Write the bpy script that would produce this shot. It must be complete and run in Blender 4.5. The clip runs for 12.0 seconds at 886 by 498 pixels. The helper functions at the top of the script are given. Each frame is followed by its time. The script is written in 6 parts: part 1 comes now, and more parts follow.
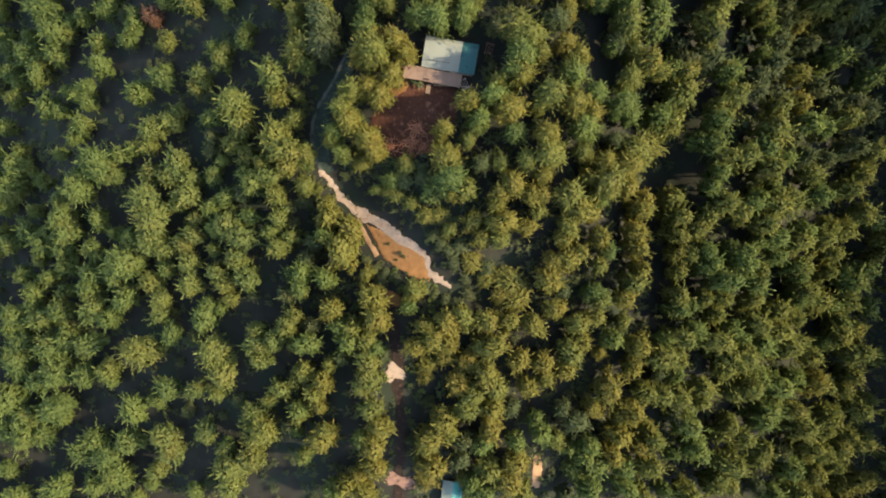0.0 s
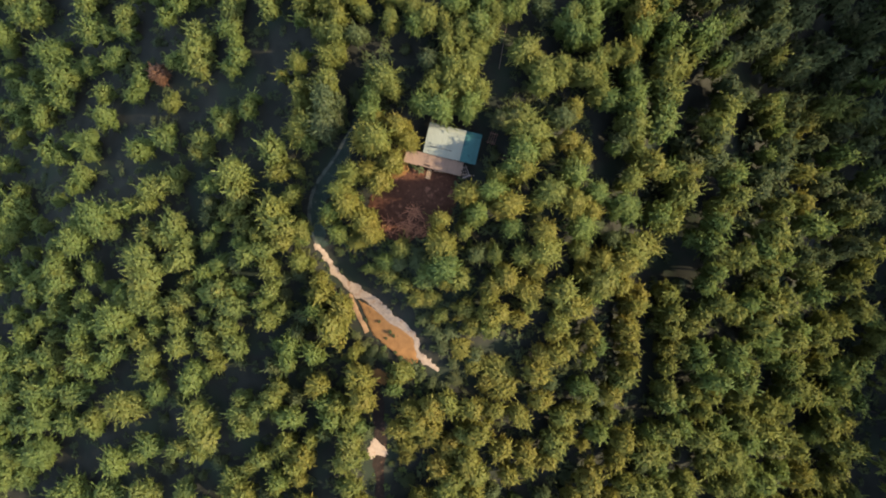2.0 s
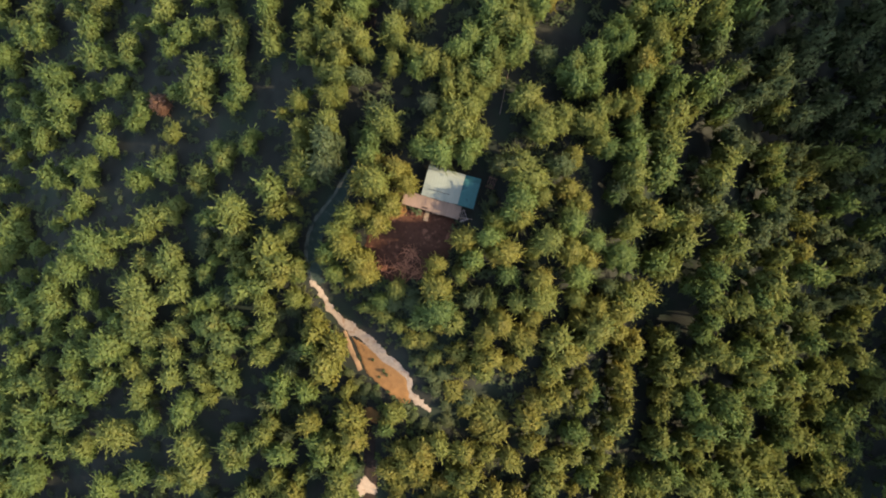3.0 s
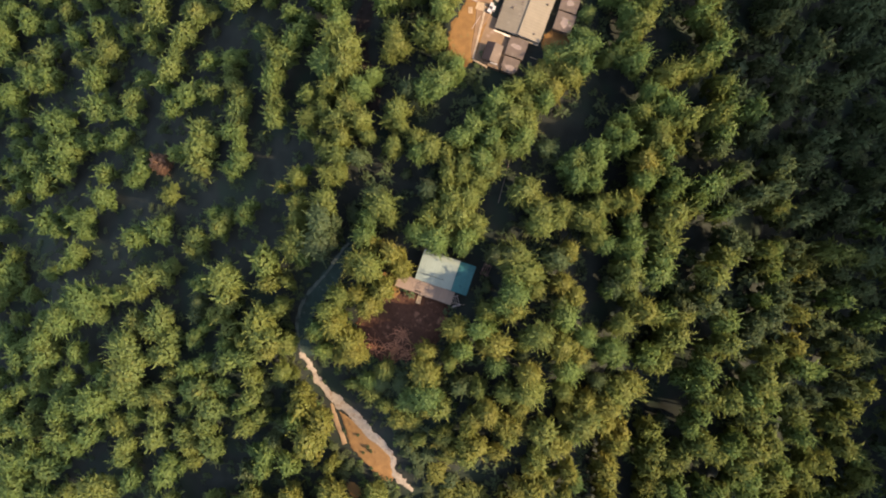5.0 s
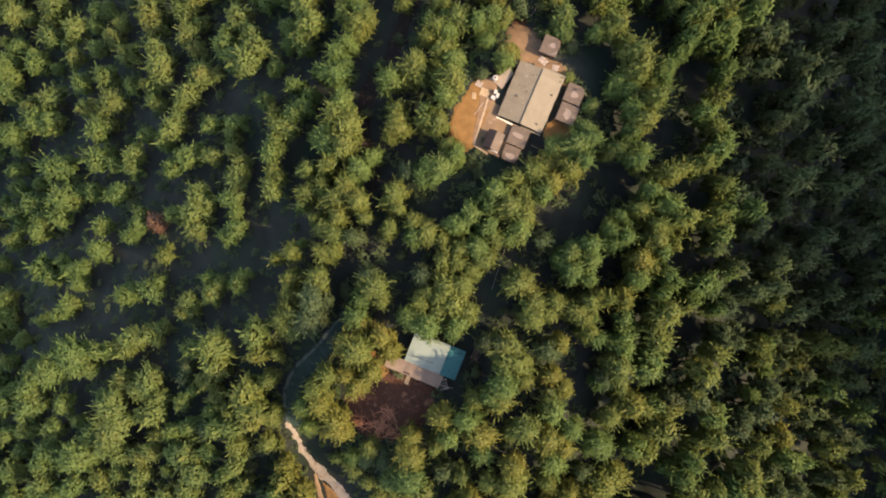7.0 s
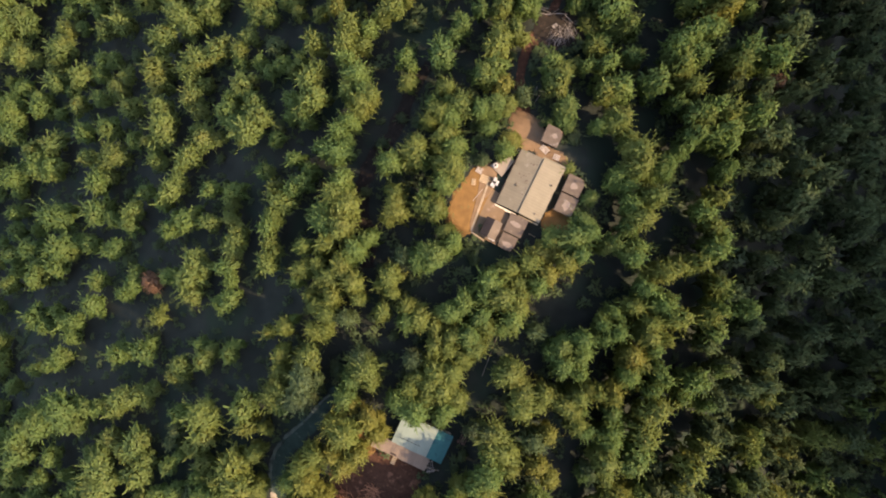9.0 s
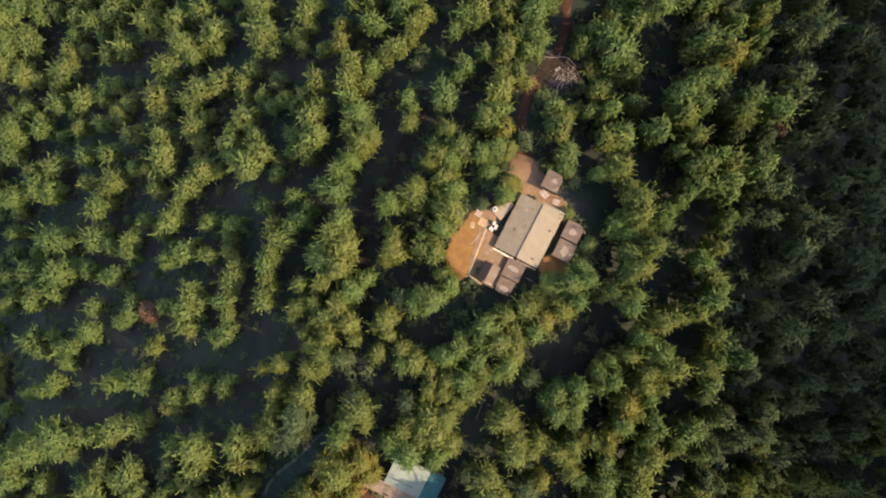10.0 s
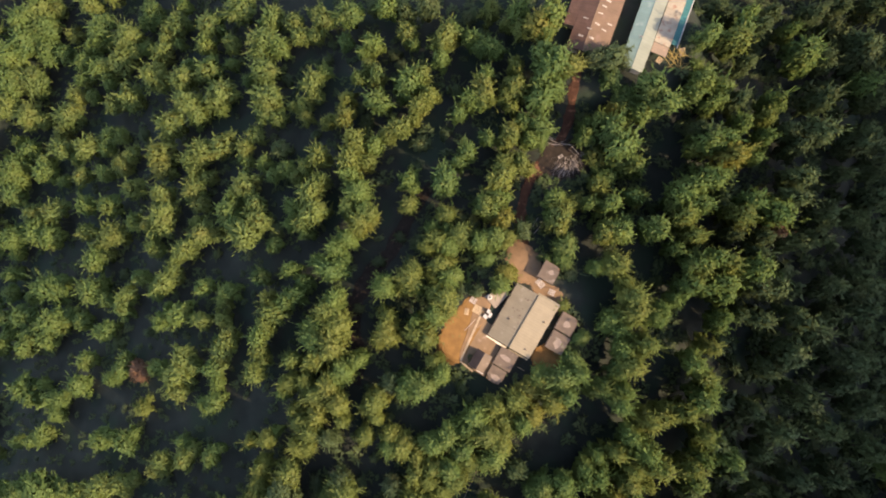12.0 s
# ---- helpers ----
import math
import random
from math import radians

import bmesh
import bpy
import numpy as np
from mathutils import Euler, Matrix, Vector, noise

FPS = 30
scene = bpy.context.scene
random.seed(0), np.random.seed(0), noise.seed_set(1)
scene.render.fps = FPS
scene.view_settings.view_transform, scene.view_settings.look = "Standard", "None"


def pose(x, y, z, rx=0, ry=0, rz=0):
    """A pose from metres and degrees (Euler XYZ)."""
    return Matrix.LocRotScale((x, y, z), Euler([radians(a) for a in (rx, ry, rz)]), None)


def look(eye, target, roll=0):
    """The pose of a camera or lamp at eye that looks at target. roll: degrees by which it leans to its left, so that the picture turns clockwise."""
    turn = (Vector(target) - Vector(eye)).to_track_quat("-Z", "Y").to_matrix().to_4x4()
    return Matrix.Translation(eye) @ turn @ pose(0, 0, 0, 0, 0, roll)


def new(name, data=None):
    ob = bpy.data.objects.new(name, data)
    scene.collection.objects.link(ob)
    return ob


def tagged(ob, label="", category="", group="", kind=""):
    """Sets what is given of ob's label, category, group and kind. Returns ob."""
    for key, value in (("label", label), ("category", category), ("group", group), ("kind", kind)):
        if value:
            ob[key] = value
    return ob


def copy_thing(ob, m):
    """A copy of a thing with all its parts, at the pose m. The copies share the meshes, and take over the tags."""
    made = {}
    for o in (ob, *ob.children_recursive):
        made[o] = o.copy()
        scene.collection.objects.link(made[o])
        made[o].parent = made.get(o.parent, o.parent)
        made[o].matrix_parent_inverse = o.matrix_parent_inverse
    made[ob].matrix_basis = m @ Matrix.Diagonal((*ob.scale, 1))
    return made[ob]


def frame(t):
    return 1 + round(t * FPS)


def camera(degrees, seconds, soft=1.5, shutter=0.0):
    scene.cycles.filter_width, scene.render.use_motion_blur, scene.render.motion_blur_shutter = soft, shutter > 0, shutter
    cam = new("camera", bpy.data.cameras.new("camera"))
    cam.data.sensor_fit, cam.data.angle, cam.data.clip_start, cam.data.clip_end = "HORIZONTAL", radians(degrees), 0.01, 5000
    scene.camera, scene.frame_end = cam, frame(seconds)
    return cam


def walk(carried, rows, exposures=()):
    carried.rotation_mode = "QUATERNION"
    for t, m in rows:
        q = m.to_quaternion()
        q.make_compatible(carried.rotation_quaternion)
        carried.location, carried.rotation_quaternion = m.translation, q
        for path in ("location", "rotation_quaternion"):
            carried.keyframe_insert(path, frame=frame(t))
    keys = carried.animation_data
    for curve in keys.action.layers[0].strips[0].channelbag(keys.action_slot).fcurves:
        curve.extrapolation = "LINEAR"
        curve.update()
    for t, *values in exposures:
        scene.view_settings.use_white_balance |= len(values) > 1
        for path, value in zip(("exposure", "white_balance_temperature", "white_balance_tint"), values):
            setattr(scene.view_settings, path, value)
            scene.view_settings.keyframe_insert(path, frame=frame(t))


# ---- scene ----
cam = camera(57.2, 12.0, 1.93)
METRES, EYE, TILT, LEAN, TURN = 100.0, 172.0, -88.5, 0.0, 0.0
ROWS = [
    (0.0, 0.0, 0.0, 0.0, 0.0, 0.0, -0.0),
    (0.5, 0.0049, 0.0017, 0.0453, 0.07, -0.06, -1.04),
    (1.0, 0.0097, 0.0031, 0.0891, 0.15, -0.08, -2.01),
    (1.5, 0.0114, 0.0041, 0.1328, 0.15, -0.09, -2.98),
    (2.0, 0.0163, 0.006, 0.1768, 0.26, -0.14, -3.9),
    (2.5, 0.0191, 0.0075, 0.2189, 0.33, -0.11, -4.79),
    (3.0, 0.0202, 0.0089, 0.2613, 0.38, -0.12, -5.62),
    (5.0, 0.0187, 0.0145, 0.4258, 0.6, -0.05, -8.9),
    (5.5, 0.0159, 0.0154, 0.4667, 0.62, -0.06, -9.68),
    (6.0, 0.0133, 0.0165, 0.5085, 0.66, -0.11, -10.43),
    (6.5, 0.0095, 0.0174, 0.5488, 0.7, -0.13, -11.16),
    (7.0, 0.0055, 0.0185, 0.5907, 0.74, -0.17, -11.95),
    (9.0, -0.0173, 0.0205, 0.7547, 0.93, -0.32, -14.67),
    (9.5, -0.0248, 0.0211, 0.7949, 0.98, -0.35, -15.38),
    (10.0, -0.0322, 0.0221, 0.8344, 1.03, -0.34, -16.11),
    (10.5, -0.0404, 0.0229, 0.874, 1.08, -0.32, -16.84),
    (11.0, -0.0488, 0.024, 0.9138, 1.14, -0.36, -17.55),
    (11.5, -0.0581, 0.0247, 0.9528, 1.17, -0.35, -18.28),
    (12.0, -0.0676, 0.0261, 0.9912, 1.22, -0.33, -19.01),
]
walk(cam, [(t, pose(0, 0, EYE, TILT, LEAN, TURN) @ pose(METRES * x, METRES * y, METRES * z, 90 + pitch, roll, yaw)) for t, x, y, z, yaw, pitch, roll in ROWS], ((0.0, 2.28, 7330.0, 22.0), (12.0, 2.28, 7330.0, 22.0)))

# ---- daylight: a low sun over the eastern slope, clear sky ----
SUN_ELEVATION, SUN_SOUTH = 39.0, 3.0
world = bpy.data.worlds.new("sky")
scene.world = world
world.use_nodes = True
sky = world.node_tree.nodes.new("ShaderNodeTexSky")
sky.sky_type, sky.sun_disc = "NISHITA", False
sky.sun_elevation, sky.sun_rotation = radians(SUN_ELEVATION), radians(90 + SUN_SOUTH)
backing = world.node_tree.nodes["Background"]
backing.inputs["Strength"].default_value = 0.15
world.node_tree.links.new(sky.outputs[0], backing.inputs["Color"])
sun = new("sun", bpy.data.lights.new("sun", "SUN"))
sun.data.energy, sun.data.angle, sun.data.color = 2.55, radians(0.6), (1.0, 0.88, 0.66)
ce, se = math.cos(radians(SUN_ELEVATION)), math.sin(radians(SUN_ELEVATION))
toward = Vector((ce * math.cos(radians(SUN_SOUTH)), -ce * math.sin(radians(SUN_SOUTH)), se))
sun.matrix_world = look(toward * 300, (0, 0, 0))


# ---- materials ----
def shader(name, base, rough=0.8, spread=0.25, grain=3.0, fine=30.0, bump=0.3, stain=None, stain_at=0.55, stain_scale=0.5, metal=0.0, by_object=0.0, stretch=(1, 1, 1)):
    """Surface with two scales of variation, optional stains and fine relief, in metres."""
    m = bpy.data.materials.new(name)
    m.use_nodes = True
    n, l = m.node_tree.nodes, m.node_tree.links
    p = n["Principled BSDF"]
    p.inputs["Roughness"].default_value, p.inputs["Metallic"].default_value = rough, metal
    p.inputs["Specular IOR Level"].default_value = 0.5 if rough < 0.5 else 0.15
    geo = n.new("ShaderNodeNewGeometry")
    mapping = n.new("ShaderNodeMapping")
    mapping.inputs["Scale"].default_value = stretch
    l.new(geo.outputs["Position"], mapping.inputs["Vector"])

    def cloud(scale, detail=4):
        t = n.new("ShaderNodeTexNoise")
        t.inputs["Scale"].default_value, t.inputs["Detail"].default_value = scale, detail
        l.new(mapping.outputs[0], t.inputs["Vector"])
        return t.outputs["Fac"]

    def mixed(fac, a, b, how="MIX"):
        x = n.new("ShaderNodeMix")
        x.data_type, x.blend_type = "RGBA", how
        for socket, v in ((0, fac), (6, a), (7, b)):
            if isinstance(v, (tuple, float, int)):
                x.inputs[socket].default_value = v if not isinstance(v, tuple) or len(v) == 4 else (*v, 1)
            else:
                l.new(v, x.inputs[socket])
        return x.outputs[2]

    def ramp(v, lo, hi):
        r = n.new("ShaderNodeMapRange")
        r.inputs["From Min"].default_value, r.inputs["From Max"].default_value = lo, hi
        l.new(v, r.inputs["Value"])
        return r.outputs[0]

    dark = tuple(c * (1 - spread) for c in base)
    pale = tuple(min(c * (1 + spread), 1) for c in base)
    c = mixed(ramp(cloud(grain), 0.3, 0.7), dark, pale)
    f = cloud(fine, 2)
    c = mixed(0.5 * spread + 0.15, c, mixed(ramp(f, 0.3, 0.7), dark, pale))
    if stain:
        c = mixed(ramp(cloud(stain_scale, 6), stain_at, stain_at + 0.12), c, stain)
    if by_object:
        o = n.new("ShaderNodeObjectInfo")
        r = n.new("ShaderNodeMapRange")
        r.inputs["To Min"].default_value, r.inputs["To Max"].default_value = 1 - by_object, 1 + by_object
        l.new(o.outputs["Random"], r.inputs["Value"])
        x = n.new("ShaderNodeVectorMath")
        x.operation = "SCALE"
        l.new(c, x.inputs[0]), l.new(r.outputs[0], x.inputs["Scale"])
        c = x.outputs[0]
    l.new(c, p.inputs["Base Color"])
    if bump:
        b = n.new("ShaderNodeBump")
        b.inputs["Strength"].default_value, b.inputs["Distance"].default_value = bump, 0.05
        l.new(f, b.inputs["Height"]), l.new(b.outputs[0], p.inputs["Normal"])
    return m


def leaf_shader(name, low, high, old):
    """Foliage: colour drifts leaf by leaf, tree by tree, with a few old leaves; light passes through."""
    m = bpy.data.materials.new(name)
    m.use_nodes = True
    n, l = m.node_tree.nodes, m.node_tree.links
    p, out = n["Principled BSDF"], n["Material Output"]
    p.inputs["Roughness"].default_value = 0.6
    p.inputs["Specular IOR Level"].default_value = 0.15
    geo, info, tint = n.new("ShaderNodeNewGeometry"), n.new("ShaderNodeObjectInfo"), n.new("ShaderNodeAttribute")
    tint.attribute_name = "tint"

    def sums(op, a, b):
        x = n.new("ShaderNodeMath")
        x.operation = op
        for i, v in enumerate((a, b)):
            if isinstance(v, float):
                x.inputs[i].default_value = v
            else:
                l.new(v, x.inputs[i])
        return x.outputs[0]

    def mixed(fac, a, b):
        x = n.new("ShaderNodeMix")
        x.data_type = "RGBA"
        l.new(fac, x.inputs[0])
        for socket, v in ((6, a), (7, b)):
            if isinstance(v, tuple):
                x.inputs[socket].default_value = (*v, 1)
            else:
                l.new(v, x.inputs[socket])
        return x.outputs[2]

    tree = sums("FRACT", sums("ADD", info.outputs["Random"], tint.outputs["Fac"]), 0.0)
    leaf = geo.outputs["Random Per Island"]
    c = mixed(sums("ADD", sums("MULTIPLY", tree, 0.8), sums("MULTIPLY", leaf, 0.2)), low, high)
    drift, turned = n.new("ShaderNodeTexNoise"), n.new("ShaderNodeMapRange")
    drift.inputs["Scale"].default_value, drift.inputs["Detail"].default_value = 0.16, 3.0
    l.new(geo.outputs["Position"], drift.inputs["Vector"])
    turned.inputs["From Min"].default_value, turned.inputs["From Max"].default_value, turned.inputs["To Max"].default_value = 0.5, 0.72, 0.45
    l.new(drift.outputs["Fac"], turned.inputs["Value"])
    c = mixed(turned.outputs[0], c, old)
    c = mixed(sums("MULTIPLY", sums("GREATER_THAN", leaf, 0.97), 0.4), c, old)
    l.new(c, p.inputs["Base Color"])
    through_light, blend = n.new("ShaderNodeBsdfTranslucent"), n.new("ShaderNodeMixShader")
    l.new(c, through_light.inputs["Color"])
    blend.inputs[0].default_value = 0.42
    l.new(p.outputs[0], blend.inputs[1]), l.new(through_light.outputs[0], blend.inputs[2])
    l.new(blend.outputs[0], out.inputs["Surface"])
    return m


LEAVES = {
    "green": leaf_shader("leaves_green", (0.064, 0.102, 0.028), (0.102, 0.140, 0.033), (0.132, 0.132, 0.032)),
    "fresh": leaf_shader("leaves_fresh", (0.076, 0.108, 0.029), (0.114, 0.140, 0.034), (0.150, 0.132, 0.030)),
    "olive": leaf_shader("leaves_olive", (0.084, 0.106, 0.026), (0.121, 0.136, 0.030), (0.150, 0.130, 0.030)),
    "yellow": leaf_shader("leaves_yellow", (0.106, 0.115, 0.024), (0.142, 0.134, 0.027), (0.168, 0.126, 0.028)),
    # darker copy of the green leaves, for trees and undergrowth in shade
    "dark": leaf_shader("leaves_shaded", (0.046, 0.066, 0.027), (0.070, 0.092, 0.032), (0.090, 0.086, 0.033)),
    "brown": leaf_shader("leaves_withered", (0.110, 0.060, 0.035), (0.160, 0.085, 0.045), (0.190, 0.115, 0.070)),
}
bark = shader("bark", (0.085, 0.065, 0.050), 0.9, 0.35, 4, 40, 0.6)
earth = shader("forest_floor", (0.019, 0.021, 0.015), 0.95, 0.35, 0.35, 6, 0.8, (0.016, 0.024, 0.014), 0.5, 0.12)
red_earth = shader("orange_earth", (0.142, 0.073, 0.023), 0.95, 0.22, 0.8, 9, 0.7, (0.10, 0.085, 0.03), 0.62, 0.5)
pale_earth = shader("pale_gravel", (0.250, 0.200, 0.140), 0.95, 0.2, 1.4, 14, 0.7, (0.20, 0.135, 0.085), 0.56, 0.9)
bank_earth = shader("orange_bank_earth", (0.215, 0.112, 0.040), 0.95, 0.24, 0.9, 9, 0.7, (0.13, 0.075, 0.03), 0.6, 0.6)
clay_earth = shader("pinkish_clay", (0.17, 0.105, 0.072), 0.95, 0.3, 1.2, 9, 0.7, (0.05, 0.032, 0.024), 0.55, 0.8)
ochre_earth = shader("ochre_earth", (0.26, 0.165, 0.085), 0.95, 0.2, 0.8, 9, 0.6, (0.18, 0.11, 0.055), 0.6, 0.6)
tan_earth = shader("tan_earth", (0.140, 0.084, 0.044), 0.95, 0.18, 0.8, 9, 0.6, (0.13, 0.085, 0.05), 0.6, 0.6)
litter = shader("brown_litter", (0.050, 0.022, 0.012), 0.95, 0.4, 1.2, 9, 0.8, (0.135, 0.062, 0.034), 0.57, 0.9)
# the same gravel with tree shade put into its dark green colour
shade_track = shader("shade_dark_gravel", (0.022, 0.036, 0.025), 0.9, 0.3, 0.8, 9, 0.6, (0.070, 0.080, 0.058), 0.62, 1.1)
verge_gravel = shader("grey_verge_gravel", (0.066, 0.074, 0.054), 0.95, 0.35, 0.9, 10, 0.6, (0.024, 0.034, 0.024), 0.52, 0.6)
rubble_shade_soil = shader("dark_rubble_shade_soil", (0.018, 0.013, 0.009), 0.95, 0.45, 1.0, 8, 0.8, (0.070, 0.040, 0.024), 0.6, 1.1)


# ---- lie of the land ----
HILL = 170.0
# gentle ridge with a gully, falling to a valley on either hand
PADS = ((8.5, 94.0, 15.9, 11.0, 7.0), (0.2, 89.6, 17.0, 6.2, 2.6), (0.5, 41.0, 10.6, 8.0, 6.0), (5.0, 154.0, 15.0, 11.0, 8.0), (14.5, 154.0, 15.0, 9.0, 8.0))
BUMPS = ((48, 18, 9, 26, -11), (86, 66, 22, 26, -11), (-82, 22, 20, 22, 5.5),
         (23, 126, 10, 10, -4), (-19, 9, 13, 16, -5.5), (22, 29, 12, 12, 4), (-18, -32, 10, 10, 3), (100, 0, 20, 30, -6))


def ground(x, y):
    """Height of the bare ground; takes numbers or arrays."""
    x, y = np.asarray(x, float), np.asarray(y, float)
    u, v = np.clip(x, -128, 106) / 100, (np.clip(y, -62, 172) - 50) / 100
    z = (12.7 + 5.3 * u + 10.5 * v - 51.8 * u * u + 7.0 * u * v - 16.5 * v * v - 3.6 * u ** 3 - 2.1 * u * u * v
         - 5.6 * u * v * v + 0.5 * v ** 3 + 8.4 * u ** 4 + 10.5 * u * u * v * v)
    for bx, by, rx, ry, h in BUMPS:
        z = z + h * np.exp(-((x - bx) / rx) ** 2 - ((y - by) / ry) ** 2)
    s = np.clip((x - 114) / 108, 0, 1)
    z = z + HILL * s * s * (3 - 2 * s) * (0.5 + 0.5 * np.exp(-((y - 80) / np.where(y < 80, 30, 125)) ** 4))
    z = z + 0.35 * np.sin(x * 0.23 + 0.7 * np.sin(y * 0.17)) * np.sin(y * 0.21 + 1.3)
    for px, py, pz, r, soft in PADS:
        w = np.clip((r + soft - np.hypot(x - px, y - py)) / soft, 0, 1)
        z = z + (pz - z) * w * w * (3 - 2 * w)
    return z


def vigour(x, y):
    """How tall the trees grow: low on the western slope, tallest on the eastern brow."""
    if x < -40:
        return 0.92
    a = min(max((x - 12) / 14, 0), 1) * min(max((y - 48) / 14, 0), 1)
    return 1.3 + 0.45 * a


# ---- mesh helpers ----
def part(name, bm, material, parent=None, label=""):
    """Links a bmesh as one mesh object, under a thing or a part."""
    data = bpy.data.meshes.new(name)
    bmesh.ops.recalc_face_normals(bm, faces=bm.faces)
    bm.to_mesh(data)
    bm.free()
    for m in material if isinstance(material, tuple) else (material,):
        data.materials.append(m)
    ob = new(name, data)
    ob.parent = parent
    if label:
        ob["label"] = label
    return ob


def bare(name, verts, faces, material, parent=None):
    data = bpy.data.meshes.new(name)
    data.from_pydata(verts, [], faces)
    data.materials.append(material)
    ob = new(name, data)
    ob.parent = parent
    return ob


def slab(bm, lo, hi, edge=0.0, m=None):
    """A box between two corners, with a small bevel, laid by m."""
    made = bmesh.ops.create_cube(bm, size=1.0)["verts"]
    for v in made:
        v.co = Vector([lo[i] + (v.co[i] + 0.5) * (hi[i] - lo[i]) for i in range(3)])
    if edge:
        edges = list({e for v in made for e in v.link_edges})
        made = list({v for f in bmesh.ops.bevel(bm, geom=edges, offset=edge, segments=1, affect="EDGES")["faces"] for v in f.verts} | {v for v in made if v.is_valid})
    if m is not None:
        bmesh.ops.transform(bm, matrix=m, verts=[v for v in made if v.is_valid])
    return bm


def box(lo, hi, edge=0.02, m=None):
    return slab(bmesh.new(), lo, hi, edge, m)


def prism(outline, z0, z1, tilt=(0, 0)):
    """An upright prism over an outline; its top tilts by so much a metre."""
    bm = bmesh.new()
    low = [bm.verts.new((x, y, z0)) for x, y in outline]
    top = [bm.verts.new((x, y, z1 + tilt[0] * x + tilt[1] * y)) for x, y in outline]
    bm.faces.new(low[::-1]), bm.faces.new(top)
    for i in range(len(outline)):
        j = (i + 1) % len(outline)
        bm.faces.new((low[i], low[j], top[j], top[i]))
    return bm


def tube(bm, a, b, ra, rb, sides=6):
    a, b = Vector(a), Vector(b)
    turn = (b - a).to_track_quat("Z", "Y").to_matrix()
    rings = []
    for c, r in ((a, ra), (b, rb)):
        rings.append([bm.verts.new(c + turn @ Vector((r * math.cos(t), r * math.sin(t), 0))) for t in np.linspace(0, 2 * math.pi, sides, endpoint=False)])
    for i in range(sides):
        bm.faces.new((rings[0][i], rings[0][(i + 1) % sides], rings[1][(i + 1) % sides], rings[1][i]))
    bm.faces.new(rings[1])
    bm.faces.new(rings[0][::-1])


def base(name, x, y, z, turn, label, category, group="", kind=""):
    """An Empty at a thing's foot."""
    ob = new(name)
    ob.empty_display_size = 0.3
    ob.matrix_world = pose(x, y, z, 0, 0, turn)
    return tagged(ob, label, category, group, kind)


# ---- the ground: one sheet, fine under the flight, coarse to the horizon ----
def axis(lo, hi, step, far):
    mid = list(np.arange(lo, hi, step))
    out, d, x = [], step, hi
    while x < far:
        out.append(x)
        d *= 1.3
        x += d
    west, d, x = [], step, lo
    while x > -far:
        d *= 1.3
        x -= d
        west.append(x)
    return np.array(west[::-1] + mid + out)


gx, gy = axis(-132, 118, 1.4, 2600), axis(-66, 176, 1.4, 2600)
X, Y = np.meshgrid(gx, gy)
Z = ground(X, Y)
nx, ny = len(gx), len(gy)
index = np.arange(nx * ny).reshape(ny, nx)
quads = np.stack([index[:-1, :-1], index[:-1, 1:], index[1:, 1:], index[1:, :-1]], -1).reshape(-1, 4)
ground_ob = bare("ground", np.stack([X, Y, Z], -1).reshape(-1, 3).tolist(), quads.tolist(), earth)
ground_ob.data.polygons.foreach_set("use_smooth", [True] * len(quads))
tagged(ground_ob, "dark leaf-littered forest floor on a steep ridge", "ground", kind="structure")


def smooth_line(points, n):
    """Catmull-Rom through the points (x, y, ...)."""
    p = np.array(points, float)
    p = np.vstack([2 * p[0] - p[1], p, 2 * p[-1] - p[-2]])
    out = []
    for i in range(1, len(p) - 2):
        for t in np.linspace(0, 1, n, endpoint=False):
            a, b, c, d = p[i - 1], p[i], p[i + 1], p[i + 2]
            out.append(0.5 * (2 * b + (c - a) * t + (2 * a - 5 * b + 4 * c - d) * t * t + (3 * b - a - 3 * c + d) * t ** 3))
    return np.array(out + [p[-2]])


TRODDEN = []


def trodden(x, y, margin=0.3):
    """Whether a track or a bare patch lies at a spot."""
    for line, outline in TRODDEN:
        if outline:
            n, odd = len(line), False
            for i in range(n):
                (ax, ay), (bx, by) = line[i], line[i - 1]
                if (ay > y) != (by > y) and x < (bx - ax) * (y - ay) / (by - ay) + ax:
                    odd = not odd
            if odd:
                return True
        elif np.min(np.hypot(line[:, 0] - x, line[:, 1] - y) - line[:, 2] / 2) < margin:
            return True
    return False


def ribbon(name, points, material, label, lift=0.1, rag=0.35, seed=0):
    """A trodden track along (x, y, width) points, with frayed edges."""
    rng = np.random.default_rng(seed)
    line = smooth_line(points, 12)
    TRODDEN.append((line, False))
    d = np.gradient(line[:, :2], axis=0)
    d /= np.linalg.norm(d, axis=1)[:, None]
    side = np.stack([-d[:, 1], d[:, 0]], 1)
    across = np.linspace(-1, 1, 7)
    verts = []
    frays = rng.normal(0, rag * 1.5, (len(line), 2))
    frays = sum(np.roll(frays, k, 0) for k in range(-2, 3)) / 5 + rng.normal(0, rag * 0.15, (len(line), 2))
    for k, (x, y, w) in enumerate(line):
        fray = frays[k]
        for a in across:
            s = a * w / 2 + (fray[0] if a < -0.99 else fray[1] if a > 0.99 else 0)
            q = (x + side[k, 0] * s, y + side[k, 1] * s)
            rut = -0.04 * math.exp(-((abs(a) - 0.45) / 0.15) ** 2)
            verts.append((*q, float(ground(*q)) + lift + rut - (0.07 if abs(a) > 0.99 else 0)))
    faces = [(r * 7 + c, r * 7 + c + 1, r * 7 + c + 8, r * 7 + c + 7) for r in range(len(line) - 1) for c in range(6)]
    ob = bare(name, verts, faces, material)
    return tagged(ob, label, "track" if "track" in name or "path" in name else "ground", kind="structure")


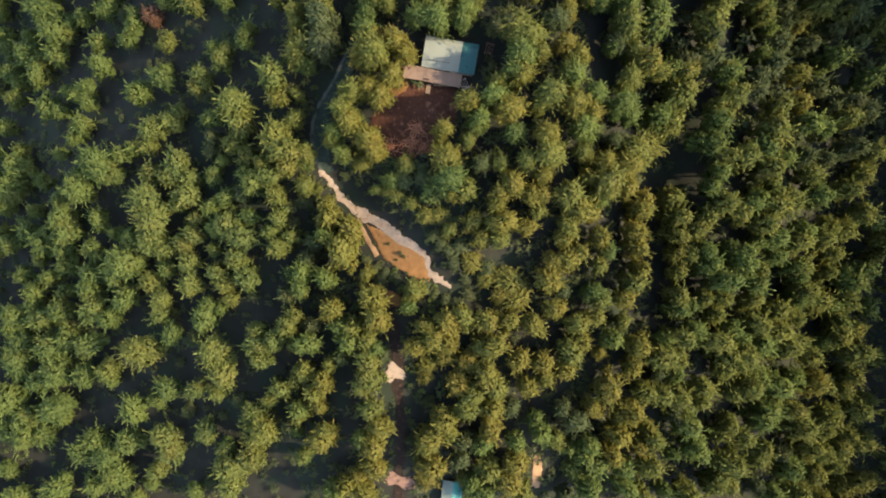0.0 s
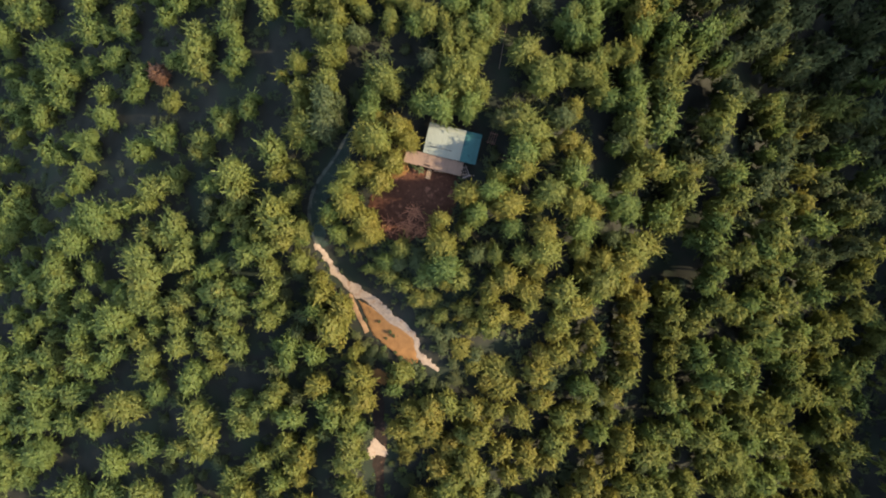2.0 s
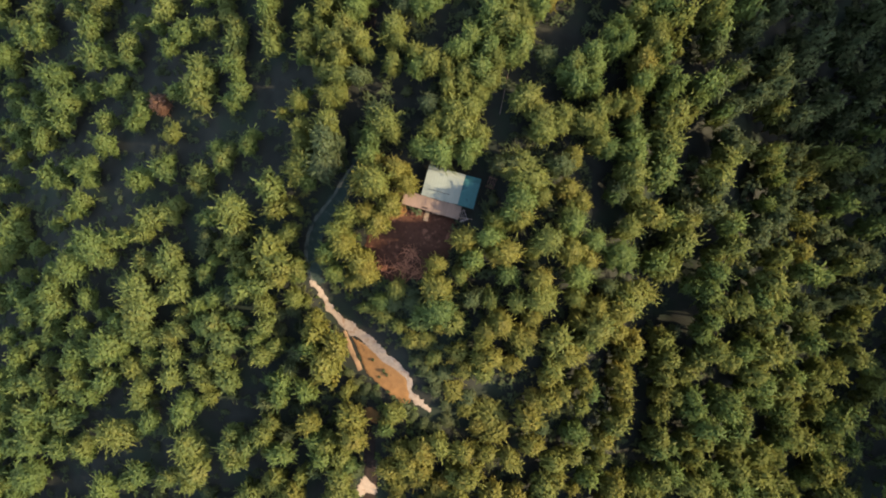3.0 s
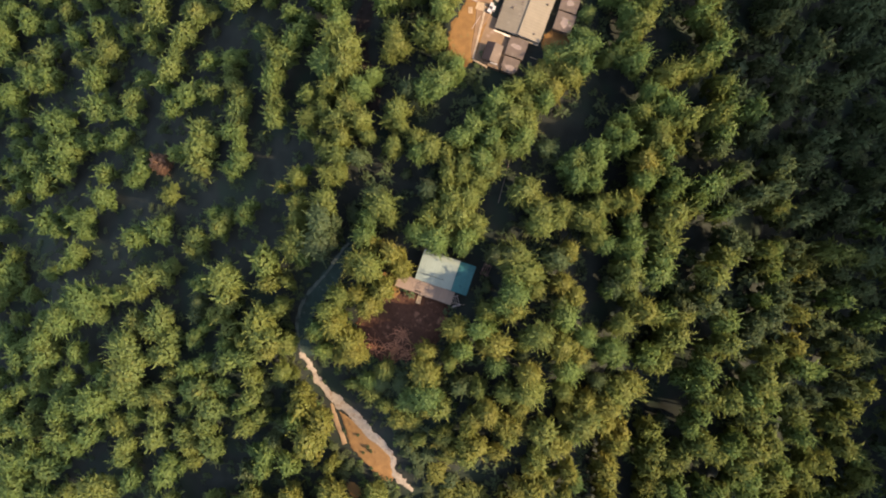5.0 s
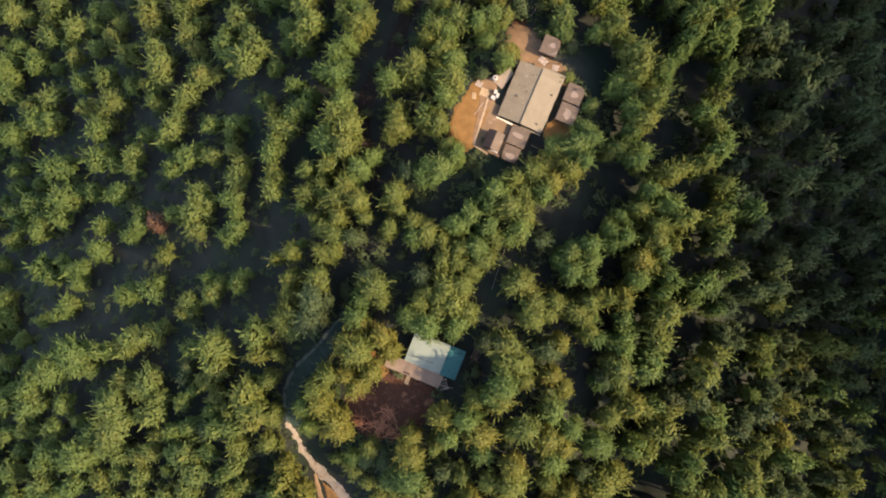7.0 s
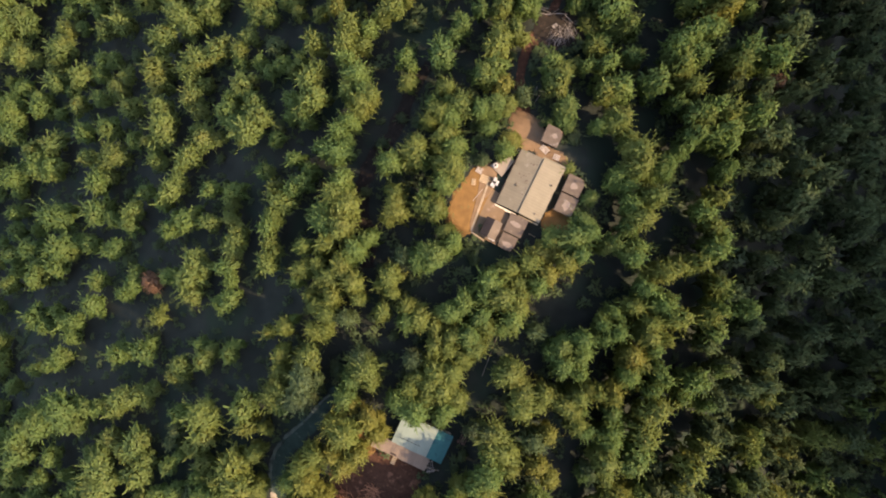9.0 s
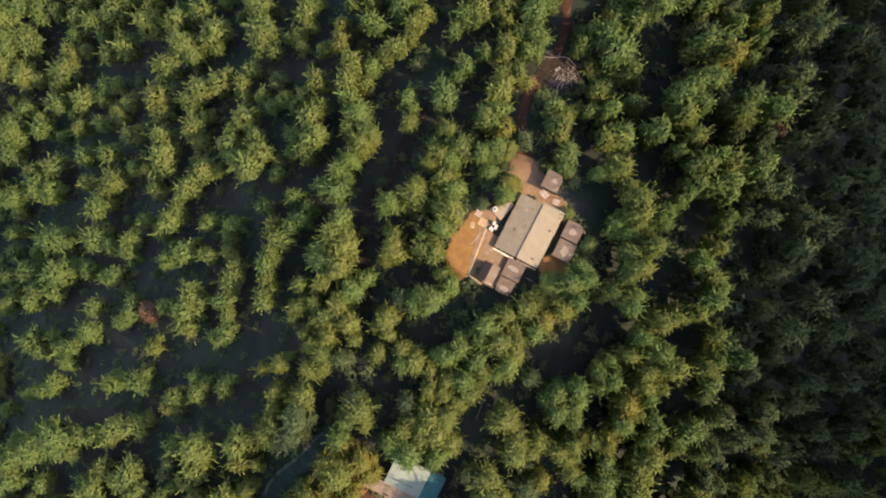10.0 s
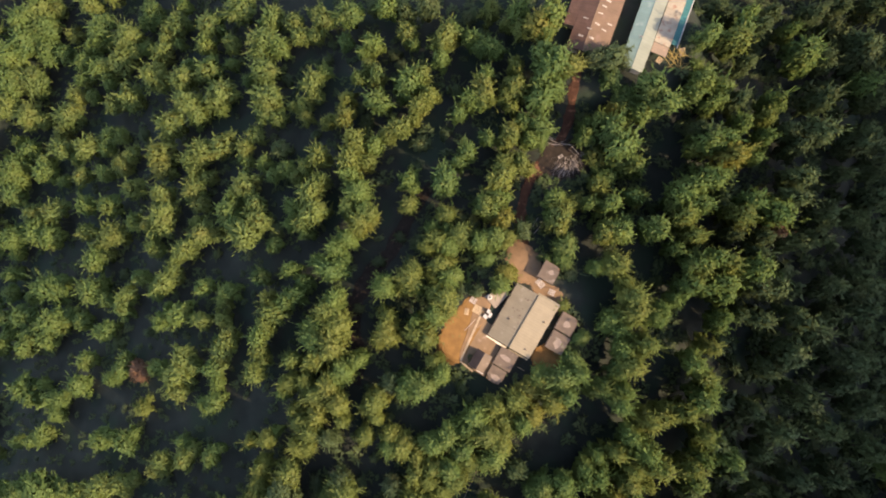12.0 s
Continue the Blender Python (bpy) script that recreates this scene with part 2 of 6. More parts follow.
def patch(name, outline, material, label, lift=0.08, rag=0.5, seed=0):
    """A bare patch of ground with an uneven edge."""
    rng = np.random.default_rng(seed)
    line = smooth_line(list(outline) + [outline[0]], 14)[:-1]
    TRODDEN.append((line.tolist()[::3], True))
    centre = line.mean(0)
    n, rings = len(line), 10
    fray = rng.normal(0, rag * 0.6, n)
    fray = 0.6 * fray + 0.4 * np.roll(fray, 1)
    out = (line - centre) / np.linalg.norm(line - centre, axis=1)[:, None]
    verts = [(*centre, float(ground(*centre)) + lift)]
    for r in range(1, rings + 1):
        for k, p in enumerate(line):
            q = centre + (p - centre) * r / rings + (out[k] * fray[k] if r == rings else 0)
            verts.append((*q, float(ground(*q)) + (lift if r < rings else lift - 0.09)))
    faces = [(0, 1 + i, 1 + (i + 1) % n) for i in range(n)]
    for r in range(rings - 1):
        for i in range(n):
            j = (i + 1) % n
            faces.append((1 + r * n + i, 1 + (r + 1) * n + i, 1 + (r + 1) * n + j, 1 + r * n + j))
    return tagged(bare(name, verts, faces, material), label, "ground", kind="structure")


# upper stretch: its tree shade is in the material's colour
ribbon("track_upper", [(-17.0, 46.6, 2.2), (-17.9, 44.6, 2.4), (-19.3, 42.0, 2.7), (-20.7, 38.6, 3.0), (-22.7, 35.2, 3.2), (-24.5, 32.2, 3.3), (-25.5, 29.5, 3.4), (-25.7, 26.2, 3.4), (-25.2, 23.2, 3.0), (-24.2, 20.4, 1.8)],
       shade_track, "upper gravel track coloured dark as if in tree shade", seed=4)
ribbon("track_verge", [(-18.6, 45.0, 0.5), (-20.3, 42.5, 0.6), (-22.0, 38.9, 0.5), (-24.1, 35.9, 0.7), (-26.0, 32.9, 0.6), (-27.0, 29.9, 0.8), (-27.2, 26.4, 0.8), (-26.7, 23.4, 0.7), (-25.5, 20.9, 0.6)],
       verge_gravel, "grey gravelly verge along the upper track", 0.15, 0.12, 29)
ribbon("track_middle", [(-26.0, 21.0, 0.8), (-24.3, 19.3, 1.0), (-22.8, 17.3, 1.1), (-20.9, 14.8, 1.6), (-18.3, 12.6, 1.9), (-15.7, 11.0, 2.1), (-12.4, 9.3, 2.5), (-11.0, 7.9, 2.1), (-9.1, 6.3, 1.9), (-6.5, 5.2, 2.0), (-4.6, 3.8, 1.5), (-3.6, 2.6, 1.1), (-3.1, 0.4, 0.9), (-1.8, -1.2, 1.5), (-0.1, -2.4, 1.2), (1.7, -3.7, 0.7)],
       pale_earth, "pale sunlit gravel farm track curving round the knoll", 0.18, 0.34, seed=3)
ribbon("track_lower", [(-18.2, 11.0, 0.7), (-17.1, 8.6, 0.9), (-15.6, 5.7, 1.1), (-14.0, 3.0, 1.2)],
       ochre_earth, "narrow ochre dirt track below the cut bank", 0.14, 0.12, 5)
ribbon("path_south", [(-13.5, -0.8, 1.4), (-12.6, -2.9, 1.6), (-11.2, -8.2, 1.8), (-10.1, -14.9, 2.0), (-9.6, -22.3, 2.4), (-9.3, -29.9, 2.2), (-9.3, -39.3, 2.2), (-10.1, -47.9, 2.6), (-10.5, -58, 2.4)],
       rubble_shade_soil, "brown leaf-strewn path descending through the wood", 0.13, 0.3, 6)
patch("bank", [(-16.4, 9.8), (-12.4, 8.0), (-9.1, 5.6), (-6.5, 4.6), (-4.1, 2.6), (-3.1, 0.0), (-2.9, -2.4), (-5.6, -2.4), (-8.4, -0.3), (-11.0, 1.5), (-12.9, 3.1), (-14.4, 6.2)], bank_earth, "bare orange-brown earth of a cut bank between tracks", 0.16, 0.3, 2)
patch("clearing_south", [(-12.4, -22.0), (-11.0, -19.4), (-9.8, -20.3), (-8.3, -21.8), (-8.5, -23.5), (-10.2, -23.3), (-11.7, -24.3)], pale_earth, "pale sunlit dirt clearing among trees", 0.16, 0.55, 7)
patch("dirt_scrape", [(-12.6, -5.0), (-11.2, -4.2), (-9.0, -5.6), (-9.2, -7.4), (-11.2, -7.2)], red_earth, "small scrape of orange earth among trees", 0.14, 0.5, 27)
patch("clearing_far", [(-12.9, -46.6), (-11.2, -45.4), (-9.6, -46.4), (-6.6, -47.2), (-6.2, -49.4), (-8.8, -49.8), (-10.4, -48.6), (-12.6, -48.8)], clay_earth, "small clearing of pinkish clay with pale stones", 0.14, 0.7, 8)
patch("pale_strip", [(20.6, -50), (20.7, -43), (22.0, -42), (22.8, -46), (22.4, -50.5)], ochre_earth, "narrow strip of pale ochre earth", 0.12, 0.4, 9)
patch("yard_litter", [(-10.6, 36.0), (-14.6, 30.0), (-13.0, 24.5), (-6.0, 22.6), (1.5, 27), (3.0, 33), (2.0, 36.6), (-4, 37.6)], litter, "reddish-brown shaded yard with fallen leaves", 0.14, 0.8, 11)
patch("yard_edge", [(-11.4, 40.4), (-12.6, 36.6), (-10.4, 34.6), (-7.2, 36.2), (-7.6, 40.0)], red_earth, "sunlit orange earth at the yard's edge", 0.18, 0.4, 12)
patch("yard_west", [(-1.7, 96.2), (-3.7, 91.8), (-4.8, 88.4), (-5.0, 85), (-4.2, 81.6), (0.4, 82.6), (1.6, 88), (2.4, 93), (2.0, 97)], red_earth, "bare orange earth yard beside the farmhouse", 0.14, 0.5, 13)
patch("yard_north", [(2.0, 104.4), (2.2, 107.6), (3.6, 109.0), (6.4, 108.2), (8.8, 106.6), (9.6, 104.0), (8.6, 101.8), (6.0, 101.0), (4.6, 102.6)], tan_earth, "levelled pinkish-tan earth behind the farmhouse", 0.14, 0.3, 14)
patch("yard_northeast", [(7.2, 102.4), (11.0, 102.9), (14.2, 102.0), (15.6, 98.6), (13.2, 98.2), (9.5, 100.2)], tan_earth, "worn tan earth with scraps behind the farmhouse", 0.13, 0.4, 26)
patch("yard_east", [(12.6, 88.4), (14.4, 86.8), (17.4, 87.2), (18.6, 90.2), (16.6, 91.4), (13.8, 91.2)], red_earth, "strip of orange earth by the sheds", 0.14, 0.3, 15)
patch("yard_path", [(-1.0, 96.4), (-0.5, 92.4), (-0.3, 88.4), (-0.3, 84.4), (0.4, 84.2), (0.7, 88.6), (2.4, 92.6), (1.6, 96.6)], tan_earth, "worn tan dirt along the low wall", 0.2, 0.25, 16)
ribbon("path_north", [(4.6, 107.5, 2.2), (2.6, 112.5, 1.8), (1.6, 118.1, 1.8), (2.4, 123.1, 2.2), (4.8, 127.9, 2.0), (5.3, 134.7, 2.0), (4.2, 141.0, 1.8), (3.2, 146, 1.8)],
       litter, "reddish footpath climbing through the trees", 0.12, 0.3, 17)
patch("rubble_ground", [(2.4, 129.5), (6.5, 131), (11.4, 130), (12.0, 125.4), (7.0, 123), (2.4, 123.6)], rubble_shade_soil, "brown ground strewn with debris", 0.13, 0.6, 18)
# this track's shade is put into the dark soil colour
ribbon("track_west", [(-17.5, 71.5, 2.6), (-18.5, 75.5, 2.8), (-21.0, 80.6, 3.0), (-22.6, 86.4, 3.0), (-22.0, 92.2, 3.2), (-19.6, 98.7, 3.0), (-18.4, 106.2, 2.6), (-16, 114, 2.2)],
       rubble_shade_soil, "dirt track west of the farmhouse, coloured dark as if shaded", seed=19)


# ---- building materials ----
cream_metal = shader("cream_sheet_metal", (0.152, 0.121, 0.076), 0.6, 0.07, 0.7, 12, 0.1, (0.15, 0.112, 0.075), 0.62, 0.6, by_object=0.04)
grey_metal = shader("weathered_tan_sheet", (0.124, 0.100, 0.065), 0.6, 0.10, 0.6, 12, 0.15, (0.20, 0.165, 0.12), 0.62, 0.5, by_object=0.06)
shed_metal = shader("dull_brown_sheet", (0.087, 0.061, 0.041), 0.65, 0.14, 1.0, 14, 0.2, (0.15, 0.118, 0.092), 0.60, 0.8, by_object=0.05)
dark_metal = shader("dark_brown_sheet", (0.034, 0.023, 0.018), 0.65, 0.18, 1.2, 14, 0.2, by_object=0.05)
red_rust = shader("dark_red_rust_sheet", (0.070, 0.037, 0.024), 0.7, 0.18, 0.8, 10, 0.25, (0.11, 0.06, 0.042), 0.60, 0.6, by_object=0.12)
rust_metal = shader("rusty_brown_sheet", (0.098, 0.060, 0.036), 0.7, 0.16, 0.7, 10, 0.25, (0.125, 0.075, 0.055), 0.60, 0.5, by_object=0.08)
mint_metal = shader("pale_mint_sheet", (0.150, 0.172, 0.133), 0.55, 0.06, 0.6, 12, 0.1, (0.18, 0.19, 0.145), 0.66, 0.6, by_object=0.04)
cream_green = shader("pale_cream_sheet", (0.125, 0.130, 0.098), 0.6, 0.08, 0.6, 12, 0.1, (0.15, 0.145, 0.10), 0.62, 0.6, by_object=0.05)
teal_metal = shader("faded_teal_sheet", (0.140, 0.185, 0.145), 0.55, 0.08, 0.6, 12, 0.1, (0.21, 0.24, 0.19), 0.62, 0.5, by_object=0.05)
# tree shade on pale roofs, put into the sheet colour as dark teal
shade_teal = shader("shade_teal_sheet", (0.016, 0.078, 0.072), 0.5, 0.14, 0.7, 12, 0.1, (0.009, 0.046, 0.046), 0.54, 0.7, by_object=0.08)
turquoise = shader("turquoise_sheet", (0.030, 0.185, 0.155), 0.5, 0.12, 0.7, 12, 0.1, (0.14, 0.22, 0.19), 0.60, 0.8, by_object=0.05)
patched_metal = shader("rust_streaked_sheet", (0.185, 0.152, 0.105), 0.65, 0.14, 0.9, 12, 0.2, (0.15, 0.085, 0.055), 0.54, 0.8, by_object=0.14)
pink_metal = shader("pinkish_tan_sheet", (0.150, 0.105, 0.071), 0.6, 0.07, 0.8, 12, 0.15, (0.22, 0.14, 0.09), 0.64, 0.7, by_object=0.05)
plaster = shader("cream_plaster", (0.55, 0.46, 0.34), 0.85, 0.12, 1.0, 16, 0.2, (0.36, 0.28, 0.20), 0.6, 0.8)
concrete = shader("tan_concrete", (0.135, 0.085, 0.046), 0.9, 0.14, 0.7, 14, 0.25, (0.19, 0.13, 0.09), 0.58, 0.6)
pale_block = shader("pale_concrete", (0.18, 0.14, 0.10), 0.9, 0.12, 1.2, 16, 0.25, (0.22, 0.18, 0.14), 0.62, 0.9)
wall_block_tan = shader("tan_wall_block", (0.235, 0.170, 0.105), 0.9, 0.16, 1.2, 16, 0.25, (0.15, 0.10, 0.06), 0.6, 0.9, by_object=0.1)
white_paint = shader("white_paint", (0.31, 0.275, 0.23), 0.5, 0.06, 2, 20, 0.05)
pale_timber = shader("pale_timber", (0.31, 0.22, 0.125), 0.8, 0.2, 2, 24, 0.3, (0.20, 0.135, 0.08), 0.56, 1.5, by_object=0.15)
grey_timber = shader("weathered_timber", (0.27, 0.22, 0.18), 0.85, 0.2, 2, 24, 0.3, by_object=0.15)
dull_timber = shader("dull_grey_brushwood", (0.16, 0.135, 0.115), 0.9, 0.25, 2, 20, 0.3, by_object=0.4)
dry_brush = shader("dry_red_twigs", (0.270, 0.118, 0.060), 0.9, 0.3, 2, 20, 0.3, by_object=0.45)
red_timber = shader("reddish_timber", (0.20, 0.11, 0.075), 0.85, 0.25, 2, 24, 0.3, (0.09, 0.05, 0.035), 0.52, 1.5, by_object=0.3)
yellow_timber = shader("yellowish_timber", (0.27, 0.19, 0.06), 0.85, 0.2, 2, 24, 0.3, by_object=0.25)
dark_wood = shader("dark_wood", (0.07, 0.05, 0.04), 0.7, 0.2, 2, 20, 0.2)
glass = shader("dark_glass", (0.03, 0.035, 0.04), 0.12, 0.05, 1, 5, 0.0)
worn_metal = shader("worn_pale_sheet", (0.165, 0.122, 0.09), 0.75, 0.15, 1.5, 14, 0.2, (0.17, 0.125, 0.1), 0.58, 1.2)
worn_pale = shader("pale_worn_patch", (0.26, 0.215, 0.17), 0.7, 0.2, 3, 18, 0.1, (0.14, 0.09, 0.06), 0.52, 2.5)
black_rubber = shader("black_plastic", (0.02, 0.02, 0.022), 0.5, 0.1, 2, 20, 0.05)


def slope(parent, name, a0, a1, z0, z1, b0, b1, sheets, material, seed, label="", along="v", shade_end=None):
    """A roof slope of lapped sheets, from (a0, z0) to (a1, z1) across, b0 to b1 along; a crosses the ridge.
    The last argument: (first sheet, material) of far-end sheets coloured as if in shade."""
    rng = random.Random(seed)
    roof_part = new(name)
    roof_part.parent = parent
    if label:
        roof_part["label"] = label
    step = (b1 - b0) / sheets
    for k in range(sheets):
        bm = bmesh.new()
        lift = 0.007 * (k % 2) + rng.uniform(0, 0.005)
        c0, c1 = b0 + k * step - 0.03, b0 + (k + 1) * step + 0.03
        ends = (rng.uniform(-0.05, 0.05), rng.uniform(-0.02, 0.02))
        ribs = 5
        top, low = [], []
        for i in range(ribs + 1):
            c = c0 + (c1 - c0) * i / ribs
            h = lift + (0.012 if i in (1, 3) else 0.0)
            row = []
            for a, z, e in ((a0, z0, ends[0]), (a1, z1, ends[1])):
                a = a + (e if a1 > a0 else -e)
                row.append(bm.verts.new((a, c, z + h) if along == "v" else (c, a, z + h)))
            top.append(row)
            low.append([bm.verts.new(v.co - Vector((0, 0, 0.03))) for v in row])
        for i in range(ribs):
            bm.faces.new((top[i][0], top[i][1], top[i + 1][1], top[i + 1][0]))
            bm.faces.new((low[i][0], low[i + 1][0], low[i + 1][1], low[i][1]))
            for s in (0, 1):
                bm.faces.new((top[i][s], top[i + 1][s], low[i + 1][s], low[i][s]))
        for i in (0, ribs):
            bm.faces.new((top[i][0], top[i][1], low[i][1], low[i][0]))
        part("roof_sheet", bm, shade_end[1] if shade_end and k >= shade_end[0] else material, roof_part)
    return roof_part


def opening_wall(parent, a, b, h, material, holes=(), thick=0.2):
    """A wall from a to b of height h; holes (start, width, sill, head) go through it, with a door or window set in."""
    a, b = Vector((*a, 0)), Vector((*b, 0))
    d = (b - a).length
    turn = math.degrees(math.atan2(b.y - a.y, b.x - a.x))
    m = pose(a.x, a.y, 0, 0, 0, turn)
    bm, at = bmesh.new(), 0.0
    for s, w, sill, head in holes:
        slab(bm, (at, -thick / 2, 0), (s, thick / 2, h), 0, m)
        if sill > 0:
            slab(bm, (s, -thick / 2, 0), (s + w, thick / 2, sill), 0, m)
        slab(bm, (s, -thick / 2, head), (s + w, thick / 2, h), 0, m)
        at = s + w
    slab(bm, (at, -thick / 2, 0), (d, thick / 2, h), 0, m)
    part("wall", bm, material, parent)
    for s, w, sill, head in holes:
        if sill > 0:
            frame_bm = bmesh.new()
            for lo, hi in (((s, -0.05, sill), (s + 0.07, 0.05, head)), ((s + w - 0.07, -0.05, sill), (s + w, 0.05, head)),
                           ((s + 0.07, -0.05, head - 0.07), (s + w - 0.07, 0.05, head)), ((s + 0.07, -0.05, sill), (s + w - 0.07, 0.05, sill + 0.07))):
                slab(frame_bm, lo, hi, 0, m)
            window = part("window", frame_bm, white_paint, parent, "white-framed window")
            part("pane", box((s + 0.07, -0.012, sill + 0.07), (s + w - 0.07, 0.012, head - 0.07), 0, m), glass, window)
        else:
            door = part("door", box((s + 0.02, -0.03, 0.02), (s + w - 0.02, 0.03, head - 0.02), 0.01, m), dark_wood, parent, "dark wooden door")
            part("door_handle", box((s + 0.08, -0.08, 0.98), (s + 0.2, -0.03, 1.02), 0.005, m), grey_metal, door)


def gable_ends(parent, half, length, eave, ridge, material, off=0.0):
    for y in (-length, length):
        bm = bmesh.new()
        pts = [(-half, eave), (half, eave), (off, ridge)]
        f = [bm.verts.new((x, y - 0.1, z)) for x, z in pts]
        g = [bm.verts.new((x, y + 0.1, z)) for x, z in pts]
        bm.faces.new(f), bm.faces.new(g[::-1])
        for i in range(3):
            j = (i + 1) % 3
            bm.faces.new((f[i], g[i], g[j], f[j]))
        part("gable", bm, material, parent)


# ---- farmhouse and its sheds ----
def farmhouse():
    h = base("farmhouse", 9.05, 94.45, 15.9, -11.2, "farmhouse with a cream and tan sheet-metal gable roof", "house")
    w, l = 4.15, 5.25
    opening_wall(h, (-w, -l), (w, -l), 2.15, plaster, ((1.2, 0.9, 0, 2.0), (4.6, 1.2, 0.9, 1.9)))
    opening_wall(h, (w, -l + 0.1), (w, l - 0.1), 2.15, plaster, ((1.4, 1.2, 0.9, 1.9), (7.0, 1.2, 0.9, 1.9)))
    opening_wall(h, (w, l), (-w, l), 2.15, plaster, ((3.4, 0.9, 0, 2.0),))
    opening_wall(h, (-w, l - 0.1), (-w, -l + 0.1), 2.15, plaster, ((2.0, 1.2, 0.9, 1.9), (5.4, 0.95, 0, 2.0)))
    gable_ends(h, w, l, 2.15, 2.62, plaster, 0.2)
    slope(h, "west_slope", -4.55, 0.24, 2.14, 2.68, -5.65, 5.65, 10, grey_metal, 1, "weathered tan roof slope")
    slope(h, "east_slope", 4.5, 0.12, 2.16, 2.84, -5.65, 5.65, 10, cream_metal, 2, "pale cream roof slope")
    part("ridge_cap", box((0.02, -5.62, 2.85), (0.32, 5.62, 2.90), 0.01), cream_metal, h)
    part("verge_board", box((-4.6, -6.05, 2.02), (-0.2, -5.66, 2.07), 0.01, pose(0, 0, 0, 8, 0, 0)), plaster, h, "cream verge board at the gable")
    part("verge_board", box((0.3, -5.95, 2.3), (4.4, -5.68, 2.35), 0.01, pose(0, 0, 0, 6, 0, 0)), cream_metal, h)
    part("verge_board", box((-0.2, 5.67, 2.35), (4.5, 6.1, 2.41), 0.01), cream_metal, h)
    part("gutter", box((-4.72, -5.6, 2.0), (-4.58, 5.6, 2.1), 0.02), dark_metal, h)
    for x, y in ((2.9, -4.6), (3.4, 1.6), (-2.6, -1.2)):
        part("vent_pipe", box((x, y, 2.3), (x + 0.22, y + 0.3, 2.72), 0.03), shed_metal, h)

    rng = random.Random(5)
    for k in range(22):
        x, y = rng.choice(((-1.0, 3.2), (-2.2, 0.4), (-0.7, -0.5), (-1.6, 4.6))), 0
        x, y = x[0] + rng.gauss(0, 0.45), x[1] + rng.gauss(0, 0.9)
        z = 2.14 + (x + 4.55) * 0.1127 + 0.02
        part("leaf_debris", prism([(x + rng.uniform(0.06, 0.2) * math.cos(a), y + rng.uniform(0.06, 0.25) * math.sin(a)) for a in (0.3, 1.5, 2.9, 4.1, 5.4)], z, z + 0.03), shed_metal, h, "dark fallen leaves on the roof" if k == 0 else "")


def hut(x, y, w, l, turn, z, height, cuts, spot, material, label, patch_turn=0):
    """A small shed: block walls, a flat tilted roof with cut corners and a worn pale spot."""
    s = base("shed", x, y, z, turn, label, "shed", "sheds round the farmhouse")
    a, b = w / 2, l / 2

    def outline(a, b, c):
        pts = []
        for k, (sx, sy) in enumerate(((-1, -1), (1, -1), (1, 1), (-1, 1))):
            cut = c if k in cuts else 0
            if cut:
                first = (sx * (a - cut), sy * b) if k in (1, 3) else (sx * a, sy * (b - cut))
                second = (sx * a, sy * (b - cut)) if k in (1, 3) else (sx * (a - cut), sy * b)
                pts += [first, second]
            else:
                pts.append((sx * a, sy * b))
        return pts

    opening_wall(s, (-a + 0.3, -b + 0.25), (a - 0.3, -b + 0.25), height - 0.1, concrete, ((w * 0.35, 0.85, 0, 1.8),))
    for p, q in (((a - 0.3, -b + 0.36), (a - 0.3, b - 0.36)), ((a - 0.3, b - 0.25), (-a + 0.3, b - 0.25)), ((-a + 0.3, b - 0.36), (-a + 0.3, -b + 0.36))):
        opening_wall(s, p, q, height - 0.1, concrete)
    part("roof", prism(outline(a, b, 0.9), height - 0.06, height + 0.04, (0.03, 0.02)), material, s)
    part("roof_rim", prism(outline(a - 0.12, b - 0.12, 0.85), height + 0.041, height + 0.075, (0.03, 0.02)), material, s)
    if spot:
        n = 9
        rng = random.Random(int(x * 7))
        ring = [(spot[0] + spot[2] * rng.uniform(0.7, 1.2) * math.cos(2 * math.pi * i / n), spot[1] + spot[3] * rng.uniform(0.7, 1.2) * math.sin(2 * math.pi * i / n)) for i in range(n)]
        part("worn_patch", prism(ring, height + 0.05, height + 0.085, (0.03, 0.02)), worn_metal, s, "pale worn patch")
    return s


def gabled_shed():
    s = base("shed", 3.75, 84.75, 16.9, -11.5, "small gabled shed with a dark and a pale roof side", "shed", "sheds round the farmhouse")
    for p, q, holes in (((-1.3, -1.5), (1.3, -1.5), ((0.8, 0.85, 0, 1.7),)), ((1.3, -1.4), (1.3, 1.4), ()), ((1.3, 1.5), (-1.3, 1.5), ()), ((-1.3, 1.4), (-1.3, -1.4), ())):
        opening_wall(s, p, q, 1.85, concrete, holes)
    gable_ends(s, 1.3, 1.5, 1.85, 2.55, concrete)
    slope(s, "west_slope", -1.6, 0, 1.75, 2.62, -1.75, 1.75, 3, dark_metal, 5, "dark brown roof slope")
    slope(s, "east_slope", 1.65, 0, 1.72, 2.62, -1.75, 1.75, 3, shed_metal, 6, "pale greyish roof slope")
    part("roof_edge", box((0.3, -1.98, 1.75), (1.7, -1.76, 1.8), 0.01), white_paint, s, "white edge board")


farmhouse()
hut(10.65, 104.7, 3.4, 3.5, -11, 15.9, 2.3, (2,), (0.4, 0.15, 0.6, 0.5), shed_metal, "small square shed with a dull brown metal roof")
hut(16.95, 96.55, 3.5, 3.6, -11, 15.8, 2.35, (2,), (0.1, -0.1, 0.75, 0.75), shed_metal, "square shed with a brown clipped-corner roof")
hut(16.4, 92.7, 3.6, 3.65, -11, 15.8, 2.35, (), (0.1, -0.1, 0.8, 1.1), shed_metal, "square shed with a worn greyish-brown roof")
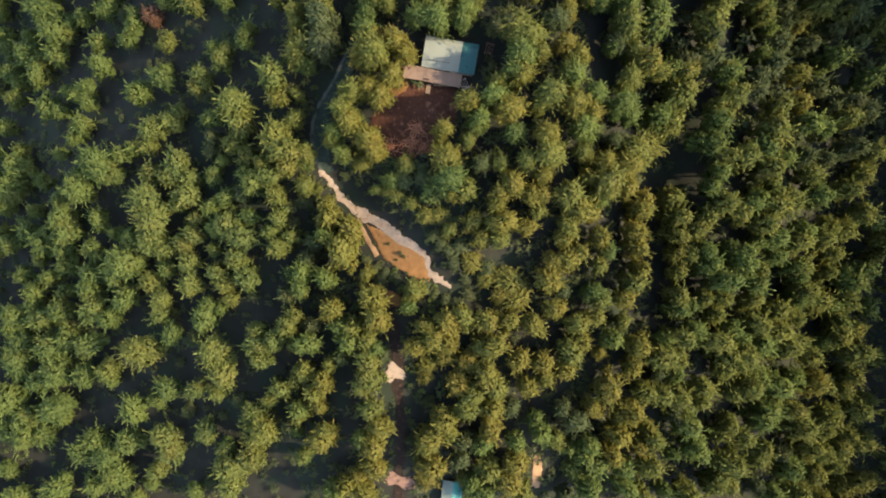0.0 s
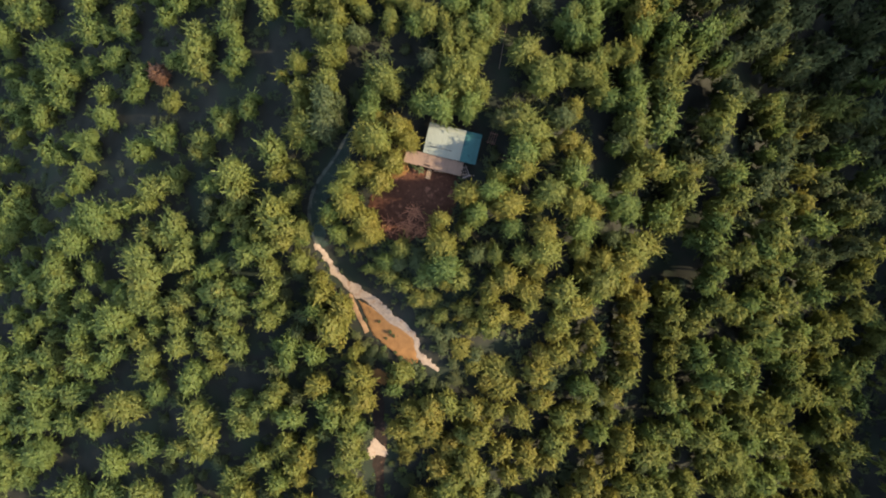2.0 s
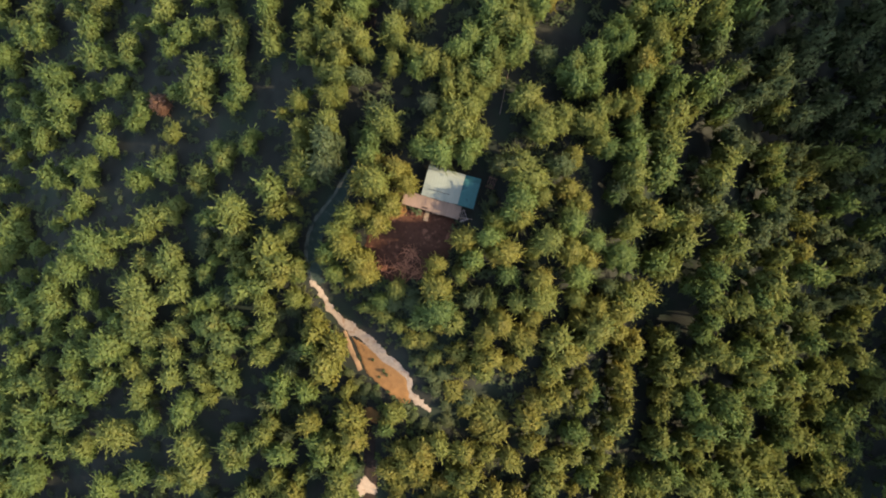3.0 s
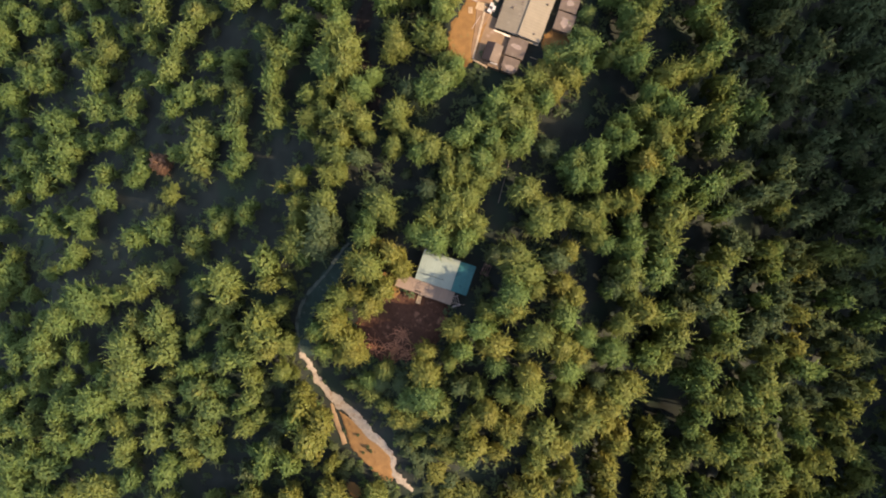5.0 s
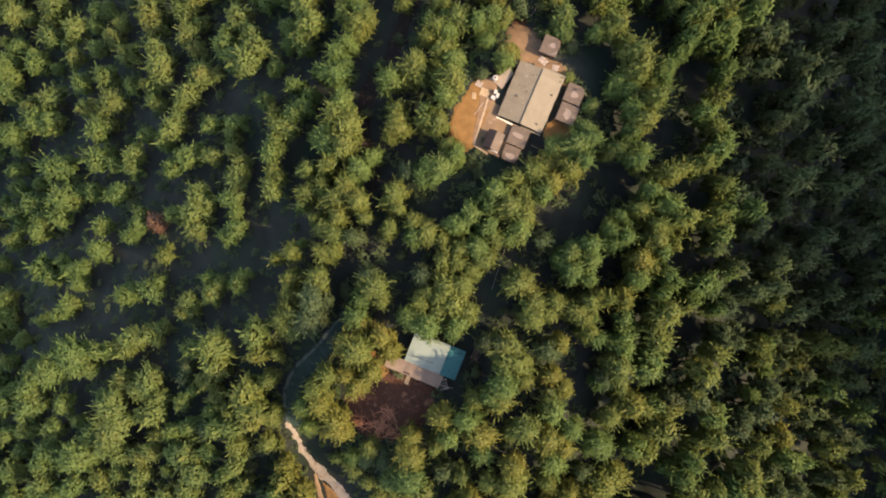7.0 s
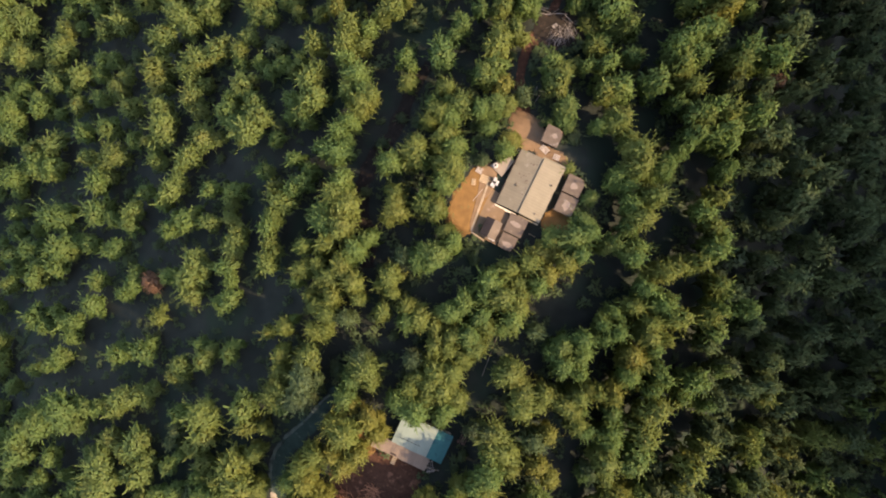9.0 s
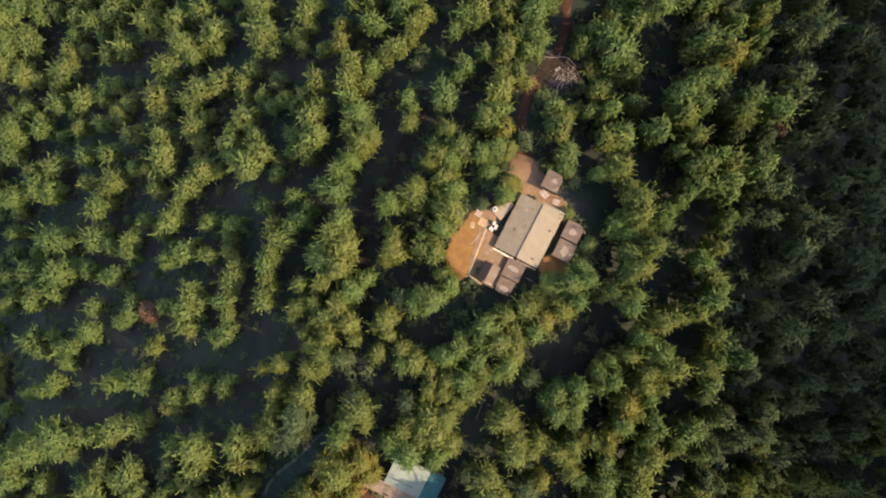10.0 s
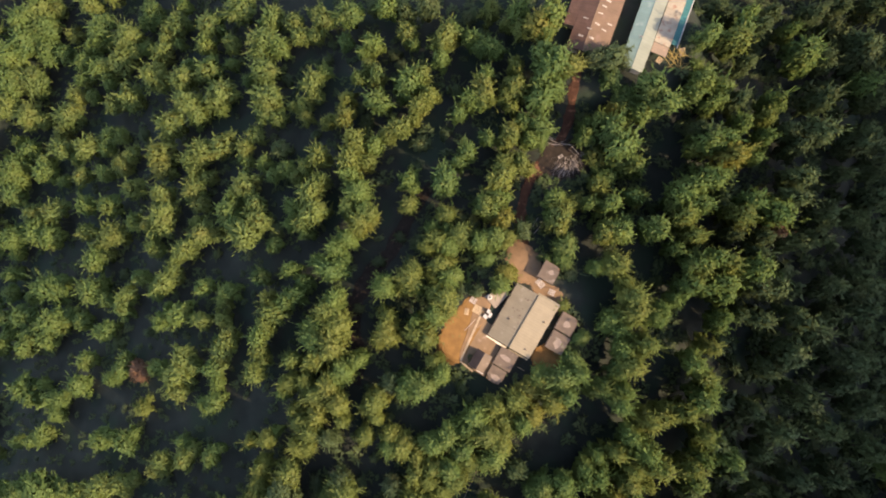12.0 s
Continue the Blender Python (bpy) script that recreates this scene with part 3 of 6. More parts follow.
hut(8.2, 86.5, 3.7, 3.7, -11, 15.8, 2.2, (), (0.0, 0.2, 1.2, 0.5), shed_metal, "low shed with a dull roof and pale scrape")
hut(7.45, 83.05, 3.2, 3.0, -11, 15.6, 2.1, (0, 1), (0.1, -0.5, 0.95, 0.7), shed_metal, "low shed with a pale worn roof end")
gabled_shed()


def low_wall(name, a, b, z, h, t, material, label):
    a, b = Vector((*a, 0)), Vector((*b, 0))
    w = base(name, a.x, a.y, z, math.degrees(math.atan2(b.y - a.y, b.x - a.x)), label, "wall", kind="structure")
    d = (b - a).length
    n = max(int(d / 1.6), 1)
    for k in range(n):
        part("wall_block", box((d * k / n, -t / 2, -0.6), (d * (k + 1) / n - 0.015, t / 2, h - 0.08), 0.015), material, w)
        part("coping", box((d * k / n, -t / 2 - 0.04, h - 0.08), (d * (k + 1) / n - 0.015, t / 2 + 0.04, h), 0.015), material, w)


low_wall("yard_wall_west", (0.3, 83.4), (1.1, 92.8), 17.0, 0.28, 0.32, wall_block_tan, "low pale block wall edging the concrete yard")
low_wall("yard_wall_south", (0.3, 83.3), (3.2, 82.2), 16.9, 0.3, 0.28, wall_block_tan, "low pale block wall along the yard's end")
apron = part("concrete_yard", prism([(0.45, 83.6), (1.2, 92.4), (4.3, 91.6), (4.0, 89.6), (6.6, 88.2), (5.6, 82.0), (3.2, 82.5)], 15.2, 17.13), concrete)
tagged(apron, "tan concrete yard between wall and sheds", "yard", kind="structure")
step_slab = part("concrete_slab", prism([(0.6, 96.4), (4.0, 99.6), (4.9, 98.3), (3.3, 94.9)], 15.3, 17.3), pale_block)
tagged(step_slab, "pale concrete slab beside the farmhouse", "slab", kind="structure")


def water_tank():
    t = base("water_tank", 1.6, 96.6, 17.3, 20, "round white water tank with an open dark hatch", "tank")
    bm = bmesh.new()
    tube(bm, (0, 0, 0), (0, 0, 0.8), 0.5, 0.5, 18)
    tube(bm, (0, 0, 0.8), (0, 0, 0.9), 0.5, 0.34, 18)
    part("tank_body", bm, white_paint, t)
    bm = bmesh.new()
    tube(bm, (0, 0, 0.9), (0, 0, 0.93), 0.2, 0.2, 14)
    part("hatch", bm, black_rubber, t, "black round hatch")


def white_bin(x, y, turn, w, d, h, label):
    t = base("storage_box", x, y, float(ground(x, y)) + 0.14, turn, label, "box", "white boxes by the wall")
    part("box_body", box((-w / 2, -d / 2, 0), (w / 2, d / 2, h), 0.03), white_paint, t)
    part("lid", box((-w / 2 - 0.02, -d / 2 - 0.02, h), (w / 2 + 0.02, d / 2 + 0.02, h + 0.05), 0.015), white_paint, t)


water_tank()
white_bin(2.25, 94.0, -12, 0.55, 0.7, 0.9, "tall white storage box standing by the house")
white_bin(2.05, 92.9, -20, 0.8, 0.75, 0.6, "low white storage box on the concrete")
white_bin(2.75, 93.4, -12, 0.5, 0.9, 0.8, "narrow white storage box against the wall")


def pallet(x, y, z, turn, w, d, boards, label, material, name="pallet"):
    t = base(name, x, y, z, turn, label, "timber")
    for k in range(2):
        part("bearer", box((-w / 2, -d / 2 + k * (d - 0.1), 0), (w / 2, -d / 2 + k * (d - 0.1) + 0.1, 0.1), 0.01), material, t)
    for k in range(boards):
        x0 = -w / 2 + w * k / boards
        part("board", box((x0, -d / 2, 0.102), (x0 + w / boards * 0.75, d / 2, 0.135), 0.006), material, t)


pallet(-1.1, 95.0, float(ground(-1.1, 95.0)) + 0.1, -15, 1.3, 1.1, 6, "weathered wooden pallet lying on the earth", grey_timber)
pallet(-1.6, 92.6, float(ground(-1.6, 92.6)) + 0.1, 10, 0.8, 1.2, 4, "broken pale board stack on orange earth", pale_timber, "board_stack")
pallet(0.3, 93.6, float(ground(0.3, 93.6)) + 0.1, -10, 1.8, 1.5, 7, "pallet of pale boards beside the wall", pale_timber)
pallet(10.0, 102.2, 15.95, -30, 1.8, 1.2, 6, "pallet of weathered boards behind the house", grey_timber)
pallet(12.6, 101.3, 15.95, -8, 1.3, 1.1, 5, "small weathered pallet beside the shed", grey_timber)


def pole_lying(x, y, z, turn, length, r, material, label, name="timber_pole", tip=0.0):
    bm = bmesh.new()
    tube(bm, (-length / 2, 0, 0), (length / 2, 0, tip), r, r * 0.75, 8)
    ob = part(name, bm, material)
    ob.matrix_world = pose(x, y, z + r, 0, 0, turn)
    tagged(ob, label, "pole")


pole_lying(9.85, 61.2, float(ground(9.85, 61.2)) + 1.0, 84, 8.5, 0.06, pale_block, "thin pale pole leaning in a dark gap", "fallen_pole")
pole_lying(11.8, 85.6, 15.92, -12, 1.5, 0.05, pale_timber, "short pale pole lying on the ground")
pole_lying(-0.2, 90.4, 17.15, 65, 3.0, 0.05, grey_timber, "weathered pole lying on orange earth")


# ---- cottage on the knoll ----
def cottage():
    h = base("cottage", 1.43, 42.2, 10.6, -9.7, "cottage with a pale mint sheet-metal roof, one end shade-coloured", "house")
    w, l = 4.8, 2.6
    opening_wall(h, (-w, -l), (w, -l), 2.7, plaster, ((1.0, 1.1, 0.9, 2.0), (4.2, 0.9, 0, 2.05), (6.6, 1.1, 0.9, 2.0)))
    opening_wall(h, (w, -l + 0.1), (w, l - 0.1), 2.7, plaster, ((1.8, 1.1, 0.9, 2.0),))
    opening_wall(h, (w, l), (-w, l), 3.1, plaster, ((3.0, 1.1, 1.0, 2.0),))
    opening_wall(h, (-w, l - 0.1), (-w, -l + 0.1), 2.7, plaster, ((1.8, 1.1, 0.9, 2.0),))
    # eastern sheets and ridge end carry the tree shade in their colour
    slope(h, "south_slope", -3.05, 1.95, 2.75, 3.55, -5.25, 5.25, 10, mint_metal, 21, "broad pale mint roof slope with teal shade colour at one end", "u", (7, shade_teal))
    slope(h, "north_slope", 3.0, 1.93, 3.2, 3.57, -5.25, 5.25, 10, mint_metal, 22, "narrow pale mint roof slope", "u", (7, shade_teal))
    part("ridge_cap", box((-5.25, 1.84, 3.56), (2.1, 2.04, 3.62), 0.01), mint_metal, h)
    part("ridge_cap", box((2.1, 1.84, 3.56), (5.25, 2.04, 3.62), 0.01), shade_teal, h)
    for k in range(6):
        part("lap_strip", box((-4.2 + k * 0.75, -1.62 + 0.03 * (k % 2), 3.02), (-3.6 + k * 0.75, -1.52 + 0.03 * (k % 2), 3.05), 0.005), dark_metal, h)


def porch():
    p = base("porch_roof", -1.9, 38.35, 10.6, -10.5, "lean-to porch with a pinkish-tan sheet roof", "porch")
    slope(p, "roof_slope", -1.35, 1.3, 2.0, 2.3, -5.9, 5.6, 9, pink_metal, 31, "", "u")
    for x in (-5.6, -2.8, 0.0, 2.8, 5.4):
        part("post", box((x - 0.06, -1.2, -0.1), (x + 0.06, -1.08, 2.0), 0.01), grey_timber, p)
    part("front_beam", box((-5.8, -1.22, 1.86), (5.5, -1.08, 1.98), 0.01), grey_timber, p)
    part("skylight_sheet", box((-1.9, -1.1, 2.13), (-0.7, -0.75, 2.17), 0.01), dark_metal, p, "dark patched sheet")


def plank_fence():
    f = base("plank_fence", -2.2, 36.9, float(ground(2, 36)), -3, "broken pale plank fence across the shaded yard", "fence")
    for k in range(6):
        x = 0.4 + k * 1.55
        part("post", box((x, -0.05, -0.2), (x + 0.1, 0.05, 1.0), 0.01), grey_timber, f)
    for k, z in enumerate((0.45, 0.85)):
        part("rail", box((0.3, -0.11, z), (8.4 - k * 0.6, -0.055, z + 0.1), 0.008), pale_timber, f)


def timber_frame(x, y, z, turn, w, d, h, label, wood):
    t = base("pergola", x, y, z, turn, label, "frame")
    for sx in (-w / 2, w / 2):
        for sy in (-d / 2, d / 2):
            part("post", box((sx - 0.05, sy - 0.05, -0.1), (sx + 0.05, sy + 0.05, h), 0.01), wood, t)
    for sy in (-d / 2, d / 2):
        part("beam", box((-w / 2 - 0.3, sy - 0.06, h), (w / 2 + 0.3, sy + 0.06, h + 0.1), 0.01), wood, t)
    for k in range(4):
        sx = -w / 2 + w * k / 3
        part("rafter", box((sx - 0.04, -d / 2 - 0.3, h + 0.1), (sx + 0.04, d / 2 + 0.3, h + 0.18), 0.01), wood, t)


cottage()
porch()
plank_fence()
timber_frame(9.2, 43.9, float(ground(9.2, 43.9)), -15, 1.3, 1.9, 1.3, "open weathered timber frame standing beside the cottage", red_timber)
timber_frame(4.2, 36.9, float(ground(4.2, 36.9)), 25, 1.2, 1.8, 1.2, "small unfinished pale timber frame in the yard", grey_timber)
pallet(-2.9, 36.2, float(ground(-2.9, 36.2)) + 0.15, -8, 0.9, 1.9, 4, "pale plank walkway leading from the porch", pale_timber, "plank_walk")


# ---- barns at the ridge's northern end ----
def barn():
    h = base("barn", 3.75, 155.3, 15.0, -0.8, "long barn with a rusty brown sheet-metal roof", "barn")
    w, l = 3.3, 8.6
    opening_wall(h, (-w, -l), (w, -l), 2.9, grey_timber, ((2.2, 2.0, 0, 2.3),))
    opening_wall(h, (w, -l + 0.1), (w, l - 0.1), 2.9, grey_timber, ((3.0, 1.0, 1.0, 1.9), (9.0, 1.0, 1.0, 1.9)))
    opening_wall(h, (w, l), (-w, l), 2.9, grey_timber)
    opening_wall(h, (-w, l - 0.1), (-w, -l + 0.1), 2.9, grey_timber)
    gable_ends(h, w, l, 2.9, 3.86, grey_timber, -0.7)
    slope(h, "west_slope", -3.75, -0.7, 2.95, 3.98, -8.9, 8.9, 12, red_rust, 41, "dark rusty roof slope")
    slope(h, "lean_to_slope", -5.75, -3.7, 2.3, 2.93, -4.6, 8.9, 9, red_rust, 43, "lower dark rusty lean-to slope")
    opening_wall(h, (-5.5, 8.6), (-5.5, -4.3), 2.3, grey_timber, ((4.0, 1.0, 0, 1.9),))
    opening_wall(h, (-5.4, -4.3), (-3.4, -4.3), 2.3, grey_timber)
    slope(h, "east_slope", 3.8, -0.75, 2.9, 4.02, -9.0, 8.9, 12, rust_metal, 42, "rusty brown roof slope")
    rng = random.Random(8)
    for k, (x, y) in enumerate(((0.1, -6.0), (0.3, -3.1), (1.9, -3.6), (0.2, -0.9), (2.6, -2.2), (0.5, 0.6), (-1.9, -6.2), (-2.1, -2.6), (-0.8, -4.4), (0.9, 1.8), (0.2, 2.6))):
        z = (4.02 - (x + 0.75) * 0.246) if x > -0.7 else (3.98 - (-0.7 - x) * 0.338)
        tip = pose(x, y, z + 0.06, 0, 13.8 if x > -0.7 else -18.7, rng.uniform(-8, 8))
        part("repair_sheet", box((-0.5, -0.16, 0), (0.5, rng.uniform(0.0, 0.25), 0.02), 0, tip), worn_pale, h, "pale repair strip")
    part("barge_board", box((-3.8, -9.12, 2.75), (-0.2, -9.0, 2.9), 0.01, pose(0, 0, 0, 0, 0, 0)), pale_timber, h, "pale timber barge board")


def long_house():
    h = base("long_house", 13.0, 154.5, 15.0, -0.8, "long narrow house with teal and cream roof slopes", "house")
    w, l = 1.95, 7.8
    opening_wall(h, (-w, -l), (w, -l), 2.7, plaster, ((1.3, 0.9, 0, 2.0),))
    opening_wall(h, (w, -l + 0.1), (w, l - 0.1), 2.7, plaster, ((2.0, 1.1, 0.9, 1.9), (8.0, 0.9, 0, 2.0)))
    opening_wall(h, (w, l), (-w, l), 2.7, plaster)
    opening_wall(h, (-w, l - 0.1), (-w, -l + 0.1), 2.7, plaster, ((3.0, 1.1, 0.9, 1.9), (9.0, 1.1, 0.9, 1.9)))
    gable_ends(h, w, l, 2.7, 3.5, plaster)
    slope(h, "west_slope", -2.35, 0, 2.72, 3.62, -8.1, 8.1, 12, teal_metal, 51, "faded teal roof slope")
    slope(h, "east_slope", 2.3, -0.05, 2.72, 3.66, -8.1, 8.1, 12, cream_green, 52, "pale cream roof slope")
    part("aerial_pole", box((-0.6, -2.2, 3.4), (-0.5, -2.1, 5.0), 0.01), grey_timber, h)
    part("aerial_arm", box((-1.0, -2.2, 4.6), (-0.1, -2.1, 4.68), 0.01), grey_timber, h)


def side_roof():
    p = base("side_porch", 17.35, 157.0, 15.0, -0.8, "rust-streaked cream lean-to roof beside the long house", "porch")
    slope(p, "roof_slope", 1.4, -1.85, 2.0, 2.55, -4.0, 6.5, 9, patched_metal, 61)
    # shaded outer band of the roof, its shade painted as teal
    slope(p, "outer_slope", 2.65, 1.38, 1.78, 1.98, -3.2, 6.5, 8, shade_teal, 63, "outer strip of roof coloured teal as if in shade")
    slope(p, "patched_slope", 1.3, -1.85, 1.85, 2.4, -6.0, -4.1, 2, pink_metal, 62, "rusty patched roof end")
    for y in (-2.9, 0.0, 3.0, 6.2):
        part("post", box((2.4, y, -0.1), (2.52, y + 0.12, 1.78), 0.01), grey_timber, p)
    part("edge_pipe", box((2.68, -3.6, 1.72), (2.84, 6.5, 1.82), 0.02), white_paint, p, "white edge pipe")


barn()
long_house()
side_roof()


def brush_pile(x, y, r, n, aim, spread, material, label, seed, thick=0.07):
    """A heap of cut sticks fanned about one heading."""
    z = float(ground(x, y)) + 0.2
    heap = base("brush_pile", x, y, z, 0, label, "branches")
    rng = random.Random(seed)
    for k in range(n):
        a = math.radians(aim + rng.gauss(0, spread))
        px, py, d = rng.gauss(0, r * 0.33), rng.gauss(0, r * 0.33), rng.uniform(0.35, 0.8) * r
        dz = float(ground(x + px, y + py)) + 0.2 - z
        bm = bmesh.new()
        tube(bm, (px - d * math.cos(a), py - d * math.sin(a), dz + rng.uniform(-0.1, 0.2)), (px + d * math.cos(a), py + d * math.sin(a), dz + rng.uniform(0.0, 0.7)), thick * rng.uniform(0.5, 1.2), 0.25 * thick, 5)
        part("stick", bm, material, heap)


for x, y, r, n, seed in ((-5.4, 28.6, 2.2, 44, 31), (-6.4, 25.4, 2.6, 54, 32), (-10.4, 25.4, 2.2, 34, 33), (-3.6, 24.8, 1.8, 26, 34)):
    brush_pile(x, y, r, n, 40, 70, dry_brush, "tangle of dry reddish-brown twigs in the yard", seed)
brush_pile(9.0, 126.8, 2.4, 34, -50, 55, dull_timber, "heap of bleached grey cut branches", 3, 0.055)
brush_pile(6.0, 125.4, 2.0, 16, 70, 25, dull_timber, "small heap of grey brushwood beside the path", 4, 0.05)
brush_pile(4.0, 129.6, 1.4, 12, 5, 15, grey_timber, "bundle of pale branches across the path", 6)
brush_pile(20.8, 151.4, 2.6, 26, -40, 45, yellow_timber, "spread of yellowish cut poles and planks", 5)
pallet(21.6, 153.6, float(ground(20.6, 152)) + 0.1, 25, 1.2, 1.6, 5, "stack of yellowish sawn boards on the ground", pale_timber, "board_stack")
pallet(17.9, 150.6, float(ground(17.9, 150.6)) + 0.1, -20, 1.1, 1.2, 5, "loose pale boards and scrap in the yard", pale_timber, "scrap_boards")
pallet(6.2, 127.4, float(ground(6.2, 127.4)) + 0.15, 50, 1.1, 0.6, 3, "heap of grey weathered boards", dull_timber, "scrap_boards")
brush_pile(7.4, 124.6, 1.6, 18, 60, 30, grey_timber, "scatter of bleached sticks over dark debris", 8, 0.05)
brush_pile(10.8, 129.2, 1.3, 12, -20, 25, grey_timber, "short bundle of bleached sticks beside trees", 9, 0.05)
for x, y, t, n in ((6.8, 130.2, 10, 2.6), (8.6, 129.6, -30, 2.2), (9.6, 126.8, -40, 2.8), (5.4, 112.6, 80, 3.4), (6.4, 112.2, 70, 2.6)):
    pole_lying(x, y, float(ground(x, y)) + 0.15, t, n, 0.07, grey_timber, "grey weathered log lying on brown ground", "log")
white_drum = base("water_drum", -2.7, 150.0, float(ground(-2.7, 150.0)), 0, "upright white drum beside the barn", "drum")
drum_bm = bmesh.new()
tube(drum_bm, (0, 0, 0), (0, 0, 1.3), 0.36, 0.36, 16)
part("drum_body", drum_bm, white_paint, white_drum)
drum_bm = bmesh.new()
tube(drum_bm, (0, 0, 1.3), (0, 0, 1.36), 0.38, 0.3, 16)
part("lid", drum_bm, white_paint, white_drum)


def turquoise_hut():
    z = float(ground(2.0, -50.5))
    h = base("hut", 2.0, -50.6, z, -6, "small hut with a turquoise sheet-metal roof", "house")
    w, l = 1.9, 2.6
    for p, q, holes in (((-w, -l), (w, -l), ((1.2, 0.9, 0, 2.0),)), ((w, -l + 0.1), (w, l - 0.1), ()), ((w, l), (-w, l), ()), ((-w, l - 0.1), (-w, -l + 0.1), ((1.5, 1.0, 0.9, 1.8),))):
        opening_wall(h, p, q, 2.4, plaster, holes)
    gable_ends(h, w, l, 2.4, 3.2, plaster)
    slope(h, "west_slope", -2.3, 0, 2.35, 3.3, -3, 3, 5, teal_metal, 71, "faded teal roof slope")
    slope(h, "east_slope", 2.3, 0, 2.35, 3.3, -3, 3, 5, turquoise, 72, "turquoise roof slope")


turquoise_hut()
hose = bpy.data.curves.new("hose", "CURVE")
hose.dimensions, hose.bevel_depth, hose.bevel_resolution = "3D", 0.09, 2
bow = hose.splines.new("POLY")
bow.points.add(13)
for k, point in enumerate(bow.points):
    a = math.radians(150 - 12 * k)
    hx, hy = 4.6 + 2.0 * math.cos(a), -43.4 + 2.0 * math.sin(a)
    point.co = (hx, hy, float(ground(hx, hy)) + 0.16, 1)
hose.materials.append(pink_metal)
tagged(new("hose", hose), "pale pinkish hose lying in a bow on soil", "hose")
patch("scrub_floor", [(2.6, -41.6), (4.8, -40.8), (7.0, -42.6), (6.8, -45.2), (4.0, -45.6), (2.4, -44.0)], litter, "reddish-brown littered ground beside the hut", 0.13, 0.4, 28)


# ---- trees ----
def crown_arrays(seed, clumps, leaves, size, hearts=True, skirt=5, wild=0.5):
    """A crown one metre in radius on a bole: uneven clumps, each a dense heart under a shell of leaf tufts."""
    rng = np.random.default_rng(seed)
    ring = rng.uniform(0, 2 * math.pi)
    g = (1 + 5 ** 0.5) / 2
    ico_v = np.array([(s * a, t * b, 0) for a, b in ((1, g),) for s in (-1, 1) for t in (-1, 1)]) / math.hypot(1, g)
    ico_v = np.concatenate([ico_v, ico_v[:, [2, 0, 1]], ico_v[:, [1, 2, 0]]])
    edge = min(np.linalg.norm(ico_v[0] - v) for v in ico_v[1:]) * 1.01
    close = np.linalg.norm(ico_v[:, None] - ico_v[None], axis=2) < edge
    ico_f = np.array([[a, b, c] for a in range(12) for b in range(a + 1, 12) for c in range(b + 1, 12) if close[a, b] and close[b, c] and close[a, c]])
    centres, radii = [], []
    for c in range(clumps):
        if c == 0:
            centres.append((rng.normal(0, 0.08), rng.normal(0, 0.08), 1.85))
            radii.append(0.46)
        else:
            a = ring + c * 2.4 + rng.normal(0, 0.3)
            d = rng.uniform(0.28, 0.52) if c % 2 else rng.uniform(0.5, 0.78)
            centres.append((d * math.cos(a), d * math.sin(a), (1.78 - 0.75 * d if c % 2 else 1.55 - 0.9 * d) + rng.normal(0, 0.13)))
            radii.append(rng.uniform(0.26, 0.44) if c % 2 else rng.uniform(0.2, 0.36))
    centres, radii = np.array(centres), np.array(radii)
    verts, faces, at = [], [], 0
    if hearts:
        for c, rad in zip(centres, radii):
            verts.append(c + ico_v * rad * rng.uniform(0.72, 0.98, (12, 1)) * (1, 1, 0.95))
            faces.append(ico_f + at)
            at += 12
    # a low skirt of boughs under the crown, added to block sun
    for k in range(skirt):
        a, d = ring + k * 6.283 / max(skirt, 1) + rng.normal(0, 0.25), rng.uniform(0.3, 0.55)
        low = np.array((d * math.cos(a), d * math.sin(a), rng.uniform(0.45, 0.95)))
        verts.append(low + ico_v * rng.uniform(0.24, 0.36) * rng.uniform(0.6, 1.0, (12, 1)))
        faces.append(ico_f + at)
        at += 12
    # shoots: rows of leaves standing out of the clumps; the rest lies on their shells
    row, shoots = 6, int(leaves * wild / 6)
    count = shoots + leaves - row * shoots
    pick = rng.choice(clumps, count * 3, p=radii ** 2 / (radii ** 2).sum())
    out = rng.normal(size=(count * 3, 3))
    out[:, 2] = np.abs(out[:, 2]) - 0.35
    out /= np.linalg.norm(out, axis=1)[:, None]
    p = centres[pick] + out * (radii[pick] * rng.uniform(0.88, 1.12, count * 3))[:, None]
    depth = np.linalg.norm(p[:, None] - centres[None], axis=2) / radii[None]
    depth[np.arange(len(p)), pick] = 9
    keep = np.flatnonzero(depth.min(1) > 0.8)
    tips, shell = keep[:shoots], keep[shoots:count]
    step = np.tile(np.arange(row), len(tips))
    tips = np.repeat(tips, row)
    spur = np.repeat(rng.uniform(1.3, 1.95, len(tips) // row), row)
    lean = np.repeat(rng.normal(0, 0.28, (len(tips) // row, 3)), row, 0)
    aim = out[tips] + lean
    q = centres[pick[tips]] + aim * (radii[pick[tips]] * (0.8 + (spur - 0.8) * step / row))[:, None]
    p, out = np.concatenate([p[shell], q]), np.concatenate([out[shell], aim])
    tuft = np.arange(len(p)) >= len(shell)
    n = len(p)
    whole = p - (0, 0, 1.25)
    whole /= np.linalg.norm(whole, axis=1)[:, None]
    face = 0.5 * out + 0.45 * whole + (0, 0, 0.25) + np.where(tuft, 0.32, 0.2)[:, None] * rng.normal(size=(n, 3))
    face /= np.linalg.norm(face, axis=1)[:, None]
    way = 0.7 * out + 0.5 * whole + 0.6 * rng.normal(size=(n, 3)) - (0, 0, 0.25)
    way -= face * (way * face).sum(1)[:, None]
    way /= np.linalg.norm(way, axis=1)[:, None] + 1e-6
    way += np.where(tuft, 0.6, 0.12)[:, None] * out
    wide = np.cross(way, face)
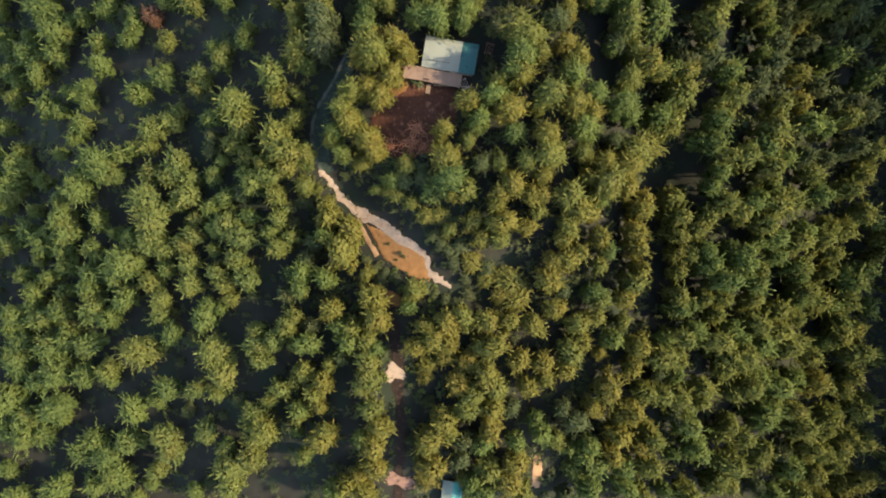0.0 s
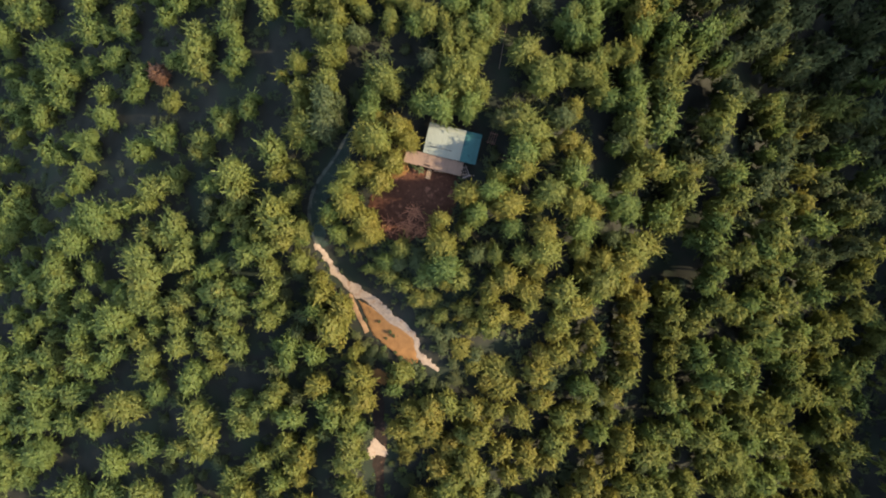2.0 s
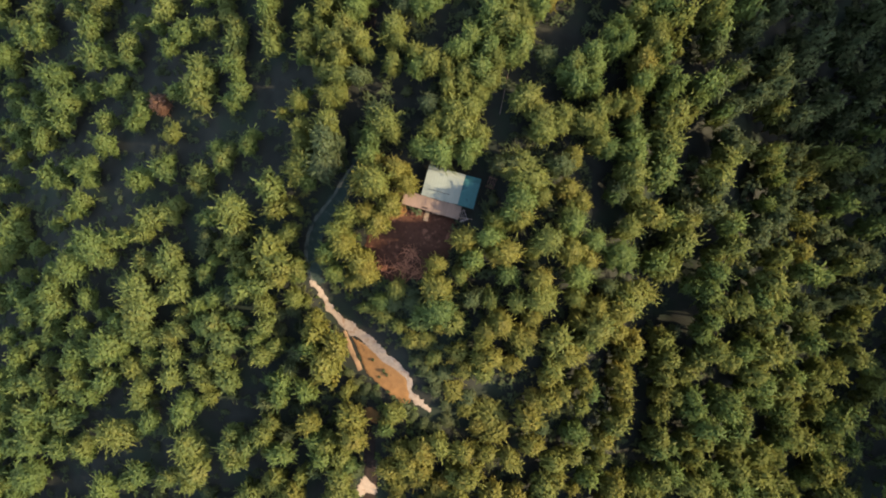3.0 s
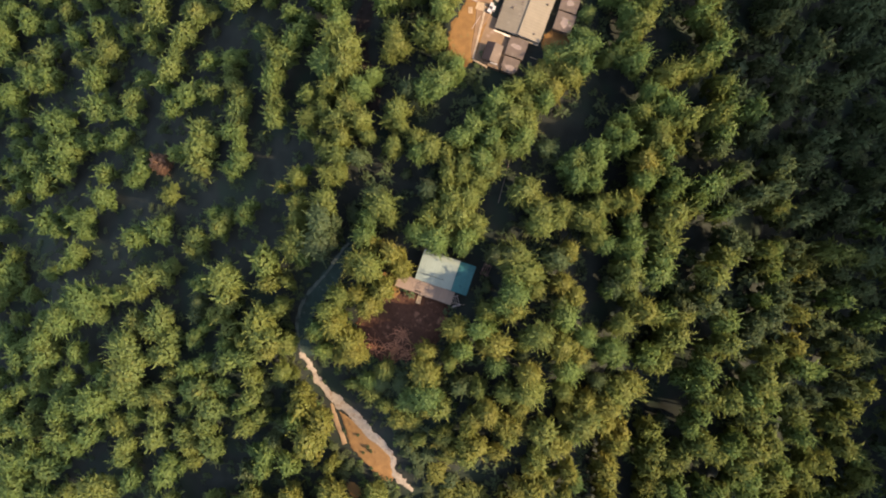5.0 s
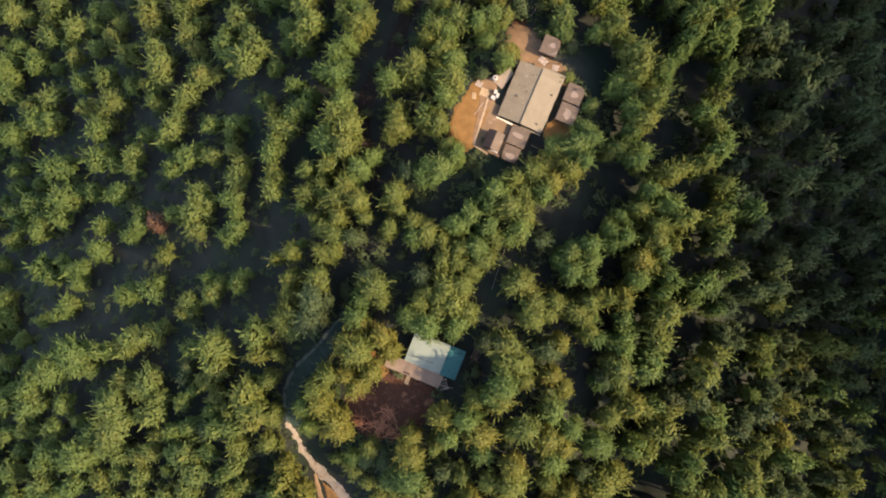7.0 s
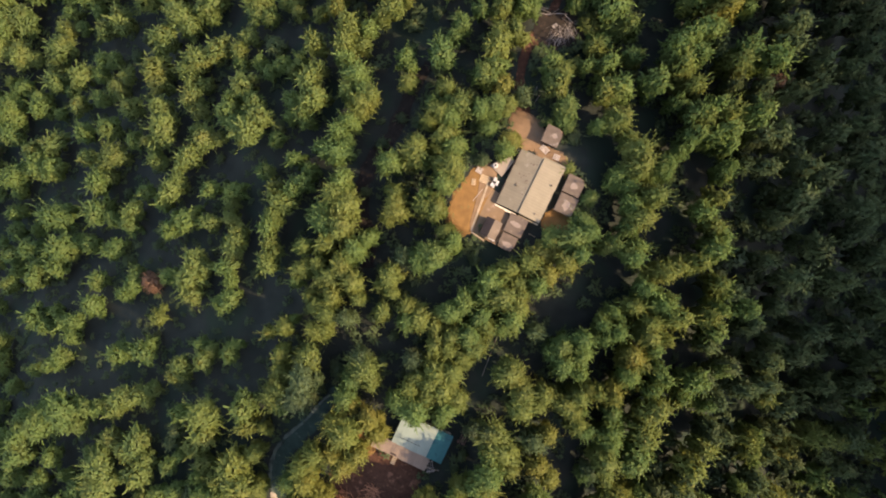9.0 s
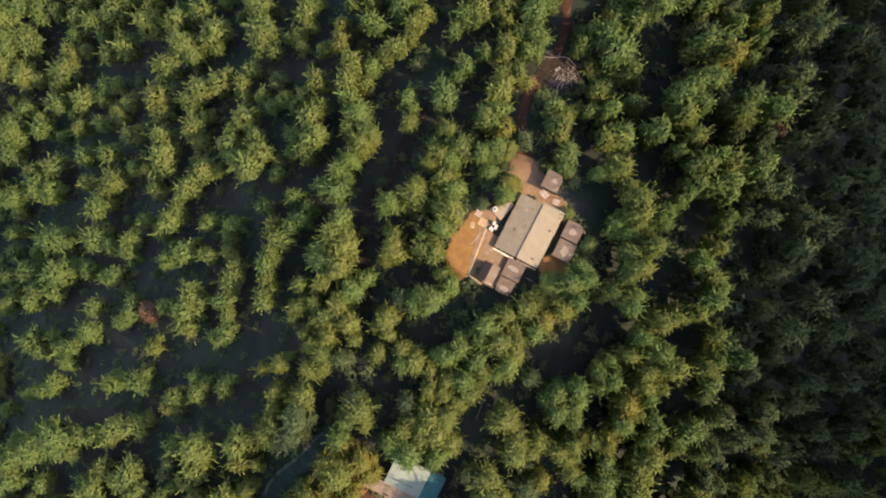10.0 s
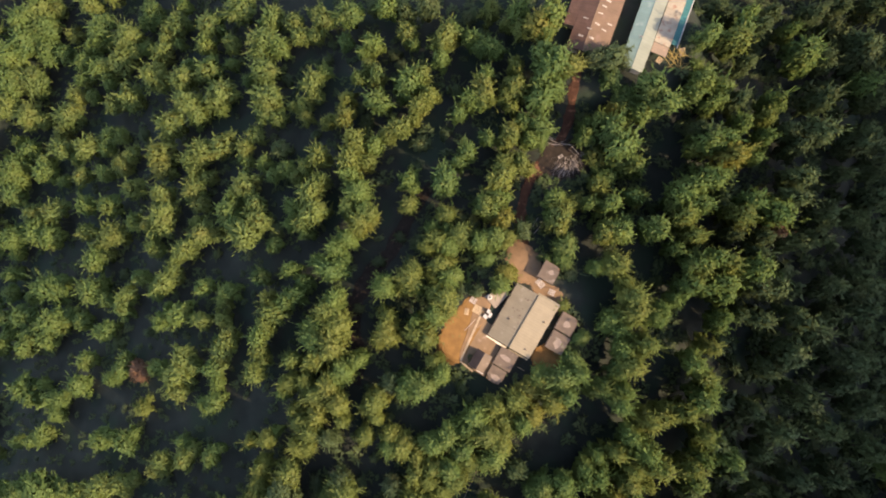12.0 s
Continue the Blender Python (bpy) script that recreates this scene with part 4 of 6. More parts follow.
    long = (size * rng.uniform(0.75, 1.4, n) * np.where(tuft, 0.8, 1.0))[:, None]
    broad = long * np.where(tuft, 0.22, 0.32)[:, None]
    leaf = np.stack([p - wide * broad, p + wide * broad, p + way * long], 1)
    verts.append(leaf.reshape(-1, 3))
    faces.append(np.arange(3 * n).reshape(-1, 3) + at)
    return np.concatenate(verts), np.concatenate(faces)


def bole(seed, limbs=5):
    """A tapered trunk with limbs."""
    rng = np.random.default_rng(seed)
    bm = bmesh.new()
    bend = rng.normal(0, 0.05, (3, 2))
    p = [(0, 0, -0.25), (*bend[0], 0.45), (*bend[1], 0.95), (*bend[2], 1.55)]
    r = [0.085, 0.06, 0.05, 0.015]
    for i in range(3):
        tube(bm, p[i], p[i + 1], r[i], r[i + 1], 6)
    for k in range(limbs):
        a = k * 1.257 + rng.uniform(-0.3, 0.3)
        z = rng.uniform(0.7, 1.05)
        tube(bm, (bend[1][0] * z, bend[1][1] * z, z), (0.6 * math.cos(a), 0.6 * math.sin(a), z + rng.uniform(0.3, 0.6)), 0.035, 0.008, 5)
    bmesh.ops.triangulate(bm, faces=bm.faces)
    v = np.array([q.co[:] for q in bm.verts])
    bm.verts.index_update()
    f = np.array([[q.index for q in face.verts] for face in bm.faces])
    bm.free()
    return v, f


CROWNS = [crown_arrays(20 + i, 15, 1900, 0.135) for i in range(6)]
SMALL = [crown_arrays(40 + i, 8, 620, 0.2) for i in range(3)]
MIDDLE = [crown_arrays(50 + i, 13 + i % 2, 940, 0.165) for i in range(5)]
FAR = [crown_arrays(75 + i, 6, 20, 0.3, True, 0) for i in range(3)]
BUSHES = [crown_arrays(70 + i, 3, 60, 0.42, False, 0) for i in range(3)]
ROUGH = [crown_arrays(60 + i, 7, 100, 0.38, True, 2) for i in range(3)]
BOLES = [bole(80 + i, 4) for i in range(3)]
STEMS = [bole(80 + i, 2) for i in range(3)]
WORDS = {
    "green": "leafy green broadleaf tree with a ragged crown",
    "fresh": "bright yellow-green broadleaf tree with spiky leaf sprays",
    "olive": "olive-green broadleaf tree with sunlit leaf sprays",
    "yellow": "yellowing broadleaf tree turning autumn gold",
    "dark": "dark green understorey tree with shade put into its leaf colour",
    "brown": "withered brown tree among green neighbours",
}
STRETCH = (-31.0, 38.0, 17.0, 110.0)
patterns, spread_woods = {}, []
picker = random.Random(11)


def pattern(kind, sort, n):
    """The shared meshes of one tree: trunk and crown."""
    key = (kind, sort, n)
    if key not in patterns:
        v, f = {"full": CROWNS, "small": SMALL}[sort][n]
        crown_mesh = bpy.data.meshes.new("crown")
        crown_mesh.from_pydata(v.tolist(), [], f.tolist())
        crown_mesh.materials.append(LEAVES[kind])
        v, f = BOLES[n % 3]
        trunk_mesh = bpy.data.meshes.new("trunk")
        trunk_mesh.from_pydata(v.tolist(), [], f.tolist())
        trunk_mesh.materials.append(bark)
        patterns[key] = [trunk_mesh, crown_mesh, None]
    return patterns[key]


def plant(kind, x, y, r, low=1.0, rough=False):
    r = min(r, 4.2)
    tall = (r * picker.uniform(1.0, 1.2) + 0.6) * low * vigour(x, y)
    lofty = 0.28 * min(max((x - 24) / 20, 0), 1)
    x -= 2.0 * tall * lofty * x / 160
    z = float(ground(x, y))
    tall *= 1 + lofty
    if kind == "dark" and r < 2.05 and x < 45:
        tall = r * 0.7
    turn = picker.uniform(0, 360)
    near = STRETCH[0] < x < STRETCH[1] and STRETCH[2] < y < STRETCH[3]
    sort = "rough" if rough else "small" if r < 1.75 else "full" if near or r > 3.8 else "middle"
    n = picker.randrange({"full": 6, "middle": 5}.get(sort, 3))
    m = pose(x, y, z, picker.uniform(-4, 4), picker.uniform(-4, 4), turn) @ Matrix.Diagonal((r * picker.uniform(0.85, 1.05), r * picker.uniform(0.98, 1.25), tall, 1))
    if rough or not near:
        spread_woods.append((kind, sort, n, m, picker.random()))
        return
    shared = pattern(kind, sort, n)
    if shared[2] is None:
        tree = new("tree")
        for name, data in (("trunk", shared[0]), ("crown", shared[1])):
            new(name, data).parent = tree
        tree.matrix_basis = m
        shared[2] = tagged(tree, WORDS[kind], "tree", "trees of the ridge wood")
    else:
        source = shared[2]
        was = source.matrix_basis.copy()
        source.matrix_basis = Matrix()
        copy_thing(source, m)
        source.matrix_basis = was


# shaded gaps in the canopy: centre and half widths
GLADES = [
    (10.5, 56.0, 4.2, 5.8), (11.5, 55.8, 2.3, 6.4), (9.9, 56.4, 3.0, 3.4), (11.3, 40.3, 2.6, 4.3), (-9.2, 115.7, 2.6, 5.2), (-1.1, 101.0, 2.9, 3.1), (8.3, 141.6, 4.0, 3.4), (11.9, 3.0, 3.2, 2.3),
    (-22.5, 106.8, 2.6, 4.2), (-23.1, 98.5, 2.6, 4.4), (-22.0, 90.7, 2.8, 4.4), (-19.2, 83.6, 2.4, 3.3),
]
GLADES += [
    (26.9, 80.4, 5.0, 4.0), (20.7, 73.8, 4.7, 3.3), (38.0, 92.3, 5.5, 4.5), (18.6, 61.2, 3.0, 2.7), (30.9, 65.0, 3.0, 2.5), (19.7, 102.5, 4.1, 5.6), (24.2, 93.1, 2.6, 3.6), (27.8, 47.5, 3.0, 4.1),
    (29.9, 48.4, 4.0, 3.6), (16.7, 113.6, 3.0, 4.1), (26.4, 132.7, 2.4, 6.0), (27.5, 113.2, 5.8, 2.3), (38.1, 121.6, 2.4, 3.2), (33.0, 40.3, 3.6, 2.0), (32.2, 55.4, 2.3, 2.3), (39.7, 106.5, 3.4, 3.0),
]
GLADES += [
    (42.7, 82.5, 4.5, 3.0), (47.5, 69.9, 4.4, 2.7), (63.9, 48.7, 3.5, 7.1), (49.1, 53.1, 2.0, 5.1), (51.8, 55.5, 3.6, 4.3), (64.8, 51.6, 5.0, 4.0), (51.4, 22.4, 5.9, 3.4), (47.3, 6.6, 2.5, 6.2),
    (48.6, -4.4, 2.2, 6.2), (65.5, 19.0, 3.7, 2.7), (44.8, 44.0, 2.7, 1.6), (49.9, 47.2, 2.8, 1.6), (64.4, 61.2, 5.7, 3.0), (56.2, 38.9, 2.8, 2.1), (81.1, -4.5, 4.3, 3.5), (96.5, -13.7, 5.8, 3.8),
    (68.0, -2.7, 2.5, 2.5), (56.0, -2.7, 2.7, 2.0), (108.0, 6.7, 4.7, 4.1), (67.6, 7.7, 2.8, 1.8),
]


def make_way(x, y, r):
    """Where a tree stands that keeps clear of the gaps; None where it would fill one."""
    for gx0, gy0, rx, ry in GLADES:
        rx, ry = (1.18 * rx, 1.18 * ry) if gx0 > 15 else (rx, ry)
        d = math.hypot((x - gx0) / rx, (y - gy0) / ry)
        edge = 1 + 0.55 * r / min(rx, ry)
        if d < 0.55:
            return None
        if d < edge:
            x, y = gx0 + (x - gx0) * edge / d, gy0 + (y - gy0) * edge / d
    return x, y


def stand(sort, trees, low=1.0):
    """Trees of one kind at (x, y, crown radius); low: how much shorter than usual they stand."""
    for x, y, r in trees:
        kind = sort
        spot = make_way(x, y, r)
        if spot is None:
            continue
        x, y = spot
        if kind == "green" and -34 < x < 30 and -30 < y < 60 and picker.random() < 0.5:
            kind = "olive"
        if kind in ("olive", "yellow"):
            golden = -28 < x < 48 and -52 < y < 50
            kind = "yellow" if golden and (kind == "yellow" or picker.random() < 0.4) else "olive" if x < -8 or kind == "olive" or picker.random() < 0.4 else "yellow"
        if kind == "olive" and y > 62 and picker.random() < 0.35:
            kind = "green"
        placed.append((x, y, r))
        plant(kind, x, y, r, low)


placed = []


def close_rims():
    """Adds tall trees along the sunward rim of the eastern gaps, to shade them."""
    for gx0, gy0, rx, ry in GLADES:
        for k in (-62, -36, -12, 12, 36, 62) if gx0 > 15 else ():
            x, y = gx0 + (1.2 * rx + 1.6) * math.cos(math.radians(k)), gy0 + (1.2 * ry + 1.6) * math.sin(math.radians(k))
            if min(math.hypot(x - a, y - b) for a, b, c in placed) > 2.4 and make_way(x, y, 1.2) == (x, y):
                placed.append((x, y, 2.2))
                plant(picker.choice(("green", "olive")), x, y, picker.uniform(2.0, 2.6), 1.1)


stand("green", [(-22.7, 26.1, 1.8), (-20.9, 27.6, 2.2), (-19.9, 23.3, 2.0), (-19.6, 31.6, 2.5), (-18.4, 34.2, 2.5), (4.5, 31.8, 2.9), (6.2, 28.7, 2.7), (9.9, 33.3, 2.7)], 1.3)
stand("green", [(-109.3, -49.7, 2.8), (-105.3, -56.1, 3.5), (-102.5, -40.5, 4.5), (-97.8, -40.6, 3.1), (-96.3, -55.1, 3.1), (-92.7, -52.5, 3.8), (-86.8, -43.7, 3.4), (-84.5, -52.1, 3.1), (-82.1, -40.7, 3.4), (-79.6, -45.1, 4.0), (-77.6, -48.4, 4.0), (-72.9, -54.4, 2.0), (-69.5, -50.5, 2.3), (-57.8, -50.9, 2.3), (-30.3, -40.4, 2.2), (-24.4, -48.0, 2.8), (6.6, -46.3, 2.5), (9.1, -48.9, 2.8), (31.7, -40.6, 2.8), (33.6, -49.1, 3.2), (34.7, -43.7, 2.9), (41.9, -44.5, 2.6), (42.2, -50.2, 3.0), (53.4, -52.1, 2.4)])
stand("green", [(53.6, -43.0, 2.3), (58.7, -40.3, 3.3), (61.3, -43.1, 2.7), (86.7, -58.5, 3.4), (90.7, -50.9, 3.7), (-108.2, -39.7, 3.5), (-106.7, -31.8, 4.2), (-105.2, -22.7, 4.2), (-103.2, -35.3, 3.5), (-99.0, -27.4, 3.5), (-93.6, -33.1, 4.1), (-93.1, -24.8, 4.4), (-92.9, -35.5, 2.8), (-85.4, -25.3, 3.4), (-78.9, -23.6, 3.0), (-78.0, -25.8, 2.0), (-73.5, -40.0, 3.6), (-71.6, -32.4, 3.6), (-66.2, -30.4, 2.3), (-62.4, -26.7, 2.9), (-48.6, -39.9, 2.6), (-31.4, -23.3, 2.1), (-31.4, -34.8, 1.8), (-30.3, -29.3, 2.4)])
stand("green", [(-29.9, -21.2, 2.7), (-17.5, -35.0, 2.1), (-14.8, -22.5, 2.9), (8.2, -37.3, 2.7), (15.6, -37.1, 2.5), (19.9, -32.2, 2.1), (21.7, -35.2, 2.8), (28.0, -39.3, 2.2), (32.8, -37.9, 2.8), (52.6, -23.4, 2.6), (56.9, -35.6, 3.6), (76.9, -25.1, 3.1), (78.3, -36.7, 3.5), (81.2, -34.0, 3.9), (82.0, -28.2, 3.8), (89.5, -26.4, 2.9), (-107.0, -16.0, 3.5), (-105.5, -11.6, 4.2), (-104.5, -1.2, 2.8), (-104.0, -18.6, 3.8), (-100.8, -8.1, 3.1), (-99.6, -4.7, 3.1), (-97.7, -11.5, 3.8), (-94.8, -1.9, 3.1)])
stand("green", [(-94.7, -18.1, 4.1), (-91.3, -9.3, 3.4), (-91.0, -5.3, 2.4), (-89.6, -16.6, 3.7), (-83.1, -17.7, 3.6), (-82.0, -4.4, 3.6), (-81.6, -9.0, 3.6), (-80.9, -0.5, 3.2), (-77.2, -10.9, 3.3), (-75.3, -1.8, 3.2), (-72.7, -6.9, 3.5), (-60.6, -14.3, 2.8), (-51.7, -10.2, 3.4), (-51.3, -7.2, 2.2), (-48.8, -8.5, 1.8), (-31.7, -15.9, 2.1), (-31.4, -1.0, 2.1), (-31.4, -9.3, 2.4), (-30.2, -4.0, 2.4), (-29.5, -0.4, 2.6), (-28.3, -15.6, 3.2), (-24.2, -1.6, 2.6), (-23.8, -19.4, 2.1), (-20.7, -11.5, 2.6)])
stand("green", [(-20.1, -15.0, 2.9), (-18.3, -12.1, 2.6), (-15.9, -1.0, 2.0), (-14.2, -15.7, 2.1), (-7.1, -7.9, 2.0), (-5.9, -5.0, 2.3), (8.3, -10.7, 2.9), (28.3, -11.0, 2.9), (30.4, -5.1, 2.1), (32.0, -4.0, 2.3), (35.8, -14.9, 2.7), (49.1, -13.0, 2.5), (51.8, -8.6, 2.5), (55.7, -8.0, 2.5), (56.5, -13.1, 2.8), (56.9, -1.7, 2.2), (60.5, -2.3, 3.4), (66.4, -13.4, 2.9), (68.7, -15.6, 2.6), (69.6, -3.0, 3.2), (74.5, -16.4, 3.7), (107.8, -3.5, 4.1), (111.1, -0.6, 3.7), (112.2, -9.5, 3.0)])
stand("green", [(-112.1, 9.5, 2.5), (-110.4, 15.8, 3.2), (-108.5, 6.5, 2.8), (-101.9, 9.8, 3.1), (-100.1, 14.7, 2.2), (-98.8, 2.9, 2.4), (-96.2, 6.9, 3.7), (-90.0, 4.8, 3.3), (-89.0, 16.6, 2.3), (-89.0, 1.5, 3.0), (-88.0, 12.5, 3.6), (-87.1, 8.6, 3.6), (-85.1, 18.0, 2.3), (-81.9, 19.1, 4.1), (-80.3, 4.7, 2.9), (-78.0, 11.6, 2.7), (-74.0, 8.4, 2.2), (-71.1, 2.0, 4.4), (-69.2, 7.0, 3.1), (-68.0, 2.1, 2.2), (-61.5, 0.2, 2.5), (-49.6, 13.4, 2.4), (-49.3, 4.4, 1.8), (-48.3, 9.2, 2.4)])
stand("green", [(-46.1, 15.1, 2.4), (-40.4, 10.8, 2.4), (-38.8, 17.4, 2.9), (-35.9, 8.3, 2.0), (-26.1, 16.8, 1.2), (-24.7, 7.7, 2.6), (27.9, 4.2, 2.3), (32.2, 14.9, 2.6), (34.1, 4.2, 2.3), (58.5, 0.8, 3.1), (58.5, 4.5, 2.8), (59.1, 17.9, 2.7), (65.0, 5.8, 1.9), (66.8, 5.8, 3.1), (66.9, 1.4, 3.5), (74.9, 18.8, 2.2), (77.2, 7.3, 3.3), (79.0, 2.8, 2.7), (87.0, 9.0, 3.1), (90.2, 18.5, 3.4), (-111.8, 36.1, 2.7), (-107.5, 20.3, 4.8), (-105.0, 29.6, 2.6), (-105.0, 21.8, 3.1)])
stand("green", [(-104.2, 25.8, 3.8), (-96.1, 21.5, 2.2), (-94.4, 39.0, 3.3), (-91.3, 38.0, 2.3), (-90.3, 27.5, 2.0), (-85.2, 30.8, 2.3), (-82.9, 33.5, 2.9), (-82.8, 22.4, 1.6), (-81.6, 38.4, 2.3), (-76.3, 23.6, 4.9), (-72.8, 20.8, 2.5), (-71.2, 25.9, 2.5), (-68.4, 26.8, 2.2), (-67.7, 39.1, 3.1), (-48.7, 32.0, 2.6), (-48.6, 20.5, 2.4), (-46.6, 23.4, 1.8), (-40.8, 20.7, 2.1), (-33.5, 35.1, 2.5), (-30.2, 30.7, 2.3), (13.8, 26.5, 2.4), (14.1, 37.9, 2.9), (18.6, 31.8, 2.1), (24.9, 37.1, 2.9)])
stand("green", [(26.8, 27.2, 2.7), (28.1, 22.3, 1.9), (29.2, 30.2, 2.4), (29.6, 34.4, 2.7), (34.7, 31.8, 2.8), (37.8, 31.4, 2.5), (45.0, 31.2, 3.0), (58.1, 27.8, 3.0), (58.7, 31.2, 3.3), (69.6, 26.7, 3.1), (76.4, 25.1, 2.9), (84.0, 32.9, 3.3), (91.0, 32.6, 2.7), (-111.8, 56.6, 2.5), (-108.9, 50.2, 2.8), (-108.1, 43.6, 2.8), (-107.6, 46.9, 2.5), (-103.7, 58.8, 2.1), (-103.0, 54.1, 3.5), (-99.0, 50.5, 3.1), (-98.7, 47.1, 3.4), (-92.7, 52.3, 3.3), (-91.4, 56.5, 4.0), (-89.3, 59.2, 2.3)])
stand("green", [(-88.9, 42.5, 2.0), (-84.1, 59.8, 2.6), (-83.9, 40.8, 2.6), (-81.6, 41.8, 2.6), (-78.9, 52.4, 2.6), (-78.4, 46.6, 2.9), (-77.7, 59.6, 2.6), (-70.5, 51.8, 2.2), (-68.5, 54.2, 2.8), (-68.3, 56.7, 2.2), (-65.8, 40.1, 1.9), (-60.5, 41.1, 3.0), (-59.9, 43.4, 1.8), (-59.6, 58.5, 2.7), (-48.1, 46.9, 2.1), (-45.7, 56.1, 2.0), (-44.1, 58.3, 2.6), (-40.7, 47.6, 2.6), (-39.9, 49.7, 1.7), (-33.4, 53.8, 1.7), (-30.1, 56.0, 2.2), (-29.7, 42.8, 2.8), (-29.2, 57.8, 1.4), (-28.4, 44.8, 3.0)])
stand("green", [(-27.5, 41.4, 2.2), (-14.9, 50.1, 2.2), (-14.8, 46.6, 2.7), (-9.4, 44.3, 2.7), (-4.6, 49.0, 2.9), (-0.9, 48.8, 3.4), (3.6, 47.8, 2.4), (4.6, 50.2, 2.7), (12.7, 41.5, 2.4), (18.7, 42.1, 2.1), (25.2, 48.9, 2.4), (25.2, 56.5, 2.6), (27.1, 41.6, 2.2), (29.1, 56.1, 1.9), (29.3, 50.9, 2.2), (31.0, 52.6, 2.2), (33.8, 43.6, 1.9), (34.1, 56.5, 2.2), (34.7, 52.7, 1.9), (36.0, 50.7, 2.7), (42.8, 50.5, 3.1), (43.8, 46.0, 3.4), (60.9, 42.9, 3.3), (65.2, 59.2, 2.7)])
stand("green", [(94.3, 49.9, 3.4), (105.4, 45.7, 3.5), (-121.4, 79.7, 3.7), (-116.3, 70.5, 4.0), (-114.8, 66.3, 2.5), (-114.1, 61.2, 2.9), (-108.8, 73.6, 3.9), (-103.2, 74.7, 3.5), (-96.8, 63.0, 4.1), (-95.7, 65.4, 2.4), (-86.9, 73.5, 3.6), (-84.6, 66.7, 3.6), (-83.0, 69.2, 2.3), (-79.9, 66.9, 2.3), (-76.7, 61.4, 2.6), (-74.5, 66.3, 2.5), (-74.2, 69.8, 2.8), (-72.6, 74.9, 2.2), (-66.4, 73.2, 2.2), (-63.1, 68.6, 2.7), (-62.5, 71.3, 1.5), (-58.5, 71.7, 3.0), (-55.2, 79.2, 2.4), (-48.5, 69.6, 1.5)])
stand("green", [(-46.4, 64.0, 2.6), (-44.8, 61.5, 2.0), (-30.5, 65.0, 1.7), (-20.8, 72.6, 2.4), (-20.4, 75.1, 2.7), (-18.2, 76.9, 2.2), (-7.8, 75.3, 2.1), (5.3, 72.8, 2.4), (10.5, 67.3, 2.1), (11.9, 69.2, 2.6), (21.3, 65.3, 1.9), (21.9, 62.2, 2.6), (21.9, 67.3, 2.6), (25.5, 68.0, 2.6), (26.1, 66.2, 2.4), (26.3, 63.1, 2.1), (28.4, 73.4, 2.1), (28.4, 70.1, 2.1), (29.8, 76.0, 2.1), (32.4, 71.4, 2.4), (40.8, 63.2, 2.2), (42.0, 65.1, 2.4), (47.8, 64.1, 2.2), (49.1, 67.7, 2.5)])
stand("green", [(49.4, 65.5, 2.8), (53.2, 69.1, 2.3), (-127.3, 94.0, 2.6), (-124.3, 88.3, 4.0), (-123.3, 83.9, 4.0), (-122.7, 92.7, 3.3), (-115.3, 90.8, 3.2), (-113.8, 88.1, 3.2), (-107.3, 88.5, 1.8), (-106.2, 94.9, 1.8), (-96.8, 84.7, 2.7), (-96.5, 99.5, 2.1), (-94.3, 93.4, 2.4), (-88.3, 87.1, 3.3), (-72.8, 84.3, 1.6), (-71.2, 82.1, 2.5), (-56.2, 99.2, 2.1), (-55.0, 95.6, 3.2), (-52.6, 93.2, 2.6), (-49.4, 80.0, 2.6), (-42.5, 92.2, 2.0), (-41.0, 96.9, 2.0), (-36.7, 88.7, 2.2), (-36.6, 96.5, 1.7)])
stand("green", [(-32.2, 92.0, 2.2), (-29.0, 95.4, 2.7), (-28.9, 92.0, 3.0), (-27.7, 98.2, 2.2), (-27.5, 94.2, 1.9), (-19.7, 91.2, 2.2), (-9.9, 87.8, 1.9), (32.0, 89.0, 2.1), (33.5, 80.8, 2.6), (39.0, 90.0, 2.2), (51.6, 85.2, 2.0), (56.2, 82.1, 2.8), (-135.3, 114.4, 4.4), (-133.2, 107.4, 4.4), (-132.7, 119.4, 5.4), (-126.4, 119.0, 3.7), (-120.4, 119.2, 2.6), (-113.1, 118.7, 3.2), (-111.6, 114.0, 2.5), (-107.5, 111.2, 2.1), (-106.3, 118.3, 3.5), (-102.9, 115.7, 2.4), (-95.8, 103.2, 2.7), (-93.3, 103.8, 2.4)])
stand("green", [(-67.8, 116.6, 2.2), (-56.5, 106.8, 1.8), (-52.1, 117.6, 2.1), (-51.6, 107.5, 2.1), (-48.8, 105.8, 2.1), (-47.3, 106.9, 1.5), (-46.3, 108.3, 2.3), (-41.7, 100.4, 2.3), (-32.1, 110.2, 2.8), (-20.5, 112.7, 2.4), (-18.9, 111.6, 1.6), (-12.7, 115.1, 2.9), (-12.7, 105.6, 1.6), (-12.2, 119.0, 1.9), (-10.3, 106.9, 1.6), (-7.2, 114.2, 2.4), (-4.4, 112.2, 2.6), (7.2, 115.1, 1.9), (11.5, 109.8, 2.4), (13.3, 119.7, 1.9), (17.0, 119.2, 2.7), (17.9, 109.8, 1.9), (20.0, 117.3, 2.4), (20.7, 109.6, 1.9)])
